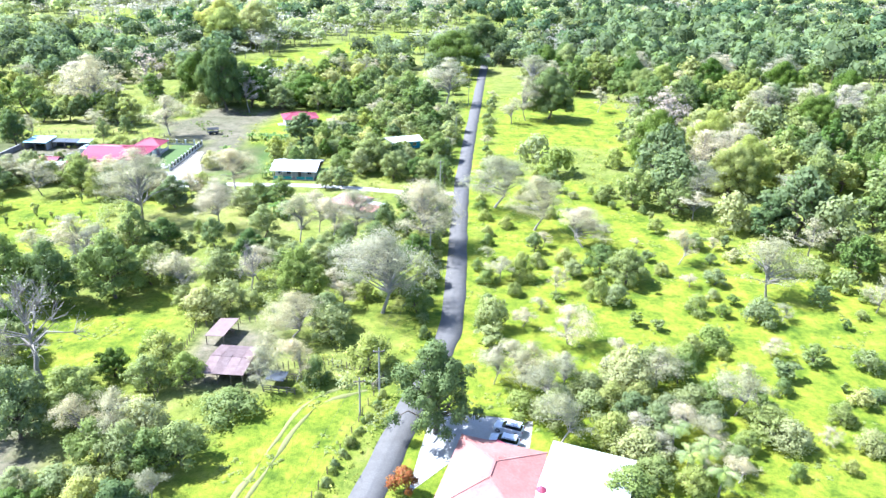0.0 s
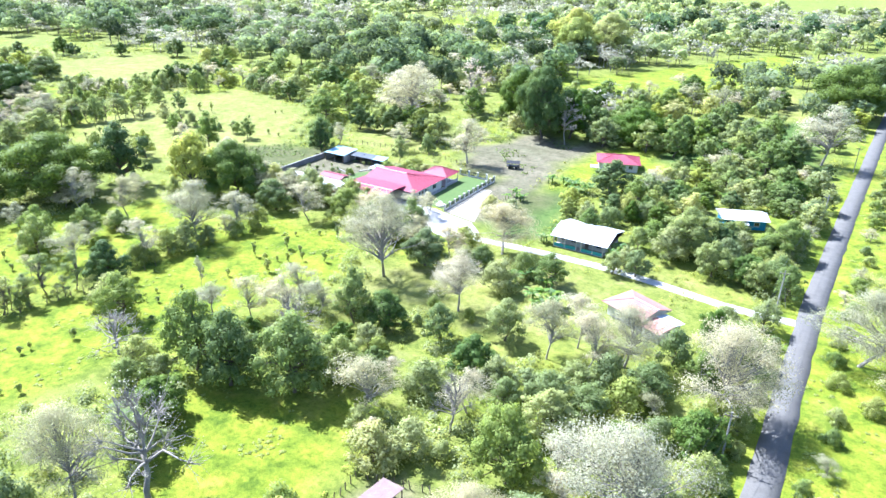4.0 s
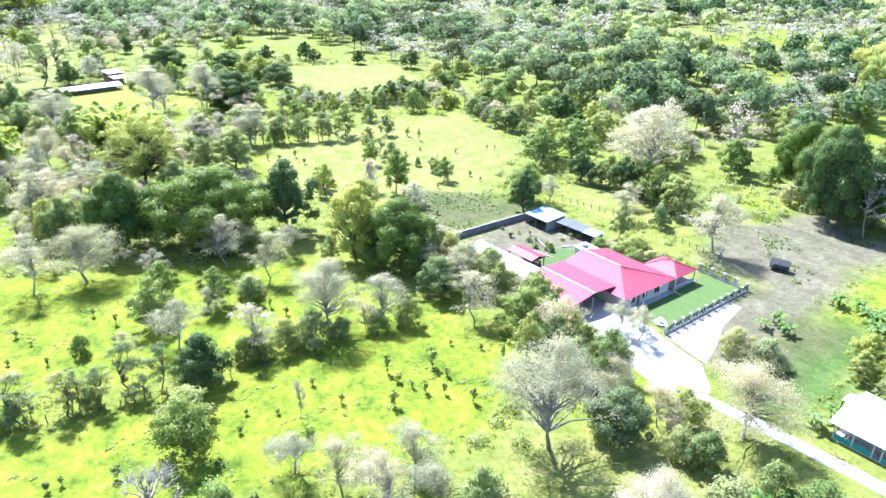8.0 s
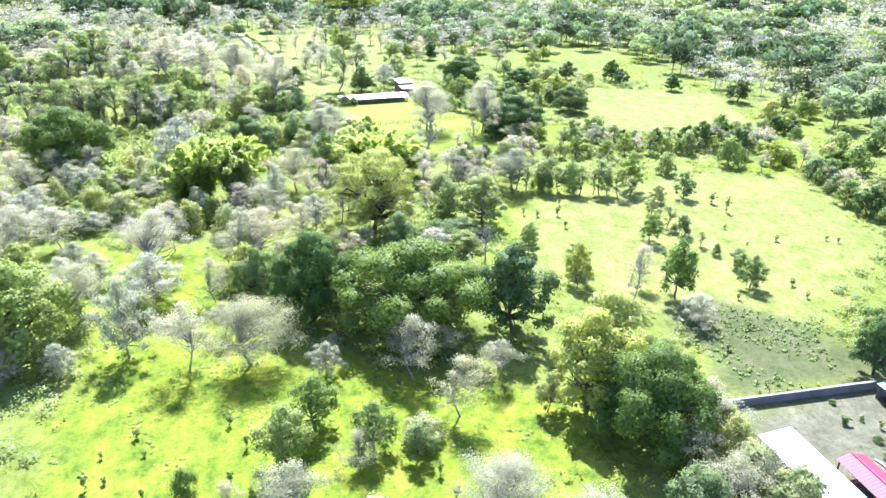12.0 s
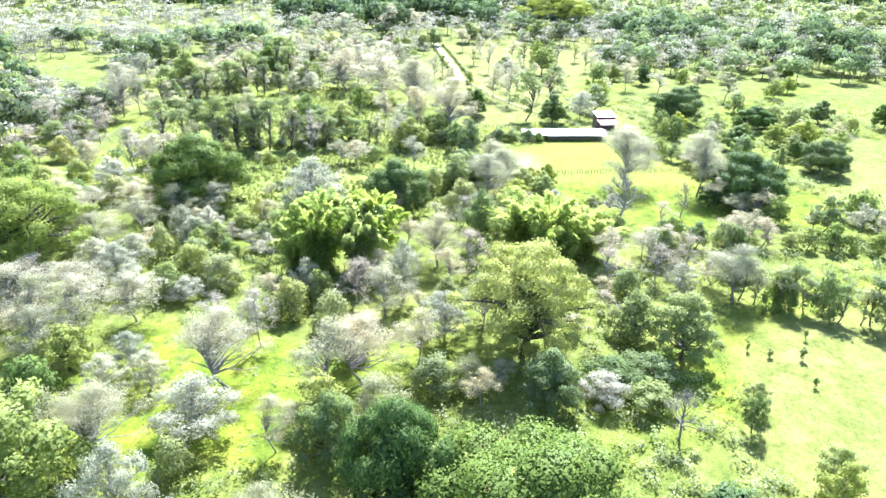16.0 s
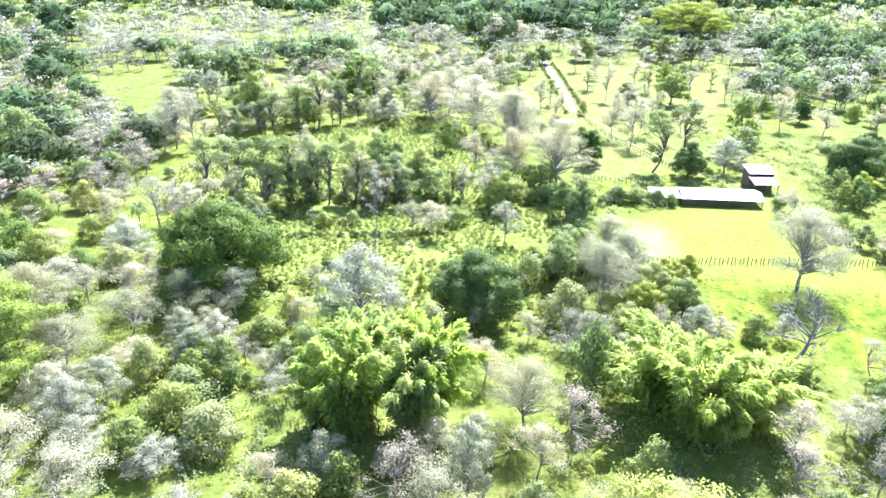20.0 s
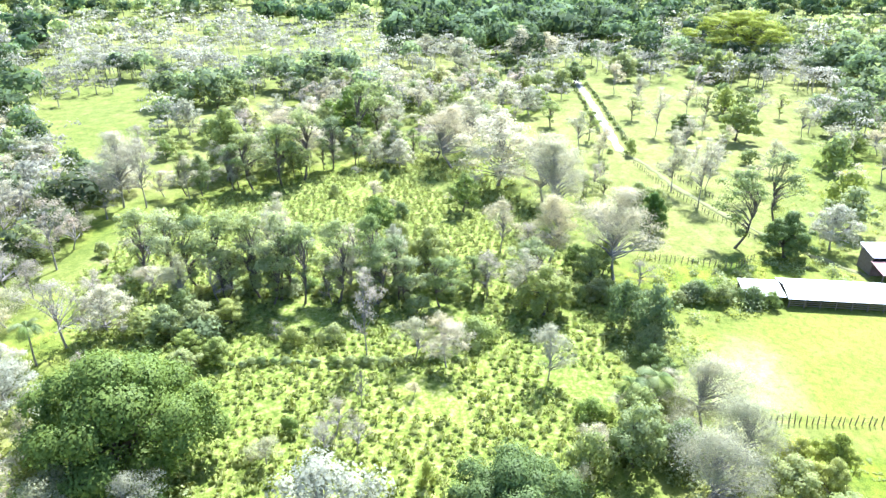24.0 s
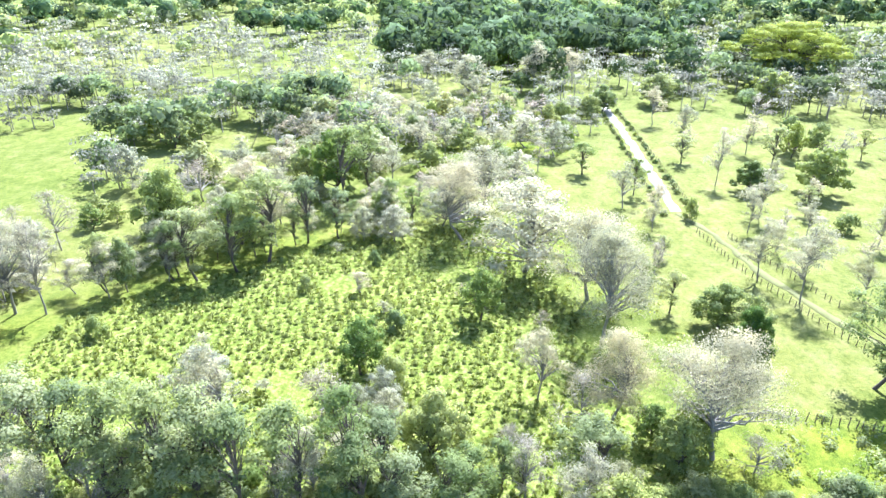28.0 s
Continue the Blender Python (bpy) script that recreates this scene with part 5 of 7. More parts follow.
for z in (0.5, 0.95, 1.35):
    part("rail", boxed(-11, 9.2, 4.16, 4.22, z, z + 0.15), TIMBER, barn)
part("lean_to_roof", sheet([(17.5, 3.6, 1.9), (9.7, 3.6, 1.9), (9.7, -2.4, 2.5), (17.5, -2.4, 2.5)]), WHITE_SHEET, barn)
posts(barn, [(12, 3.4), (17, 3.4), (12, -2.2), (17, -2.2)], 1.9, TIMBER)
part("lean_to_wall", boxed(9.8, 17.2, -2.3, -2.2, -0.1, 1.9), RUST_SHEET, barn)
store = building("barn", -376.2, 183.2, -77, "raised wooden store with two pale metal roofs", "barn", "farm buildings")
part("roof_slope", sheet([(3.8, 0.4, 4.3), (-3.6, 0.4, 4.3), (-3.6, -5.6, 5.2), (3.8, -5.6, 5.2)]), WHITE_SHEET, store)
part("roof_slope", sheet([(4.2, 5.6, 2.8), (-2.6, 5.6, 2.8), (-2.6, 0.5, 3.6), (4.2, 0.5, 3.6)]), FADED_RED, store)
walls(store, -3.2, 3.4, -5.2, 0.0, 4.25, TIMBER, skip=("north",))
posts(store, [(-2.4, 5.4), (0.8, 5.4), (4.0, 5.4)], 2.75, TIMBER)
part("wall", boxed(-3.2, 3.4, 0.0, 0.12, -0.1, 3.0), RUST_SHEET, store)

cart = building("farm_trailer", -90.7, 247.3, 20, "dark covered farm trailer parked on the dirt", "trailer", "")
part("bed", boxed(-2.0, 2.0, -1.0, 1.0, 0.7, 0.95, bevel=0.03), DARK_METAL, cart)
part("cover", sheet([(-2.1, -1.1, 1.9), (2.1, -1.1, 1.9), (2.1, 1.1, 2.2), (-2.1, 1.1, 2.2)], 0.4), DARK_METAL, cart)
for sx in (-1.9, 1.9):
    for sy in (-0.95, 0.95):
        part("upright", boxed(sx - 0.04, sx + 0.04, sy - 0.04, sy + 0.04, 0.9, 2.0), DARK_METAL, cart)
for sx in (-1.1, 1.1):
    for sy in (-1.05, 1.05):
        part("wheel", rod(bmesh.new(), (sx, sy - 0.1, 0.38), (sx, sy + 0.1, 0.38), 0.4, 0.4, 14), RUBBER, cart)
part("drawbar", rod(bmesh.new(), (2.0, 0, 0.75), (3.4, 0, 0.4), 0.05, 0.05), DARK_METAL, cart)


# ---------------------------------------------------------------- cars
def car(x, y, turn, label):
    ob = building("car", x, y, turn, label, "car", "parked cars")
    profile = [(-2.2, 0.35), (-2.22, 0.85), (-2.05, 1.0), (-0.95, 1.04), (0.95, 1.02), (1.95, 0.9), (2.18, 0.72), (2.2, 0.38)]
    cabin = [(-2.0, 1.0), (-1.6, 1.5), (-1.0, 1.6), (0.1, 1.58), (0.95, 1.02)]

    def loft(outline, half, inset):
        bm = bmesh.new()
        rings = []
        for s, k in ((-half, 1), (-half * 0.8, 0), (half * 0.8, 0), (half, 1)):
            rings.append([bm.verts.new((px * (1 - (inset if k else 0)), s, pz - (0.04 if k else 0))) for px, pz in outline])
        for a, b in zip(rings, rings[1:]):
            for i in range(len(outline)):
                j = (i + 1) % len(outline)
                bm.faces.new((a[i], a[j], b[j], b[i]))
        bm.faces.new(rings[0])
        bm.faces.new(rings[-1][::-1])
        bmesh.ops.recalc_face_normals(bm, faces=bm.faces)
        return bm

    part("body", loft(profile, 0.9, 0.03), CAR_WHITE, ob)
    part("cabin", loft(cabin, 0.74, 0.05), CAR_GLASS, ob, "dark tinted cabin glass")
    part("roof", boxed(-1.85, 0.3, -0.7, 0.7, 1.55, 1.66, bevel=0.04), CAR_WHITE, ob)
    for sy in (-0.62, 0.62):
        part("roof_rail", boxed(-1.5, 0.0, sy - 0.03, sy + 0.03, 1.62, 1.69), DARK_METAL, ob)
        part("headlight", boxed(2.0, 2.17, sy - 0.2, sy + 0.2, 0.66, 0.8, bevel=0.02), CHROME, ob)
        part("tail_light", boxed(-2.24, -2.12, sy - 0.18, sy + 0.18, 0.72, 0.95, bevel=0.02), LAMP_RED, ob)
        part("mirror", boxed(0.62, 0.8, sy * 1.55 - 0.09, sy * 1.55 + 0.09, 1.0, 1.14, bevel=0.02), CAR_WHITE, ob)
    for px in (-1.35, 1.4):
        for s in (-1, 1):
            wheel = new("wheel")
            wheel.parent = ob
            wheel.matrix_basis = pose(px, s * 0.84, 0.35)
            part("tyre", rod(bmesh.new(), (0, -0.11, 0), (0, 0.11, 0), 0.35, 0.35, 18), RUBBER, wheel)
            part("rim", rod(bmesh.new(), (0, s * 0.1, 0), (0, s * 0.125, 0), 0.22, 0.2, 14), CHROME, wheel)
    return ob


car(7.4, 80.6, 163, "white compact car with dark windows parked in the yard")
car(8.2, 83.6, 160, "white estate car with roof rails parked under trees")


# ---------------------------------------------------------------- fences, poles and wires
POST_MESH = raw_mesh("post", *tube([(0, 0, -0.2), (0.02, 0, 0.7), (0.0, 0.02, 1.35)], [0.09, 0.085, 0.07], 5), TIMBER)


def post_fence(line, step, label, tall=1.0):
    ob = tagged(new("fence"), label, "fence", "field fences")
    rng = random.Random(int(abs(line[0][0]) * 7))
    for a, b in zip(line, line[1:]):
        a, b = Vector((*a, 0)), Vector((*b, 0))
        n = max(1, round((b - a).length / step))
        for i in range(n):
            p = a.lerp(b, (i + rng.uniform(-0.2, 0.2)) / n)
            hang("post", POST_MESH, ob, at=pose(p.x, p.y, 0, rng.uniform(-6, 6), rng.uniform(-6, 6), rng.uniform(0, 360)) @ Matrix.Diagonal((1, 1, tall * rng.uniform(0.85, 1.2), 1)))
        for z in (0.5, 0.85, 1.15):
            part("wire", rod(bmesh.new(), (a.x, a.y, z * tall), (b.x, b.y, z * tall), 0.015, 0.015, 3), DARK_METAL, ob)
    return ob


post_fence([(-318, 150), (-323, 172), (-329, 200)], 0.9, "row of grey timber posts across the field", 1.1)
post_fence([(-371, 134), (-371.5, 153), (-378, 158)], 1.1, "dark timber post fence beside the pasture", 1.1)
post_fence([(-555, 102), (-531, 107.5), (-490, 115.5), (-450, 123.5)], 2.0, "timber post fence along the gravel track")
post_fence([(-555, 109), (-531, 114.5), (-493, 123), (-455, 131)], 2.0, "timber post fence along the gravel track")
post_fence([(-440, 131), (-423, 138), (-402, 150), (-384, 163)], 1.6, "timber post fence along the farm lane")
post_fence([(-440, 138), (-424, 146), (-408, 156)], 1.8, "timber post fence along the farm lane")
post_fence([(-129, 96), (-124, 122), (-122, 140)], 2.5, "wire fence along the tree row")
post_fence([(-12, 93), (-18, 66), (-24, 40)], 2.4, "roadside wire fence with timber posts")
post_fence([(-29, 97), (-22, 99.5), (-14, 97)], 0.8, "rough plank fence at the meadow")
post_fence([(-150, 240), (-128, 244), (-104, 241)], 2.2, "grey post fence behind the yard")
post_fence([(-376, -8), (-392, 4), (-416, 10), (-440, 14)], 2.2, "post fence along the dry pasture")
post_fence([(-434, -18), (-470, -2), (-500, -14)], 2.6, "post fence across the dry hillside")
post_fence([(-223, 112), (-228, 132)], 1.4, "low timber post fence between trees")
post_fence([(-248, 96), (-252, 122)], 1.2, "low timber post fence between trees")
post_fence([(-46, 88), (-47, 110), (-36, 113)], 1.3, "rough stick fence round the shack yard")


def utility_pole(x, y, h, label):
    ob = building("utility_pole", x, y, 12, label, "pole", "roadside poles")
    part("pole", rod(bmesh.new(), (0, 0, -0.3), (0, 0, h), 0.16, 0.1, 8), POLE_GREY, ob)
    part("crossarm", boxed(-0.9, 0.9, -0.06, 0.06, h - 0.7, h - 0.55), TIMBER, ob)
    for s in (-0.8, 0.0, 0.8):
        part("insulator", rod(bmesh.new(), (s, 0, h - 0.55), (s, 0, h - 0.3), 0.05, 0.03, 6), WHITE_SHEET, ob)
    return ob


POLES = [(-20.5, 46), (-11.6, 91.2), (-6.2, 140), (-6.0, 193.5), (-2.5, 250), (2, 310)]
for px, py in POLES:
    utility_pole(px, py, 8.6, "grey concrete utility pole beside the road")
utility_pole(-13.9, 86.0, 6.6, "short grey pole at the field gate")
guys = tagged(new("guy_wires"), "thin guy wires of a roadside pole", "wire")
for dx, dy in ((-1.6, -1.2), (1.7, 0.8), (-0.6, 1.9)):
    part("wire", rod(bmesh.new(), (-6.0, 193.5, 7.6), (-6.0 + dx, 193.5 + dy, -0.05), 0.02, 0.02, 3), POLE_GREY, guys)
lines = tagged(new("power_line"), "dark power cables strung between the poles", "cable")
for (ax, ay), (bx, by) in zip(POLES, POLES[1:]):
    for off in (-0.8, 0.8):
        s = np.linspace(0, 1, 7)
        pts = np.stack([ax + (bx - ax) * s + off, ay + (by - ay) * s, 8.3 - 2.4 * s * (1 - s)], 1)
        hang("cable", raw_mesh("cable", *tube(pts, np.full(7, 0.018), 3), DARK_METAL), lines)

# Gate by the meadow
gate = building("field_gate", -12.9, 92.2, 62, "weathered timber field gate beside the pole", "gate", "")
for z in (0.3, 0.65, 1.0, 1.3):
    part("rail", boxed(0, 3.2, -0.03, 0.03, z, z + 0.11), TIMBER, gate)
for s in (0.0, 1.6, 3.2):
    part("stile", boxed(s - 0.06, s + 0.06, -0.05, 0.05, -0.1, 1.5), TIMBER, gate)

# ---------------------------------------------------------------- trees and shrubs, kind by kind
plant("broadleaf_tree", [(46.0, 85.3, 4.9, 8.6), (30.9, 139.2, 7.3, 8.5), (23.0, 70.5, 5.2, 7.5), (17.5, 149.4, 5.3, 4.5), (-36.2, 73.6, 7.2, 7.4), (-39.6, 71.8, 7.6, 7.3), (-43.2, 116.9, 7.0, 6.7), (-46.2, 152.3, 8.7, 8.0), (-47.6, 73.4, 7.3, 7.4), (-48.7, 178.2, 7.2, 7.8), (-56.2, 146.0, 7.6, 6.7), (-62.4, 126.1, 8.9, 7.7), (-65.2, 136.7, 5.3, 5.4), (-71.3, 182.0, 7.0, 7.9), (-72.2, 141.8, 12.1, 7.2), (-98.2, 175.1, 9.1, 5.6), (-108.8, 119.5, 9.9, 8.9), (-123.7, 231.9, 8.7, 5.5), (-143.9, 144.8, 6.3, 4.6), (-146.8, 127.1, 10.1, 8.2), (-147.2, 139.1, 8.9, 6.9), (-150.6, 166.3, 7.4, 4.3)])
plant("broadleaf_tree", [(-153.6, 131.2, 9.4, 7.8), (-154.9, 230.7, 11.3, 9.0), (-180.1, 204.4, 13.7, 9.2), (-181.8, 222.6, 7.6, 6.1), (-189.5, 187.4, 9.5, 6.1), (-195.2, 189.2, 7.4, 6.0), (-206.2, 182.2, 7.4, 4.0), (-207.1, 212.9, 7.4, 6.2), (-210.7, 75.5, 9.3, 9.1), (-210.9, 184.1, 5.9, 4.2), (-232.9, 236.6, 7.8, 6.5), (-241.2, 224.3, 11.7, 8.4), (-264.6, 140.3, 16.0, 8.5), (-274.8, 186.0, 5.6, 7.3), (-303.7, 132.3, 10.7, 8.5), (-309.7, 133.2, 8.7, 7.4), (-335.5, 135.0, 12.4, 7.9), (-340.0, 130.1, 10.6, 8.3), (-365.6, 74.4, 11.1, 9.0), (-387.4, 89.6, 11.4, 8.3), (-390.5, 136.1, 10.4, 6.8)])
plant("blossom_tree", [(82.1, 153.0, 9.0, 9.9), (61.5, 175.0, 7.7, 9.5), (58.2, 303.9, 10.8, 8.5), (49.7, 145.4, 8.7, 7.3), (43.1, 89.5, 8.8, 8.9), (32.7, 96.2, 7.1, 8.4), (20.4, 129.0, 5.6, 4.7), (20.2, 108.9, 7.3, 9.3), (19.4, 278.0, 10.0, 10.4), (15.4, 81.2, 8.3, 8.4), (9.0, 133.5, 5.7, 6.9), (8.9, 96.3, 6.0, 9.5), (-54.9, 122.1, 9.0, 10.4), (-89.7, 133.2, 8.1, 7.6), (-92.6, 197.2, 6.2, 9.5), (-96.4, 129.7, 6.7, 7.8), (-98.0, 183.8, 9.7, 10.4), (-106.1, 135.7, 7.5, 2.1), (-113.8, 176.7, 10.0, 9.5), (-123.2, 161.9, 9.8, 9.3), (-126.3, 137.8, 10.2, 7.2), (-128.0, 182.6, 7.9, 9.5)])
plant("blossom_tree", [(-130.5, 241.5, 7.7, 8.9), (-135.2, 127.8, 10.1, 9.6), (-135.3, 181.2, 8.2, 7.4), (-135.9, 250.4, 7.0, 7.7), (-138.4, 120.0, 5.1, 4.0), (-144.5, 137.0, 5.5, 6.5), (-150.8, 234.4, 7.9, 7.9), (-152.1, 152.9, 10.5, 8.7), (-160.3, 161.5, 7.5, 8.1), (-162.6, 147.7, 11.9, 8.6), (-167.2, 153.3, 7.0, 6.0), (-171.9, 111.8, 12.6, 9.8), (-181.8, 116.8, 6.8, 6.6), (-187.0, 200.0, 9.2, 5.9), (-195.2, 114.4, 9.4, 6.0), (-207.7, 119.2, 14.4, 10.4), (-210.4, 142.7, 6.6, 9.6), (-218.6, 131.6, 10.1, 9.3), (-253.8, 188.9, 7.2, 9.0), (-257.1, 67.2, 4.9, 8.2), (-258.4, 89.8, 4.8, 6.9), (-270.1, 73.4, 6.1, 9.1)])
plant("blossom_tree", [(-273.3, 139.1, 10.8, 8.9), (-304.1, 27.9, 9.5, 5.9), (-320.1, 119.0, 10.2, 7.3), (-329.1, 39.6, 5.9, 8.3), (-345.6, 60.0, 16.9, 8.2), (-365.9, 102.9, 13.2, 8.7), (-409.2, 148.0, 17.5, 8.8), (-417.1, 141.4, 13.5, 9.3), (-475.5, 138.2, 16.0, 7.3)])
plant("shrub", [(81.3, 134.8, 5.3, 7.2), (77.7, 140.0, 5.4, 7.4), (67.5, 95.1, 2.0, 5.4), (57.8, 119.2, 5.8, 8.1), (49.2, 220.7, 7.0, 8.3), (46.8, 122.3, 4.3, 5.5), (45.3, 110.3, 4.3, 8.1), (39.2, 103.0, 4.8, 5.8), (31.9, 124.9, 4.9, 6.8), (29.9, 210.9, 9.9, 14.1), (28.5, 125.4, 5.8, 4.5), (24.0, 225.1, 10.6, 12.2), (20.7, 89.0, 4.1, 6.9), (10.3, 88.4, 4.0, 6.9), (8.3, 69.2, 3.2, 4.3), (6.7, 113.6, 7.2, 8.4), (-6.8, 134.8, 4.2, 4.9), (-11.8, 125.9, 5.4, 7.8), (-14.2, 182.8, 3.4, 7.0), (-21.7, 144.8, 5.4, 8.5), (-33.3, 85.3, 4.1, 9.3), (-37.7, 78.7, 3.3, 6.4)])
plant("shrub", [(-39.3, 119.3, 3.4, 3.7), (-50.2, 98.8, 6.1, 6.6), (-50.7, 68.3, 3.2, 8.0), (-55.0, 154.8, 3.3, 3.0), (-55.2, 178.8, 6.3, 6.4), (-62.3, 148.2, 2.5, 2.3), (-62.9, 155.1, 3.5, 2.8), (-69.2, 149.2, 4.6, 3.4), (-116.2, 228.5, 3.9, 8.8), (-122.2, 246.5, 6.9, 6.8), (-143.6, 114.0, 4.8, 3.6), (-244.2, 200.4, 6.5, 5.9), (-293.2, 106.3, 4.7, 2.2), (-315.6, 49.4, 5.8, 13.0), (-316.0, 59.3, 5.4, 10.8), (-319.1, 75.1, 4.4, 4.9), (-319.6, 48.0, 4.0, 6.2), (-322.5, 81.1, 3.9, 5.0), (-328.8, 105.1, 5.2, 7.9), (-335.2, 92.9, 4.5, 7.4), (-341.7, 19.2, 3.8, 4.7), (-363.0, 80.0, 7.3, 7.1)])
plant("shrub", [(-386.4, 9.0, 4.5, 6.3), (-392.1, 254.1, 6.0, 5.2), (-448.6, 129.9, 6.3, 4.9), (-449.4, 165.4, 5.2, 6.7)])
plant("mango_tree", [(35.2, 288.2, 20.9, 20.2), (9.4, 445.0, 26.0, 32.2), (-7.2, 400.9, 21.9, 32.9), (-56.7, 241.6, 10.6, 11.7), (-67.7, 302.0, 12.8, 22.0), (-97.8, 285.9, 26.0, 19.5), (-124.3, 127.6, 9.0, 9.0), (-142.0, 178.9, 15.4, 18.5), (-149.5, 224.3, 12.1, 7.6), (-174.1, 168.2, 18.1, 13.9), (-178.1, 150.0, 17.6, 28.2), (-185.1, 132.9, 17.7, 15.8), (-284.7, 118.4, 14.2, 16.6), (-284.7, 67.8, 18.6, 24.9), (-302.0, 209.8, 14.4, 21.7), (-333.3, 242.4, 10.3, 15.2), (-353.8, 222.8, 8.7, 10.5), (-383.5, 238.4, 8.5, 15.1), (-384.0, 135.2, 11.2, 7.3), (-386.9, 209.6, 13.6, 19.0), (-472.2, 146.7, 9.0, 9.7), (-621.5, 55.1, 14.2, 14.3)])
plant("lime_tree", [(104.1, 199.0, 13.8, 13.4), (83.9, 202.5, 16.4, 15.6), (-59.3, 219.4, 6.6, 10.3), (-150.5, 172.7, 17.2, 14.8), (-152.9, 475.5, 25.3, 50.6), (-158.4, 179.2, 15.5, 14.2), (-224.7, 176.2, 12.7, 13.5), (-296.6, 151.9, 8.7, 16.7), (-306.5, 155.7, 8.0, 10.8), (-309.8, 62.1, 5.1, 11.8), (-321.4, 61.8, 6.2, 7.0), (-475.5, 164.5, 14.1, 14.1), (-582.1, 167.0, 12.7, 21.0)])
plant("silvery_tree", [(-166.8, 133.8, 6.3, 5.9), (-170.1, 203.3, 6.8, 7.5), (-173.2, 83.5, 8.3, 6.9), (-173.9, 91.9, 7.0, 6.0), (-174.6, 135.4, 2.9, 4.0), (-178.1, 101.5, 15.4, 9.8), (-197.6, 102.5, 10.3, 13.3), (-207.6, 87.3, 8.3, 13.7), (-210.8, 161.2, 5.8, 8.2), (-236.1, 84.4, 4.5, 8.5), (-239.1, 107.5, 8.7, 7.4), (-239.7, 126.3, 13.8, 7.3), (-243.7, 66.8, 8.5, 15.6), (-248.6, 125.8, 7.8, 7.5), (-261.2, 76.4, 7.9, 12.4), (-276.5, 99.6, 17.3, 17.9), (-314.6, 42.1, 9.7, 10.4), (-346.7, 81.4, 7.3, 8.0), (-352.1, 54.2, 11.3, 9.9), (-355.4, 80.6, 7.1, 9.9), (-386.5, -7.0, 10.5, 8.4), (-387.7, 174.9, 12.0, 12.1)])
plant("silvery_tree", [(-409.1, 94.4, 20.7, 25.5), (-417.7, 59.9, 9.5, 15.7), (-430.8, -16.5, 13.6, 10.7), (-574.6, 45.7, 17.2, 16.9)])
plant("bare_tree", [(-41.4, 124.8, 11.3, 7.5), (-65.9, 92.0, 18.9, 16.3), (-78.1, 132.5, 8.9, 10.6), (-99.0, 111.7, 8.4, 13.6), (-179.7, 195.1, 11.6, 5.7), (-203.4, 171.1, 9.1, 7.9), (-283.3, 173.5, 15.3, 16.5), (-290.5, 190.7, 10.1, 6.3), (-306.8, 92.2, 7.0, 3.5)])
plant("dry_tree", [(68.1, 250.4, 18.0, 26.0), (-88.1, 284.1, 16.4, 12.0), (-140.1, 310.4, 21.1, 16.7), (-221.1, 103.9, 11.0, 7.5), (-237.7, 117.6, 9.0, 9.6), (-253.1, 139.2, 9.6, 9.3), (-296.9, 92.5, 6.3, 10.0), (-308.6, 37.9, 12.7, 12.3), (-318.5, 88.8, 16.7, 6.5), (-323.6, 33.5, 6.5, 9.8), (-333.1, 14.6, 15.4, 10.5), (-340.5, 31.1, 8.9, 9.7), (-353.1, 72.9, 8.6, 8.6), (-357.5, 132.9, 5.5, 7.9), (-359.1, 109.6, 10.2, 8.3), (-368.6, 10.9, 17.6, 10.0), (-382.9, -7.2, 13.8, 10.9), (-393.0, -6.7, 13.8, 10.1), (-414.4, 10.8, 12.1, 9.5)])
plant("fence_tree", [(-125.9, 121.7, 8.6, 4.6), (-127.6, 108.2, 7.8, 5.3), (-127.7, 112.9, 6.6, 4.5), (-128.4, 110.1, 7.0, 3.6), (-129.3, 102.5, 9.1, 5.2), (-129.3, 117.6, 8.6, 5.6), (-331.0, 44.0, 17.7, 10.3), (-332.7, 54.1, 17.6, 10.2), (-333.3, 48.2, 16.1, 9.1), (-333.6, 70.7, 17.4, 8.8), (-333.6, 65.8, 17.9, 10.1), (-334.1, 59.6, 18.2, 10.2), (-334.8, 34.8, 15.3, 10.7), (-335.5, 76.8, 17.3, 10.0), (-340.2, 82.1, 17.1, 9.0), (-342.4, 86.1, 13.2, 7.7), (-382.6, 153.9, 19.3, 11.9), (-387.2, 31.2, 17.1, 10.6), (-393.4, 36.5, 17.4, 10.9), (-399.5, 40.5, 20.8, 13.0), (-401.4, 165.3, 18.3, 10.1), (-410.8, 44.5, 16.8, 9.7)])
plant("fence_tree", [(-435.1, 45.3, 22.1, 12.6), (-445.9, 46.9, 20.3, 13.7), (-475.8, 101.5, 10.0, 9.5), (-494.2, 130.0, 9.6, 7.9)])
plant("umbrella_tree", [(-242.6, 48.0, 20.0, 27.0), (-223.5, 148.9, 20.4, 22.1), (-636.7, 182.5, 26.0, 47.6)])
plant("bamboo_clump", [(-247.7, 107.5, 17.0, 9.8), (-250.1, 102.4, 11.0, 7.0), (-251.0, 116.0, 15.5, 9.9), (-254.2, 108.1, 15.1, 11.7), (-255.5, 117.4, 15.1, 11.8), (-258.8, 158.2, 10.7, 7.5), (-259.8, 154.9, 15.4, 11.4), (-264.8, 163.8, 10.4, 13.3), (-266.0, 150.6, 13.0, 14.8)])
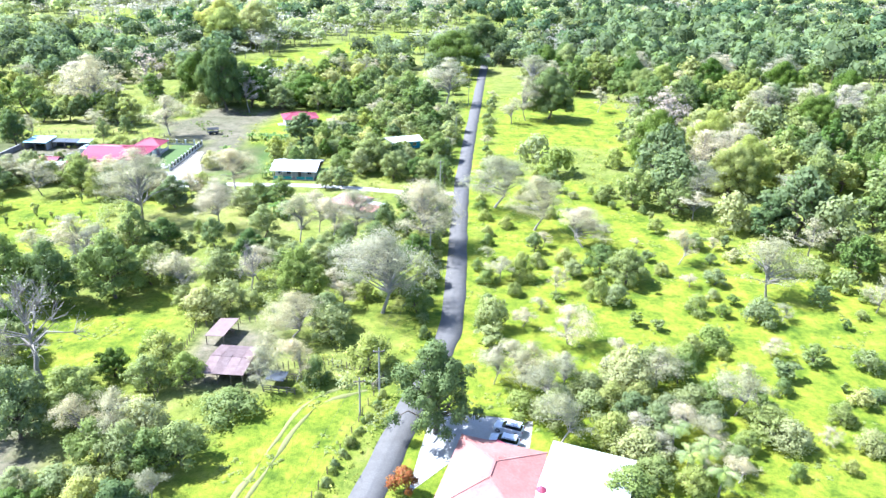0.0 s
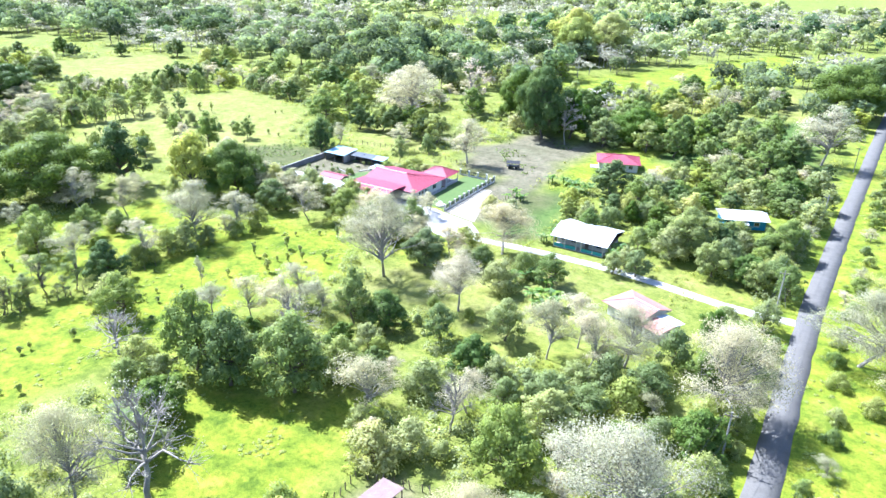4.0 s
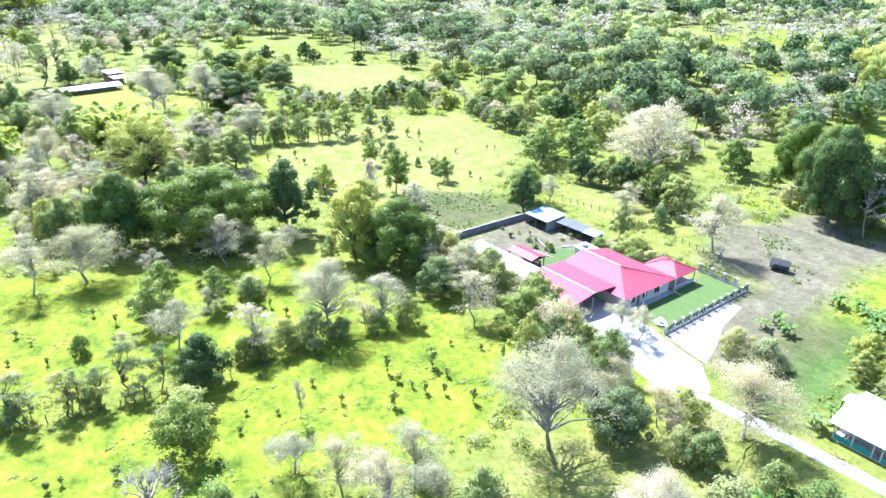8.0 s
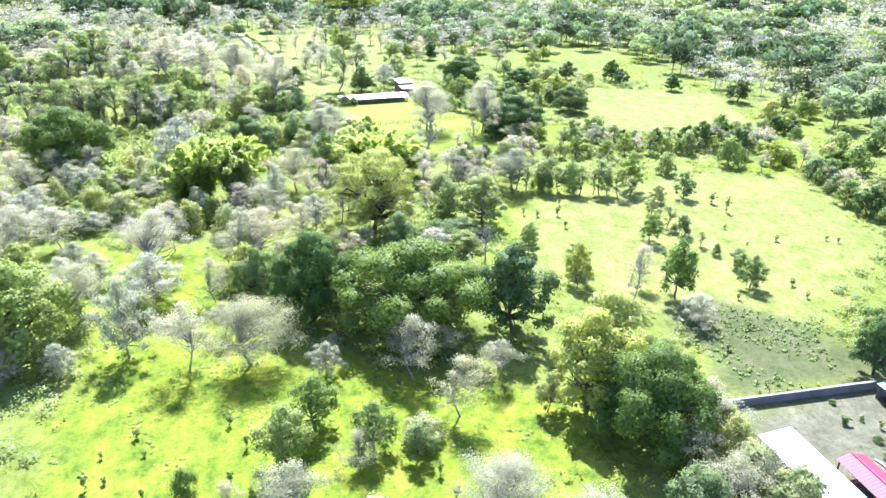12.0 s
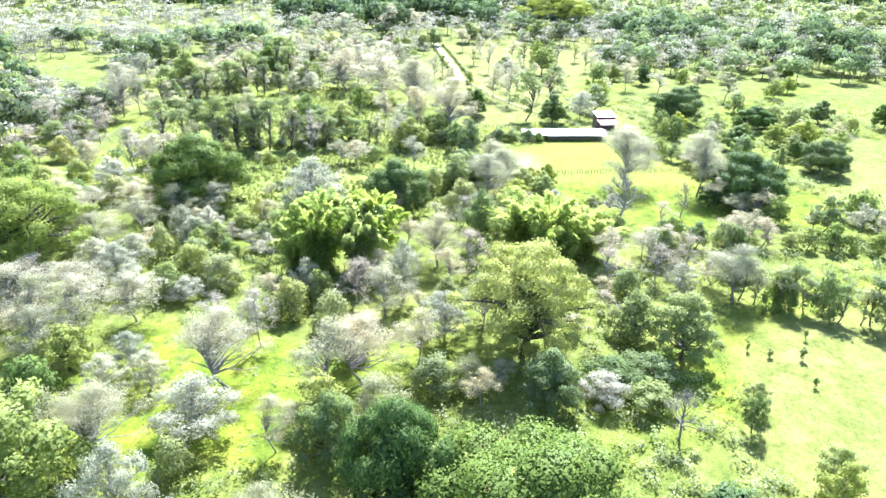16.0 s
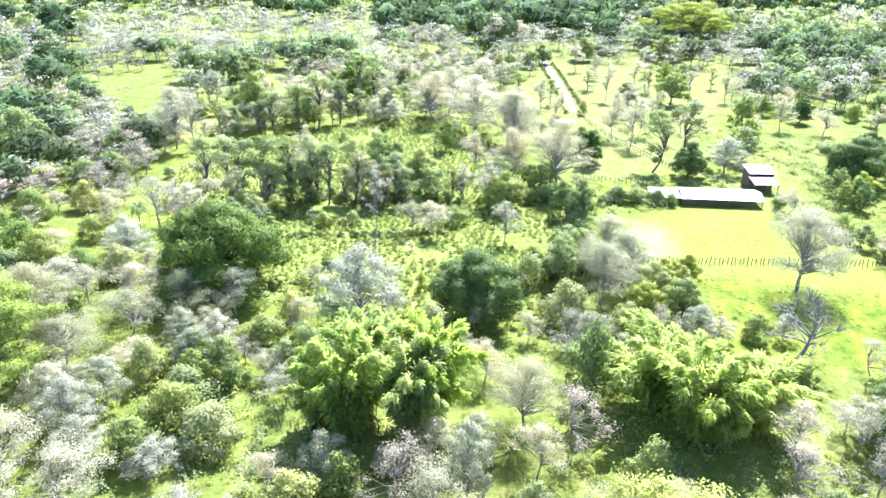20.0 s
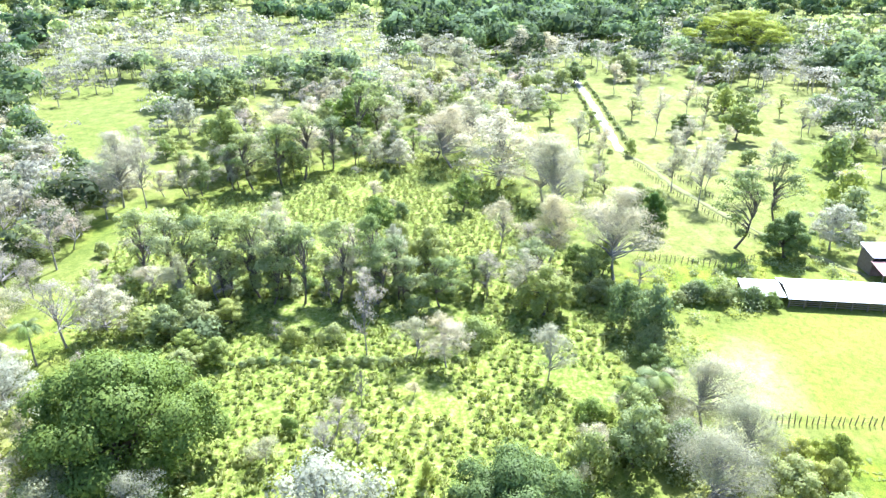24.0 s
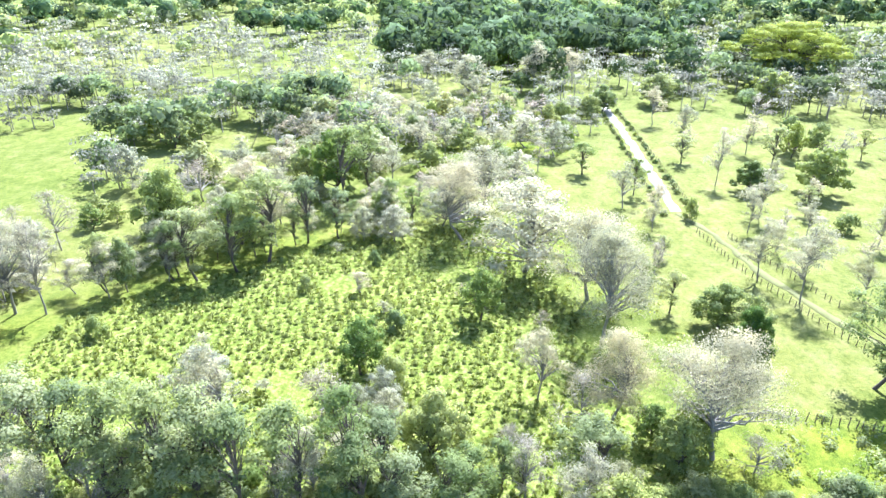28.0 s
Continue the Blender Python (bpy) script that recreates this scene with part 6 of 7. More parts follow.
plant("palm_tree", [(34.8, 71.8, 5.5, 4.4), (34.6, 77.2, 4.8, 4.6), (31.5, 81.7, 4.4, 4.9), (31.2, 74.8, 5.6, 4.5), (-77.2, 97.0, 8.7, 6.5), (-191.5, 74.4, 7.9, 8.8), (-263.7, 94.9, 10.4, 5.3), (-270.5, 96.4, 11.2, 5.6), (-302.9, 36.8, 9.5, 5.1), (-312.9, 131.4, 9.0, 5.0), (-315.1, 134.7, 12.9, 7.6)])
plant("banana_plant", [(-43.7, 169.0, 3.9, 3.0), (-45.0, 165.5, 3.4, 3.0), (-47.5, 168.4, 4.3, 3.0), (-62.5, 237.9, 3.7, 3.0), (-64.6, 234.7, 3.3, 3.0), (-66.3, 238.1, 4.1, 3.0), (-75.5, 221.2, 2.7, 3.0), (-78.5, 223.6, 3.0, 3.0), (-79.1, 219.9, 2.4, 3.0)])
plant("sapling", [(63.3, 97.0, 1.6, 1.8), (63.3, 155.8, 3.6, 3.4), (49.4, 171.3, 3.6, 2.2), (-94.2, 159.7, 2.9, 1.4), (-98.6, 157.4, 2.4, 1.1), (-99.8, 171.0, 4.0, 1.0), (-100.7, 155.1, 2.4, 1.4), (-100.8, 115.6, 2.7, 1.6), (-100.8, 149.0, 3.2, 1.9), (-103.5, 122.0, 1.5, 1.0), (-105.9, 160.4, 4.2, 2.3), (-106.2, 142.9, 2.0, 1.2), (-108.9, 153.3, 3.8, 1.4), (-109.6, 110.4, 2.5, 1.6), (-112.2, 129.8, 1.1, 0.9), (-112.5, 104.4, 1.7, 1.0), (-140.6, 147.3, 2.3, 1.0), (-140.9, 166.5, 1.8, 1.1), (-143.8, 108.8, 1.6, 1.0), (-146.7, 101.4, 3.1, 1.4), (-151.1, 121.6, 2.5, 1.1), (-156.4, 119.0, 1.9, 1.1)])
plant("sapling", [(-218.6, 196.1, 2.1, 1.2), (-221.4, 242.7, 5.1, 1.9), (-226.6, 197.0, 2.7, 1.5), (-228.0, 242.5, 3.7, 2.5), (-228.5, 188.4, 2.2, 1.1), (-233.4, 200.1, 2.3, 1.0)])
plant("red_shrub", [(-6.0, 70.3, 5.1, 4.0)])
plant("bushy_tree", [(48.1, 82.6, 5.1, 6.5), (28.1, 95.5, 8.3, 9.4), (26.1, 78.1, 5.5, 8.1), (22.7, 81.1, 5.9, 6.5), (13.3, 134.6, 6.6, 6.2), (-42.6, 71.6, 8.1, 7.3), (-47.0, 226.3, 7.3, 7.5), (-47.0, 113.6, 6.6, 8.5), (-55.5, 168.8, 8.0, 7.7), (-71.9, 207.7, 5.6, 7.1), (-75.8, 146.0, 6.1, 7.8), (-77.4, 206.3, 5.8, 5.9), (-115.1, 121.9, 6.5, 8.5), (-147.4, 146.4, 4.7, 6.2), (-151.3, 127.2, 5.3, 4.6), (-231.5, 227.7, 5.6, 5.6), (-237.1, 80.7, 7.0, 8.3), (-237.4, 110.1, 7.5, 7.3), (-241.4, 89.4, 7.9, 8.5), (-249.5, 80.8, 6.8, 9.3), (-269.0, 84.3, 5.5, 8.7), (-278.9, 172.9, 4.5, 6.0)])
plant("bushy_tree", [(-286.5, 146.1, 6.9, 7.8)])
plant("spreading_tree", [(83.0, 164.0, 19.2, 17.8), (57.7, 185.6, 16.7, 16.3), (47.8, 183.7, 10.6, 10.8), (35.5, 134.4, 8.2, 10.3), (-7.7, 200.4, 7.9, 12.3), (-7.9, 221.9, 9.7, 10.4), (-28.1, 210.1, 12.2, 13.6), (-29.3, 141.1, 6.0, 13.0), (-29.8, 119.8, 12.7, 10.2), (-37.0, 192.5, 6.2, 10.5), (-38.0, 137.4, 6.3, 10.9), (-45.1, 237.2, 7.7, 11.2), (-45.7, 92.6, 6.9, 12.5), (-51.6, 212.2, 7.1, 10.2), (-55.6, 81.9, 9.3, 11.4), (-60.6, 77.5, 11.9, 10.1), (-66.9, 119.8, 14.2, 12.8), (-75.0, 170.9, 8.8, 10.4), (-76.2, 289.0, 10.7, 12.6), (-76.5, 115.6, 13.9, 11.3), (-84.3, 115.7, 14.8, 11.1), (-85.2, 180.6, 10.7, 9.7)])
plant("spreading_tree", [(-88.9, 109.0, 5.8, 10.7), (-105.1, 181.3, 9.1, 10.7), (-125.5, 177.3, 8.5, 10.0), (-176.7, 264.4, 14.4, 25.9), (-182.5, 83.8, 17.5, 20.2), (-193.7, 122.5, 11.7, 9.5), (-208.1, 152.6, 11.1, 10.2), (-214.7, 166.9, 5.1, 16.9), (-256.9, 80.1, 7.0, 10.1), (-264.8, 181.9, 8.4, 11.0), (-318.3, 54.6, 6.8, 11.6), (-333.2, -20.8, 19.6, 20.0), (-340.7, 115.6, 10.6, 11.0), (-347.9, 91.6, 12.7, 10.6), (-359.1, 122.7, 7.9, 12.2), (-366.5, 204.2, 7.3, 10.0), (-395.8, 132.0, 9.3, 10.6), (-400.1, 16.9, 19.1, 15.2), (-406.2, 30.5, 12.7, 11.8), (-408.4, -7.9, 6.4, 11.8), (-442.2, 37.6, 18.2, 15.4), (-473.0, -27.2, 12.1, 19.3)])
plant("spreading_tree", [(-474.7, -44.4, 10.6, 17.5), (-512.6, 166.2, 13.5, 18.6), (-523.2, 67.7, 8.5, 14.1), (-553.9, 103.3, 10.3, 12.6), (-569.4, 123.7, 12.8, 15.7)])
plant("great_blossom_tree", [(86.3, 124.8, 7.1, 11.6), (63.6, 130.3, 12.9, 13.4), (29.3, 153.6, 9.7, 12.3), (25.4, 283.7, 16.9, 10.6), (18.7, 163.4, 13.7, 13.0), (14.2, 93.6, 6.9, 11.4), (9.3, 179.1, 13.9, 16.8), (-7.7, 312.7, 19.5, 18.9), (-8.1, 150.1, 16.1, 16.0), (-14.2, 117.9, 16.8, 17.8), (-25.2, 155.8, 11.0, 11.8), (-28.5, 93.8, 8.4, 11.5), (-29.1, 107.8, 8.4, 10.8), (-33.9, 153.1, 11.0, 15.5), (-48.3, 77.3, 8.0, 10.9), (-58.6, 157.0, 12.7, 10.5), (-63.7, 186.1, 11.8, 14.0), (-72.6, 86.6, 14.9, 10.9), (-79.6, 161.6, 17.9, 15.8), (-83.3, 139.4, 8.7, 14.1), (-104.8, 243.0, 13.8, 15.0), (-125.8, 152.1, 14.1, 12.8)])
plant("great_blossom_tree", [(-143.8, 268.1, 23.1, 20.8), (-155.4, 281.0, 18.7, 23.7), (-164.7, 303.6, 15.3, 21.6), (-170.9, 150.6, 4.7, 12.4), (-171.9, 121.6, 11.8, 15.2), (-192.9, 90.9, 10.9, 12.7), (-208.9, 102.4, 14.3, 13.0), (-212.4, 123.4, 12.3, 12.1), (-215.9, 70.6, 12.1, 16.0), (-224.5, 62.7, 9.9, 20.9), (-246.1, 191.1, 12.0, 11.8), (-253.1, 57.0, 9.8, 12.1), (-255.7, 131.7, 11.7, 12.1), (-260.0, 46.8, 14.5, 10.8), (-263.6, 178.3, 8.0, 11.0), (-266.7, 120.6, 6.7, 11.9), (-269.7, 62.0, 10.7, 21.3), (-276.7, 203.7, 8.0, 11.7), (-296.5, 141.3, 12.5, 12.4), (-305.2, 144.9, 11.5, 11.3), (-307.2, 198.9, 18.2, 13.8), (-312.4, 179.7, 17.3, 18.0)])
plant("great_blossom_tree", [(-315.1, 142.0, 11.3, 11.4), (-321.8, 99.7, 7.2, 12.0), (-359.3, 127.8, 19.3, 17.5), (-363.2, 113.9, 15.3, 11.2), (-367.3, 5.2, 19.0, 13.3), (-385.7, 111.7, 22.0, 16.0), (-400.3, 108.1, 17.9, 18.9), (-420.9, 78.4, 18.4, 17.5), (-438.9, 78.9, 17.2, 18.1), (-480.2, 54.1, 12.2, 18.3), (-585.3, 72.5, 20.2, 14.2), (-596.1, 20.6, 12.7, 15.2), (-600.8, 84.6, 16.0, 14.8)])
plant("mango_tree", [(-106, 297, 23, 16), (-90, 293, 19, 14), (-115, 304, 21, 17), (-82, 296, 13, 13)])
plant("roadside_tree", [(-2.5, 82.4, 15.9, 12.7)])
# ---------------------------------------------------------------- tree rows and thickets
grown = random.Random(21)


def row(line, step, kinds, height, width, wobble=1.0, group="overgrown tree rows"):
    """A loose row of plants along a line."""
    for (ax, ay), (bx, by) in zip(line, line[1:]):
        n = max(1, round(math.hypot(bx - ax, by - ay) / step))
        for i in range(n):
            s = (i + grown.uniform(0, 0.9)) / n
            k = grown.uniform(0.7, 1.3)
            stand(grown.choice(kinds), ax + (bx - ax) * s + grown.uniform(-wobble, wobble), ay + (by - ay) * s + grown.uniform(-wobble, wobble), height * k, width * k * grown.uniform(0.85, 1.15), group)


row([(-11.0, 91), (-17.0, 68)], 1.6, ["shrub"], 1.5, 1.7, 0.3, "roadside hedge")
row([(-6.5, 108), (-5.0, 135), (-4.6, 180)], 4.0, ["shrub", "shrub", "broadleaf_tree"], 2.8, 3.0, 0.8, "roadside hedge")
row([(6.0, 115), (5.6, 150), (6.5, 200), (9.5, 260), (13, 330)], 7, ["shrub", "blossom_tree", "shrub"], 3.0, 4.0, 1.5, "roadside hedge")
row([(-131, 97), (-124, 121)], 3.2, ["shrub", "blossom_tree", "fence_tree"], 5.0, 3.6)
row([(-127, 133), (-123, 150), (-120, 166)], 4.5, ["blossom_tree", "bushy_tree", "shrub"], 5.5, 5.0)
row([(-143, 187), (-125, 188), (-108, 187), (-92, 183)], 2.4, ["bushy_tree", "broadleaf_tree", "bushy_tree", "bushy_tree", "blossom_tree"], 7.6, 7.0)
row([(-104, 182), (-92, 179.5), (-80, 177.5), (-70, 176.5), (-62, 176)], 2.6, ["bushy_tree", "broadleaf_tree", "bushy_tree", "blossom_tree"], 6.4, 6.4, 1.6)
row([(-120, 222.6), (-113, 223.4), (-106.5, 227)], 2.2, ["bushy_tree", "broadleaf_tree"], 3.0, 3.4, 0.5, "hedge behind the house")
row([(-249, 189), (-236, 222)], 2.6, ["fence_tree", "fence_tree", "broadleaf_tree", "shrub"], 8, 5)
row([(-302, 196), (-284, 222), (-281, 249), (-276, 285)], 5, ["broadleaf_tree", "blossom_tree", "fence_tree", "mango_tree"], 8, 7)
row([(-276, 285), (-248, 288), (-217, 278)], 5, ["broadleaf_tree", "blossom_tree", "shrub"], 7, 7)
row([(-272, 183), (-274, 235), (-272, 293)], 5, ["broadleaf_tree", "blossom_tree", "shrub"], 6.5, 6)
row([(-226, 221), (-205, 223), (-186, 226)], 4.5, ["shrub", "broadleaf_tree", "fence_tree"], 5, 4)
row([(-160, 256), (-140, 262), (-122, 256)], 5, ["broadleaf_tree", "mango_tree", "lime_tree"], 9, 9)
row([(-311, 67), (-323, 107)], 1.8, ["shrub"], 1.3, 2.2, 0.5, "low hedge in the paddock")
row([(-328, 48), (-333, 62), (-338, 80), (-343, 98), (-347, 116)], 3.0, ["fence_tree", "fence_tree", "blossom_tree", "fence_tree", "dry_tree", "fence_tree", "fence_tree"], 10.0, 6.6, 3.2)
row([(-329, 46), (-336, 62), (-341, 80), (-345, 100)], 2.8, ["shrub", "bushy_tree", "shrub"], 3.0, 4.4, 2.2)
row([(-346, 113), (-352, 135), (-355.5, 146), (-356, 160)], 2.6, ["shrub", "bushy_tree", "shrub"], 3.8, 5.0, 0.8, "hedge before the barn")
row([(-375, 16), (-398, 32), (-418, 52), (-428, 66)], 3.4, ["fence_tree", "broadleaf_tree", "fence_tree", "blossom_tree"], 11, 6.5, 2.0)
row([(-404, 118), (-424, 122)], 2.6, ["fence_tree", "dry_tree"], 6, 3.5, 0.8)
row([(-282, 118), (-300, 126), (-316, 134)], 3.6, ["blossom_tree", "shrub", "broadleaf_tree"], 6, 5, 1.6)
row([(-346, 132), (-331, 134.5), (-317, 137), (-303, 138.5)], 2.8, ["bushy_tree", "broadleaf_tree", "blossom_tree", "bushy_tree"], 6.0, 5.2, 1.1)
row([(-262, 92), (-268, 112)], 3.4, ["blossom_tree", "bushy_tree", "shrub"], 5, 5, 1.6)
row([(-360, 182), (-330, 205), (-300, 210), (-276, 200)], 4.6, ["blossom_tree", "shrub", "broadleaf_tree"], 5.5, 6, 2)
row([(-100, 300), (-60, 300), (-20, 292)], 5, ["mango_tree", "broadleaf_tree", "shrub"], 7, 8, 3)
row([(-140, 300), (-110, 330), (-70, 350), (-30, 400)], 7, ["mango_tree", "broadleaf_tree", "blossom_tree"], 10, 9, 4)
row([(-8, 205), (-6, 232)], 4, ["shrub", "broadleaf_tree"], 4, 5, 1.5, "roadside hedge")
row([(-52, 222), (-40, 226), (-30, 218)], 4.5, ["broadleaf_tree", "mango_tree", "shrub"], 5.5, 6, 3)
row([(-52, 240), (-36, 256), (-20, 262)], 5, ["broadleaf_tree", "shrub", "mango_tree"], 5.5, 7, 3)
plant("broadleaf_tree", [(-7.5, 118, 6.5, 6), (-7.2, 131, 7.5, 7), (-7.5, 149, 7, 7), (-7, 183, 6.5, 6), (-6.5, 222, 7, 7), (-4, 243, 8, 8), (-2.5, 262, 7, 7)], "roadside hedge")
plant("banana_plant", [(-58.5, 198, 3.2, 3), (-57.8, 202, 2.8, 3), (-41.5, 198, 3.0, 3), (-41.8, 202.5, 3.4, 3), (-75, 241, 3.2, 3), (-71, 242, 3.0, 3), (-68, 239, 3.4, 3), (-33, 262, 3.2, 3), (-28, 256, 3.0, 3), (-52, 178, 3.4, 3), (-48, 176, 3.0, 3), (-55, 174, 3.6, 3)])
plant("shrub", [(-117, 222, 3.0, 5), (-112, 221.5, 3.2, 5), (-108, 229, 2.6, 4), (-121.5, 222, 3.6, 5), (-128, 212, 2.4, 2.6)])


def scatter(outline, count, kinds, height, width, gap, group="woodland trees", keep_clear=True):
    """Plants spread at random over an outline, clear of open land and of what stands there already."""
    poly = np.array(outline, float)
    lo, hi = poly.min(0), poly.max(0)
    made, tries = 0, 0
    while made < count and tries < count * 30:
        tries += 1
        x, y = grown.uniform(lo[0], hi[0]), grown.uniform(lo[1], hi[1])
        if not inside(outline, [x], [y])[0][0]:
            continue
        if keep_clear and any(inside(o, [x], [y])[0][0] for _, o in OPEN_FIELDS.values()):
            continue
        k = grown.uniform(0.65, 1.35)
        h, w = height * k, width * k * grown.uniform(0.85, 1.15)
        if not clear_of(x, y, w, gap):
            continue
        stand(grown.choice(kinds), x, y, h, w, group)
        made += 1


BUILT = [(-118, -97, 190, 228), (-147, -116, 192, 229), (-59, -41, 195, 212), (-73, -54, 258, 279), (-29, -12, 230, 246), (-37, -18, 165, 181), (-4, 24, 56, 80), (3, 12, 77, 88), (-41, -31, 90, 103), (-45, -37, 101, 113), (-367, -352, 158, 183), (-384, -369, 178, 191), (-106, -72, 186, 203), (-99, -84, 200, 300), (-47, -27, 88, 112)]


def clear_of(x, y, w, gap):
    if any(x0 - w * 0.4 < x < x1 + w * 0.4 and y0 - w * 0.4 < y < y1 + w * 0.4 for x0, x1, y0, y1 in BUILT):
        return False
    for line, half in ((ROAD, 4.5), ([(-2, 189.5), (-30, 191), (-76, 190)], 4), ([(-570, 103), (-530, 111), (-492, 119), (-451, 127), (-404, 153), (-374, 180)], 4.5)):
        for (ax, ay), (bx, by) in zip(line, line[1:]):
            s = min(1, max(0, ((x - ax) * (bx - ax) + (y - ay) * (by - ay)) / ((bx - ax) ** 2 + (by - ay) ** 2)))
            if math.hypot(x - ax - s * (bx - ax), y - ay - s * (by - ay)) < half + w * 0.25:
                return False
    return all((x - sx) ** 2 + (y - sy) ** 2 > (gap * (w + sw) / 2) ** 2 for sx, sy, sw in standing)


for i in range(16):
    stand(grown.choice(["shrub", "sapling"]), grown.uniform(-144, -128), grown.uniform(204, 226), grown.uniform(0.7, 1.7), grown.uniform(0.9, 2.0), "weeds in the yard")
MIXED = ["bushy_tree", "broadleaf_tree", "blossom_tree", "mango_tree", "lime_tree", "shrub"]
PALE = ["blossom_tree", "blossom_tree", "silvery_tree", "bushy_tree", "dry_tree", "shrub"]
# forest beside the sloping pasture
scatter([(50, 203), (58, 174), (73, 164), (90, 136), (140, 120), (190, 260), (170, 380), (60, 400), (16, 350), (48, 340), (78, 327), (70, 262), (56, 240)], 185, ["spreading_tree", "spreading_tree", "bushy_tree", "mango_tree", "lime_tree", "great_blossom_tree", "mango_tree"], 14.5, 13.5, 0.43)
# scrub between the road and the pastures
scatter([(-98, 60), (-20, 60), (-5, 100), (-5, 185), (-70, 186), (-90, 150), (-78, 100)], 60, MIXED, 6, 6.5, 0.58)
scatter([(-52, 215), (-3, 205), (0, 300), (-60, 292), (-50, 262)], 40, MIXED, 5.5, 7, 0.6)
scatter([(-45, 205), (-4, 196), (-2, 300), (-24, 300), (-50, 250)], 48, ["mango_tree", "broadleaf_tree", "bushy_tree", "spreading_tree"], 6.5, 7, 0.45)
scatter([(-110, 292), (-55, 290), (-15, 286), (0, 340), (-70, 345)], 40, ["mango_tree", "spreading_tree", "broadleaf_tree"], 9, 9, 0.45, keep_clear=False)
# thicket beside the roadside house
scatter([(8, 88), (12, 102), (28, 106), (42, 94), (42, 76), (27, 70)], 32, ["bushy_tree", "broadleaf_tree", "blossom_tree", "bushy_tree"], 4.4, 5.2, 0.45, keep_clear=False)
scatter([(-160, 275), (-60, 300), (0, 310), (5, 380), (-60, 430), (-200, 400), (-220, 300)], 90, MIXED, 9, 10, 0.6)
# scattered trees south of the pastures
scatter([(-200, 55), (-100, 58), (-30, 50), (60, 40), (90, -90), (-60, -150), (-240, -60)], 85, MIXED, 7, 7.5, 0.8)
# woodland west of the pastures
scatter([(-285, 60), (-190, 55), (-180, 95), (-200, 140), (-240, 180), (-300, 195), (-315, 140), (-283, 120)], 70, PALE, 7.5, 7.5, 0.62)
scatter([(-420, -110), (-330, -40), (-230, 30), (-190, 60), (-285, 62), (-332, 20), (-375, 10)], 110, PALE, 8, 9, 0.6)
scatter([(-300, 200), (-200, 285), (-220, 330), (-330, 340), (-400, 280), (-390, 200)], 70, MIXED, 8, 8, 0.75)
scatter([(-440, 85), (-372, 12), (-440, -20), (-520, 0), (-560, 60), (-545, 100)], 120, PALE, 9, 9.5, 0.6)
scatter([(-378, 160), (-540, 200), (-560, 300), (-420, 280)], 45, MIXED, 9, 9, 0.9)
scatter([(-560, 112), (-440, 100), (-372, 134), (-378, 158), (-515, 196)], 26, ["blossom_tree", "fence_tree", "blossom_tree", "dry_tree"], 11, 7.5, 1.1, keep_clear=False)
row([(-556, 108.5), (-530, 114.5), (-492, 122.5), (-453, 130.5)], 3.5, ["shrub", "sapling", "shrub"], 1.3, 2.0, 0.4, "bushes along the track")
row([(-556, 101.5), (-530, 107.5), (-492, 115.5), (-449, 123.5)], 3.5, ["shrub", "sapling", "shrub"], 1.3, 2.0, 0.4, "bushes along the track")
scatter(OPEN_FIELDS["sloping pasture"][1], 105, ["bushy_tree", "shrub", "blossom_tree", "sapling", "bushy_tree", "broadleaf_tree"], 3.2, 4.0, 0.8, "shrubs in the grass", keep_clear=False)
scatter(OPEN_FIELDS["paddock"][1], 22, ["shrub", "shrub", "dry_tree", "blossom_tree"], 3.6, 4.0, 0.9, "shrubs in the grass", keep_clear=False)
for field in ("first pasture", "second pasture", "dry pasture"):
    scatter(OPEN_FIELDS[field][1], 12, ["sapling"], 1.4, 1.1, 1.5, "pasture saplings", keep_clear=False)


# ---------------------------------------------------------------- what nobody could count
def spread(rng, count, x0, x1, y0, y1):
    return rng.uniform(x0, x1, count), rng.uniform(y0, y1, count)


def open_mask(x, y, margin=0.0, kinds=("lush", "dry", "dirt", "weed", "worn", "pale", "rough", "mown")):
    out = np.zeros(len(x), bool)
    for kind, outline in OPEN_FIELDS.values():
        if kind in kinds:
            hit, far = inside(outline, x, y)
            out |= hit & (far > margin)
    return out


def built_mask(x, y, grow=0.5):
    out = np.zeros(len(x), bool)
    for x0, x1, y0, y1 in BUILT:
        out |= (x > x0 - grow) & (x < x1 + grow) & (y > y0 - grow) & (y < y1 + grow)
    for line, half in ((ROAD, 2.6), ([(-2, 189.5), (-30, 191), (-76, 190)], 2.2), ([(-570, 103), (-530, 111), (-492, 119), (-451, 127), (-440, 135), (-404, 153), (-374, 180)], 2.8)):
        for (ax, ay), (bx, by) in zip(line, line[1:]):
            s = np.clip(((x - ax) * (bx - ax) + (y - ay) * (by - ay)) / ((bx - ax) ** 2 + (by - ay) ** 2), 0, 1)
            out |= np.hypot(x - ax - s * (bx - ax), y - ay - s * (by - ay)) < half
    return out


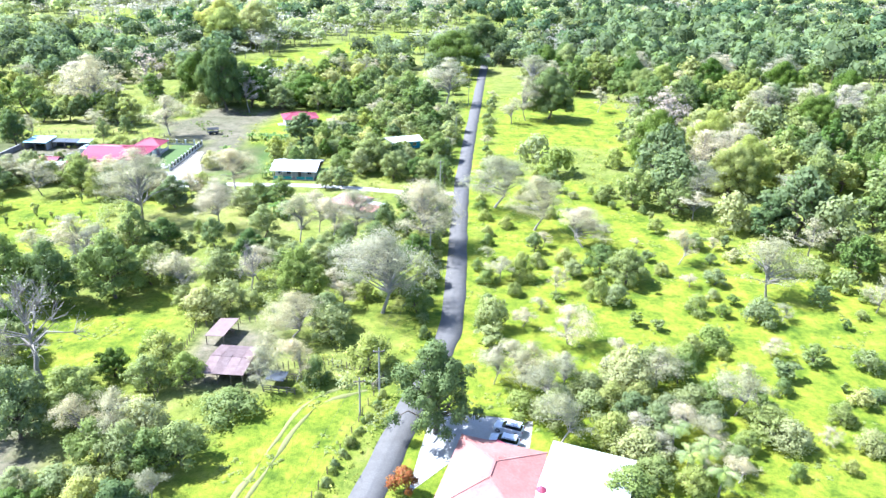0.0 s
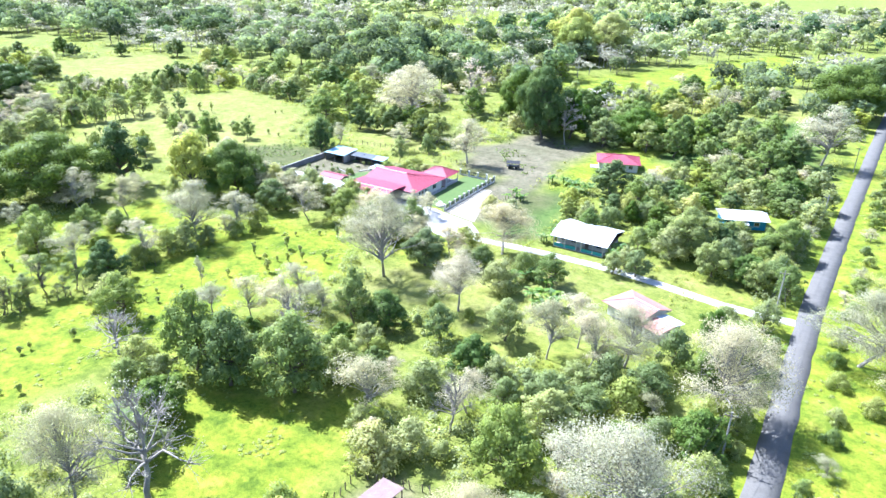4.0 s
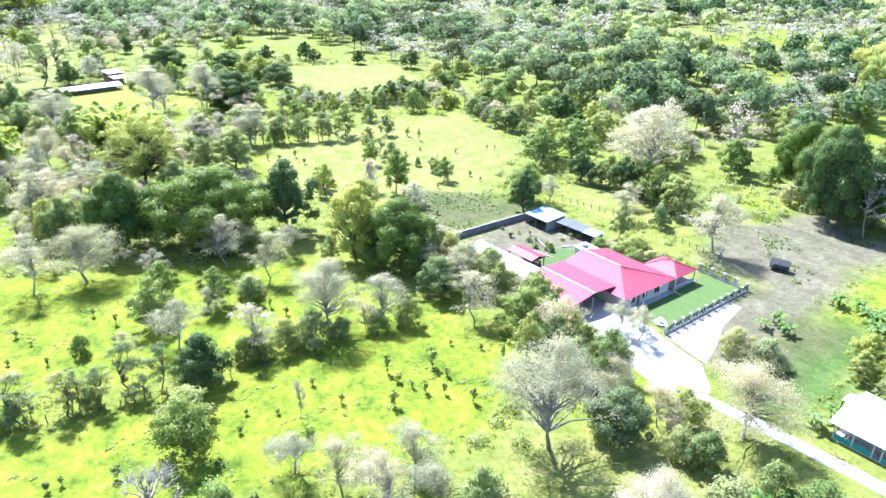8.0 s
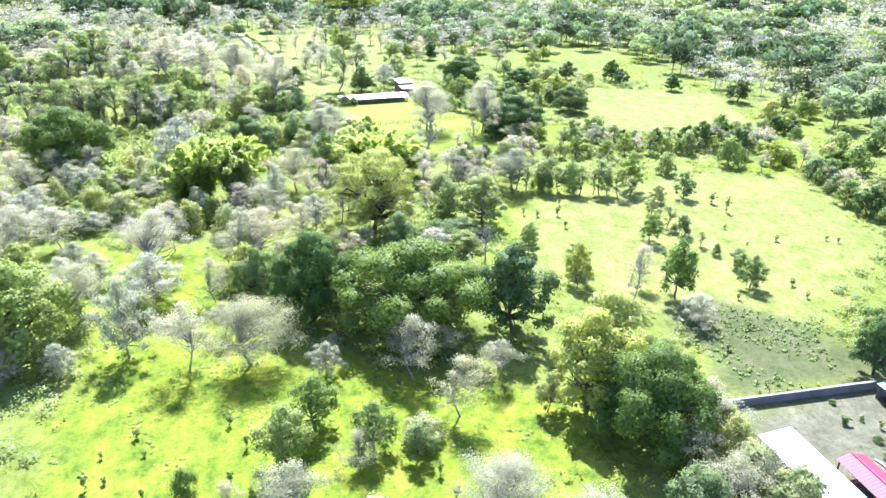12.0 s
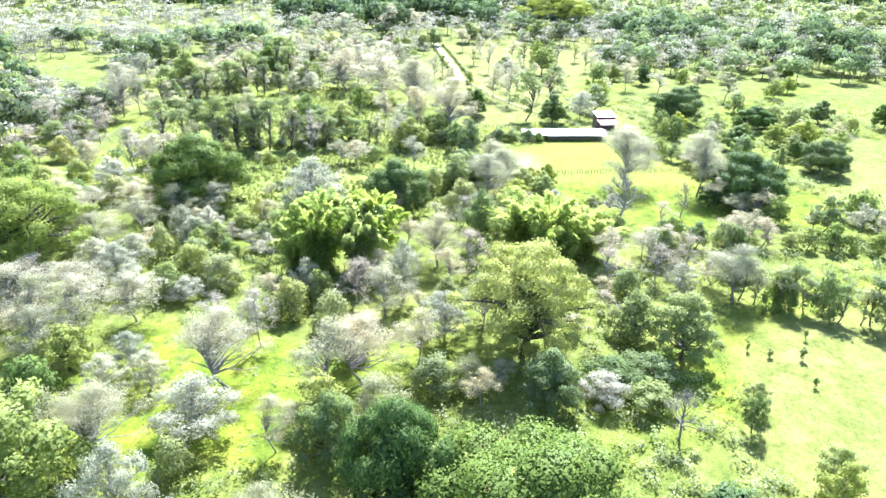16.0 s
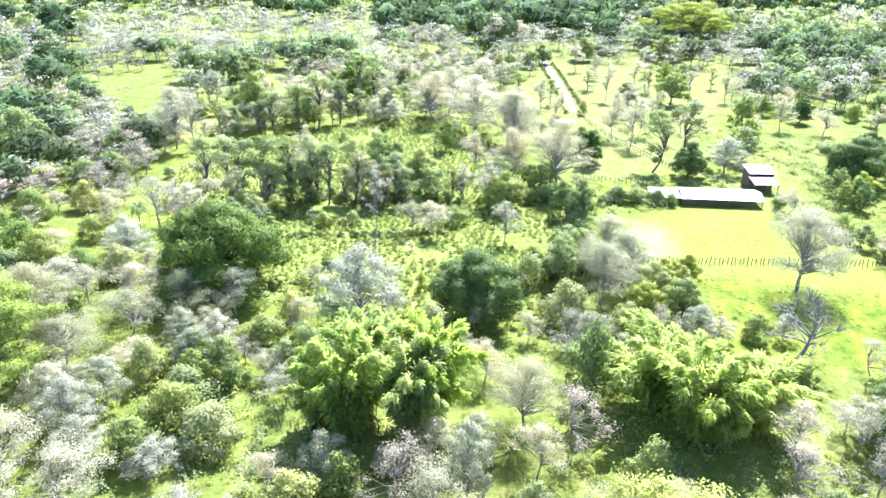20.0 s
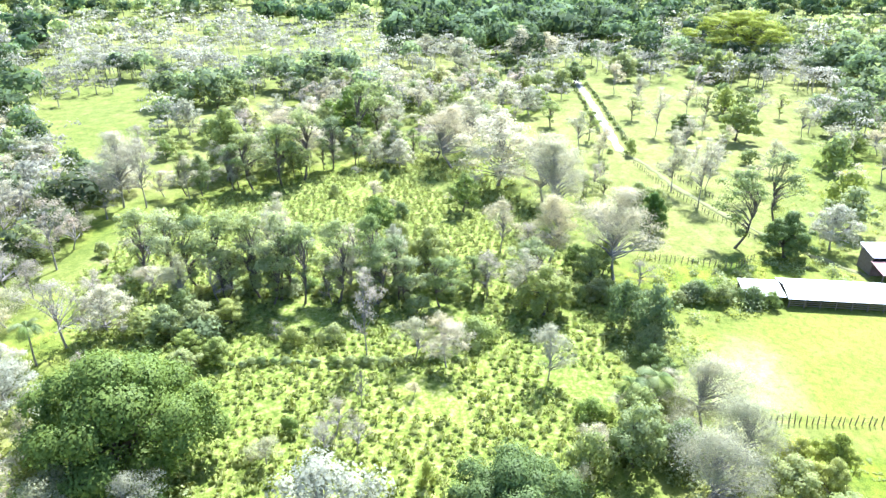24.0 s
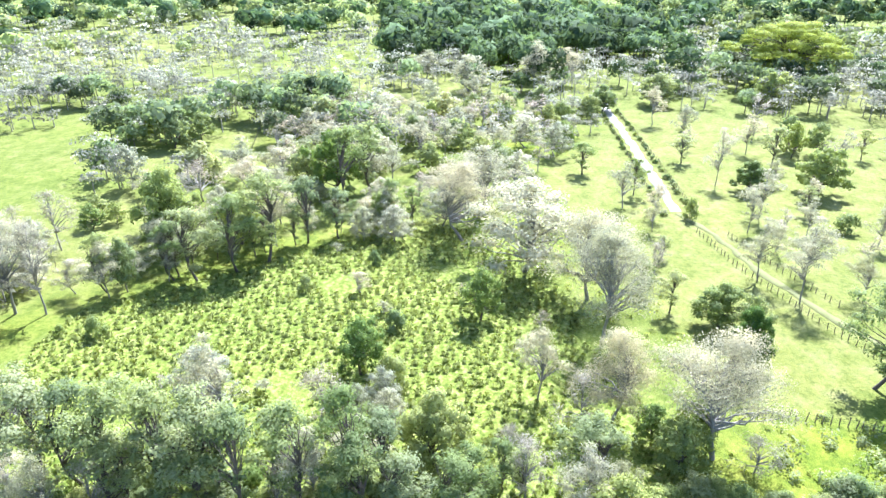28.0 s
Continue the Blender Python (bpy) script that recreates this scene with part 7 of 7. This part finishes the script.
def bushes(rng, x, y, height, width, per, leaf, slim=0.6):
    """Small plants of some leaf clumps each, all as one (verts, tris)."""
    n = len(x)
    d = rng.normal(size=(n, per, 3))
    d /= np.linalg.norm(d, axis=2)[..., None]
    d[..., 2] = np.abs(d[..., 2])
    size = rng.uniform(0.5, 1.3, n)[:, None, None]
    c = np.stack([x, y, 0 * x], 1)[:, None] + d * rng.uniform(0.4, 1.0, (n, per, 1)) * (width / 2, width / 2, height) * size
    normals = (d + rng.normal(size=d.shape) * 0.4 + (0, 0, 0.4)).reshape(-1, 3)
    v, f = cards(rng, c.reshape(-1, 3), normals, leaf, slim)
    v[:, 2] = np.maximum(v[:, 2], 0.01)
    return v, f, soft_normals((d + (0, 0, 0.5)).reshape(-1, 3), normals), np.repeat(rng.uniform(-0.3, 0.3, n), per * 4)


def blades(rng, x, y, height, width, per):
    """Grass tussocks: arching pointed blades from one foot."""
    n = len(x)
    turn, out = rng.uniform(0, 2 * np.pi, (n, per)), rng.uniform(0.25, 1.0, (n, per))
    size = rng.uniform(0.65, 1.3, n)[:, None]
    way = np.stack([np.cos(turn), np.sin(turn), 0 * turn], -1)
    side = np.stack([-np.sin(turn), np.cos(turn), 0 * turn], -1)
    foot = np.stack([x, y, 0 * x], 1)[:, None] + way * 0.1 * width
    mid = foot + way * (out * size * width * 0.3)[..., None] + np.stack([0 * out, 0 * out, size * height * (1.05 - 0.4 * out)], -1)
    tip = foot + way * (out * size * width * 0.62)[..., None] + np.stack([0 * out, 0 * out, size * height * (0.95 - 0.75 * out)], -1)
    half = side * (width * 0.13) * size[..., None]
    v = np.stack([foot - half * 0.6, foot + half * 0.6, mid + half, mid - half, tip], 2).reshape(-1, 3)
    k = 5 * np.arange(n * per)[:, None]
    soft = np.repeat((way * 0.45 + (0, 0, 1.0)).reshape(-1, 3) / 1.1, 5, axis=0)
    return v, np.concatenate([k + (0, 1, 2), k + (0, 2, 3), k + (3, 2, 4)]), soft


def mounds(rng, x, y, height, width, per):
    """Tall grass tussocks: steep blades that nod outwards into a dome."""
    n = len(x)
    turn, out = rng.uniform(0, 2 * np.pi, (n, per)), rng.uniform(0.0, 1.0, (n, per)) ** 0.6
    size = rng.uniform(0.6, 1.35, n)[:, None]
    way = np.stack([np.cos(turn), np.sin(turn), 0 * turn], -1)
    side = np.stack([-np.sin(turn), np.cos(turn), 0 * turn], -1)
    up = np.array((0, 0, 1.0))
    foot = np.stack([x, y, 0 * x], 1)[:, None] + way * (out * size * width * 0.14)[..., None]
    mid = foot + way * (out * size * width * 0.24)[..., None] + up * (size * height * (1.0 - 0.38 * out))[..., None]
    tip = foot + way * ((0.08 + out) * size * width * 0.38)[..., None] + up * (size * height * (1.08 - 0.85 * out))[..., None]
    half = side * (width * 0.07) * size[..., None]
    v = np.stack([foot - half * 0.7, foot + half * 0.7, mid + half, mid - half, tip], 2).reshape(-1, 3)
    k = 5 * np.arange(n * per)[:, None]
    soft = way * (0.2 + 0.8 * out)[..., None] + up * 0.9
    soft = np.repeat((soft / np.linalg.norm(soft, axis=2)[..., None]).reshape(-1, 3), 5, axis=0)
    return v, np.concatenate([k + (0, 1, 2), k + (0, 2, 3), k + (3, 2, 4)]), soft, np.repeat(rng.uniform(-0.2, 0.2, n), per * 5)


rng = np.random.default_rng(5)
x, y = spread(rng, 7500, -180, -75, 196, 300)
keep = (inside(OPEN_FIELDS["trampled corner"][1], x, y)[0] | (inside(OPEN_FIELDS["back yard"][1], x, y)[0] & (wavy(x, y, 5.0, 18) > 0.35))) & (wavy(x, y, 4.0, 8) > -0.2)
clods = leafy("rough_tussocks", blades(rng, x[keep], y[keep], 0.35, 0.9, 7), LEAF["mango"])
tagged(new("rough_tussocks", clods), "dark rough grass tussocks on trampled ground", "grass", kind="stuff")
gx, gy = np.meshgrid(np.arange(-440, -278, 1.65), np.arange(10, 136, 1.65))
x, y = gx.ravel() + rng.uniform(-0.75, 0.75, gx.size), gy.ravel() + rng.uniform(-0.75, 0.75, gx.size)
keep = inside(OPEN_FIELDS["paddock"][1], x, y)[0] & (wavy(x, y, 5.0, 19) > -0.85)
tussocks = leafy("tussocks", mounds(rng, x[keep], y[keep], 0.85, 1.65, 18), LEAF["tussock"])
tagged(new("tussocks", tussocks), "rough yellow-green grass tussocks over the paddock", "grass", kind="stuff")

x, y = spread(rng, 60000, -430, 120, 40, 300)
keep = open_mask(x, y, 0.5, ("lush",)) & ~built_mask(x, y) & (wavy(x, y, 3.0, 41) > 0.45) & ~open_mask(x, y, 0, ("pale",))
grass = leafy("grass_tufts", blades(rng, x[keep], y[keep], 0.15, 0.9, 6), LEAF["tuft"])
tagged(new("grass_tufts", grass), "tufts of bright pasture grass", "grass", kind="stuff")

x, y = spread(rng, 24000, -440, 110, 20, 330)
keep = ~open_mask(x, y, 1.0) & ~built_mask(x, y, 0.8) & (wavy(x, y, 6.0, 51) > -0.35)
under = leafy("undergrowth", bushes(rng, x[keep], y[keep], 1.3, 2.3, 14, 0.36, 0.75), LEAF["weed"])
tagged(new("undergrowth", under), "tangled green undergrowth between the trees", "undergrowth", kind="stuff")


x, y = spread(rng, 7000, -430, 30, 40, 300)
keep = ~open_mask(x, y, -0.1) & ~built_mask(x, y, 3.0) & (wavy(x, y, 13.0, 71) > -0.05)
thicket = leafy("thicket", bushes(rng, x[keep], y[keep], 2.6, 4.2, 70, 0.4, 0.75), LEAF["broadleaf"])
tagged(new("thicket", thicket), "dense green thicket of low bushes", "undergrowth", kind="stuff")


def far_trees(rng, x, y, height, width, per, leaf, airy=False):
    """Distant trees: many leaf masses per tree on a slim stem, as one (verts, tris)."""
    n = len(x)
    size = rng.uniform(0.6, 1.4, n)
    d = rng.normal(size=(n, per, 3))
    d /= np.linalg.norm(d, axis=2)[..., None]
    d[..., 2] = np.where(d[..., 2] < -0.4, -d[..., 2], d[..., 2])
    lumps = rng.normal(size=(n, 8 if airy else 5, 3)) * ((0.42, 0.42, 0.3) if airy else (0.34, 0.34, 0.24))
    which = rng.integers(0, 8 if airy else 5, (n, per))
    c = lumps[np.arange(n)[:, None], which] + d * rng.uniform(0.15 if airy else 0.35, 0.45 if airy else 0.6, (n, per, 1)) * (1, 1, 0.5 if airy else 1)
    whole = c / (np.linalg.norm(c, axis=2)[..., None] + 1e-9)
    c = c * (width / 2, width / 2, height * 0.46) * size[:, None, None]
    c += np.stack([x, y, height * 0.56 * size], 1)[:, None]
    c[..., 2] = np.maximum(c[..., 2], 0.4)
    normals = (d + rng.normal(size=d.shape) * 0.4 + (0, 0, 0.5)).reshape(-1, 3)
    shade = rng.uniform(-0.45, 0.3, n)
    v, f = cards(rng, c.reshape(-1, 3), normals, leaf, 0.75)
    soft = soft_normals((d * 0.4 + whole * 0.6).reshape(-1, 3), normals, 0.9)
    if airy:
        return (v, f, soft, np.repeat(shade, per * 4)), far_stems(x, y, height, width, size)
    bm = bmesh.new()   # inner leaf masses: loose facets over a lumpy crown
    bmesh.ops.create_icosphere(bm, subdivisions=3 if per > 60 else 2, radius=1.0)
    facets = np.array([[q.co for q in g.verts] for g in bm.faces if g.normal.z > -0.35])
    bm.free()
    k = len(facets)
    knobs = rng.normal(size=(n, 6, 3)) + (0, 0, 0.35)
    knobs /= np.linalg.norm(knobs, axis=2)[..., None]
    ways = facets.reshape(-1, 3)
    bulge = np.max(np.einsum("nki,ji->nkj", knobs, ways), axis=1).clip(0, 1).reshape(n, k, 3, 1) ** 4
    inner = facets * (0.4 + 0.42 * bulge + rng.uniform(-0.13, 0.13, (n, k, 1, 1)) + rng.uniform(-0.1, 0.1, (n, k, 3, 1)))
    inner = inner + rng.normal(size=inner.shape) * 0.05
    core = inner * (width / 2, width / 2, height * 0.46) * size[:, None, None, None]
    core += np.stack([x, y, height * 0.55 * size], 1)[:, None, None]
    core[..., 2] = np.maximum(core[..., 2], 0.3)
    round_it = facets + rng.normal(size=(n, k, 1, 3)) * 0.35
    round_it /= np.linalg.norm(round_it, axis=3)[..., None]
    tris = len(v) + np.arange(n * k * 3).reshape(-1, 3)
    leaves = (np.concatenate([v, core.reshape(-1, 3)]), np.concatenate([f, tris]), np.concatenate([soft, round_it.reshape(-1, 3)]), np.concatenate([np.repeat(shade, per * 4), np.repeat(shade - 0.05, k * 3)]))
    return leaves, far_stems(x, y, height, width, size)


def far_stems(x, y, height, width, size):
    """Slim three-sided stems, as one (verts, tris)."""
    n = len(x)
    turn = np.linspace(0, 2 * np.pi, 3, endpoint=False)
    ring = np.stack([np.cos(turn), np.sin(turn), 0 * turn], 1)
    foot = np.stack([x, y, 0 * x - 0.1], 1)[:, None] + ring * (0.018 * width)
    top = np.stack([x, y, height * 0.6 * size], 1)[:, None] + ring * (0.01 * width)
    v = np.concatenate([foot, top], 1).reshape(-1, 3)
    k = 6 * np.arange(n)[:, None]
    f = np.concatenate([k + q for q in ((0, 1, 4), (0, 4, 3), (1, 2, 5), (1, 5, 4), (2, 0, 3), (2, 3, 5))])
    return v, f


DARK_HILL = [(-620, -8), (-640, 60), (-655, 118), (-760, 150), (-800, 0), (-720, -40)]


def far_rise(x, y):
    """The green land beyond the pale woods."""
    return x + 0.29 * y + 25 * wavy(x, y, 30.0, 77) < -735


def woods(name, mat, label, seed, count, per, leaf, height, width, ring, thick, bark=BARK, airy=False):
    """Distant woodland between two distances from the middle of the flight line."""
    rng = np.random.default_rng(seed)
    x, y = spread(rng, count, -960, 520, -380, 960)
    near = (np.abs(x + 205) < 270) & (np.abs(y - 165) < 160)
    near |= inside([(40, 100), (200, 100), (190, 400), (10, 400), (10, 340)], x, y)[0]
    away = np.hypot(np.maximum(np.abs(x + 200) - 230, 0), np.maximum(np.abs(y - 150) - 100, 0))
    near |= (y < 0.9 * (x + 277) - 60) | (x > 150 + 0.54 * (y - 73))
    keep = ~near & ~open_mask(x, y) & ~built_mask(x, y, 3) & thick(x, y) & (away > ring[0]) & (away <= ring[1])
    leaves, stems = far_trees(rng, x[keep], y[keep], height, width, per, leaf, airy)
    tagged(new(name, leafy(name, leaves, mat)), label, "woodland", kind="stuff")
    tagged(new(name + "_stems", raw_mesh(name + "_stems", *stems, bark)), "stems of the distant trees", "woodland", kind="stuff")


for ring_name, ring, share, per, leaf in (("middle", (0, 240), 1.0, 90, 1.0), ("far", (240, 2000), 0.85, 28, 1.5)):
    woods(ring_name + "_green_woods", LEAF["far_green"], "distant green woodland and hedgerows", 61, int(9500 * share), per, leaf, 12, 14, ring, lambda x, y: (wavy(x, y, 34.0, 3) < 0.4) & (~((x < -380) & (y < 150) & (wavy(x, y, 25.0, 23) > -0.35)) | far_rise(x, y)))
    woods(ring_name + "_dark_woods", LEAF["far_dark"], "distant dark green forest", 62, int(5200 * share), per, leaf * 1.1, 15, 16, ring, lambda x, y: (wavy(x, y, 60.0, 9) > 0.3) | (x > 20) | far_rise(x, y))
    # pale trees; beyond y 430 their colour stands in for haze
    woods(ring_name + "_pale_woods", LEAF["far_pale"], "distant pale half-bare woodland, haze put into the leaf colour", 63, int(17000 * share), int(per * (2.1 if per > 60 else 1.6)), leaf * (0.74 if per > 60 else 1.0), 11.5, 13, ring, lambda x, y: ((wavy(x, y, 40.0, 13) > -0.1) | (x < -380)) & ((x < -80) | (y > 430)) & (wavy(x, y, 30.0, 14) > -0.9) & ~inside(DARK_HILL, x, y)[0] & ~far_rise(x, y), PALE_BARK, True)
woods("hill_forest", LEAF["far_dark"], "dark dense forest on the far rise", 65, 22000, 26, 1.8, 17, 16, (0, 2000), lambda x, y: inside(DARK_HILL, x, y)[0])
# dark leaf colour stands in for cloud shade over the gorge
woods("river_forest", LEAF["far_dark"], "dense forest towards the river, dark leaves standing in for cloud shade", 66, 12000, 40, 1.4, 18, 15, (0, 420), lambda x, y: (x > 60 + 0.05 * y) & (y > 90))
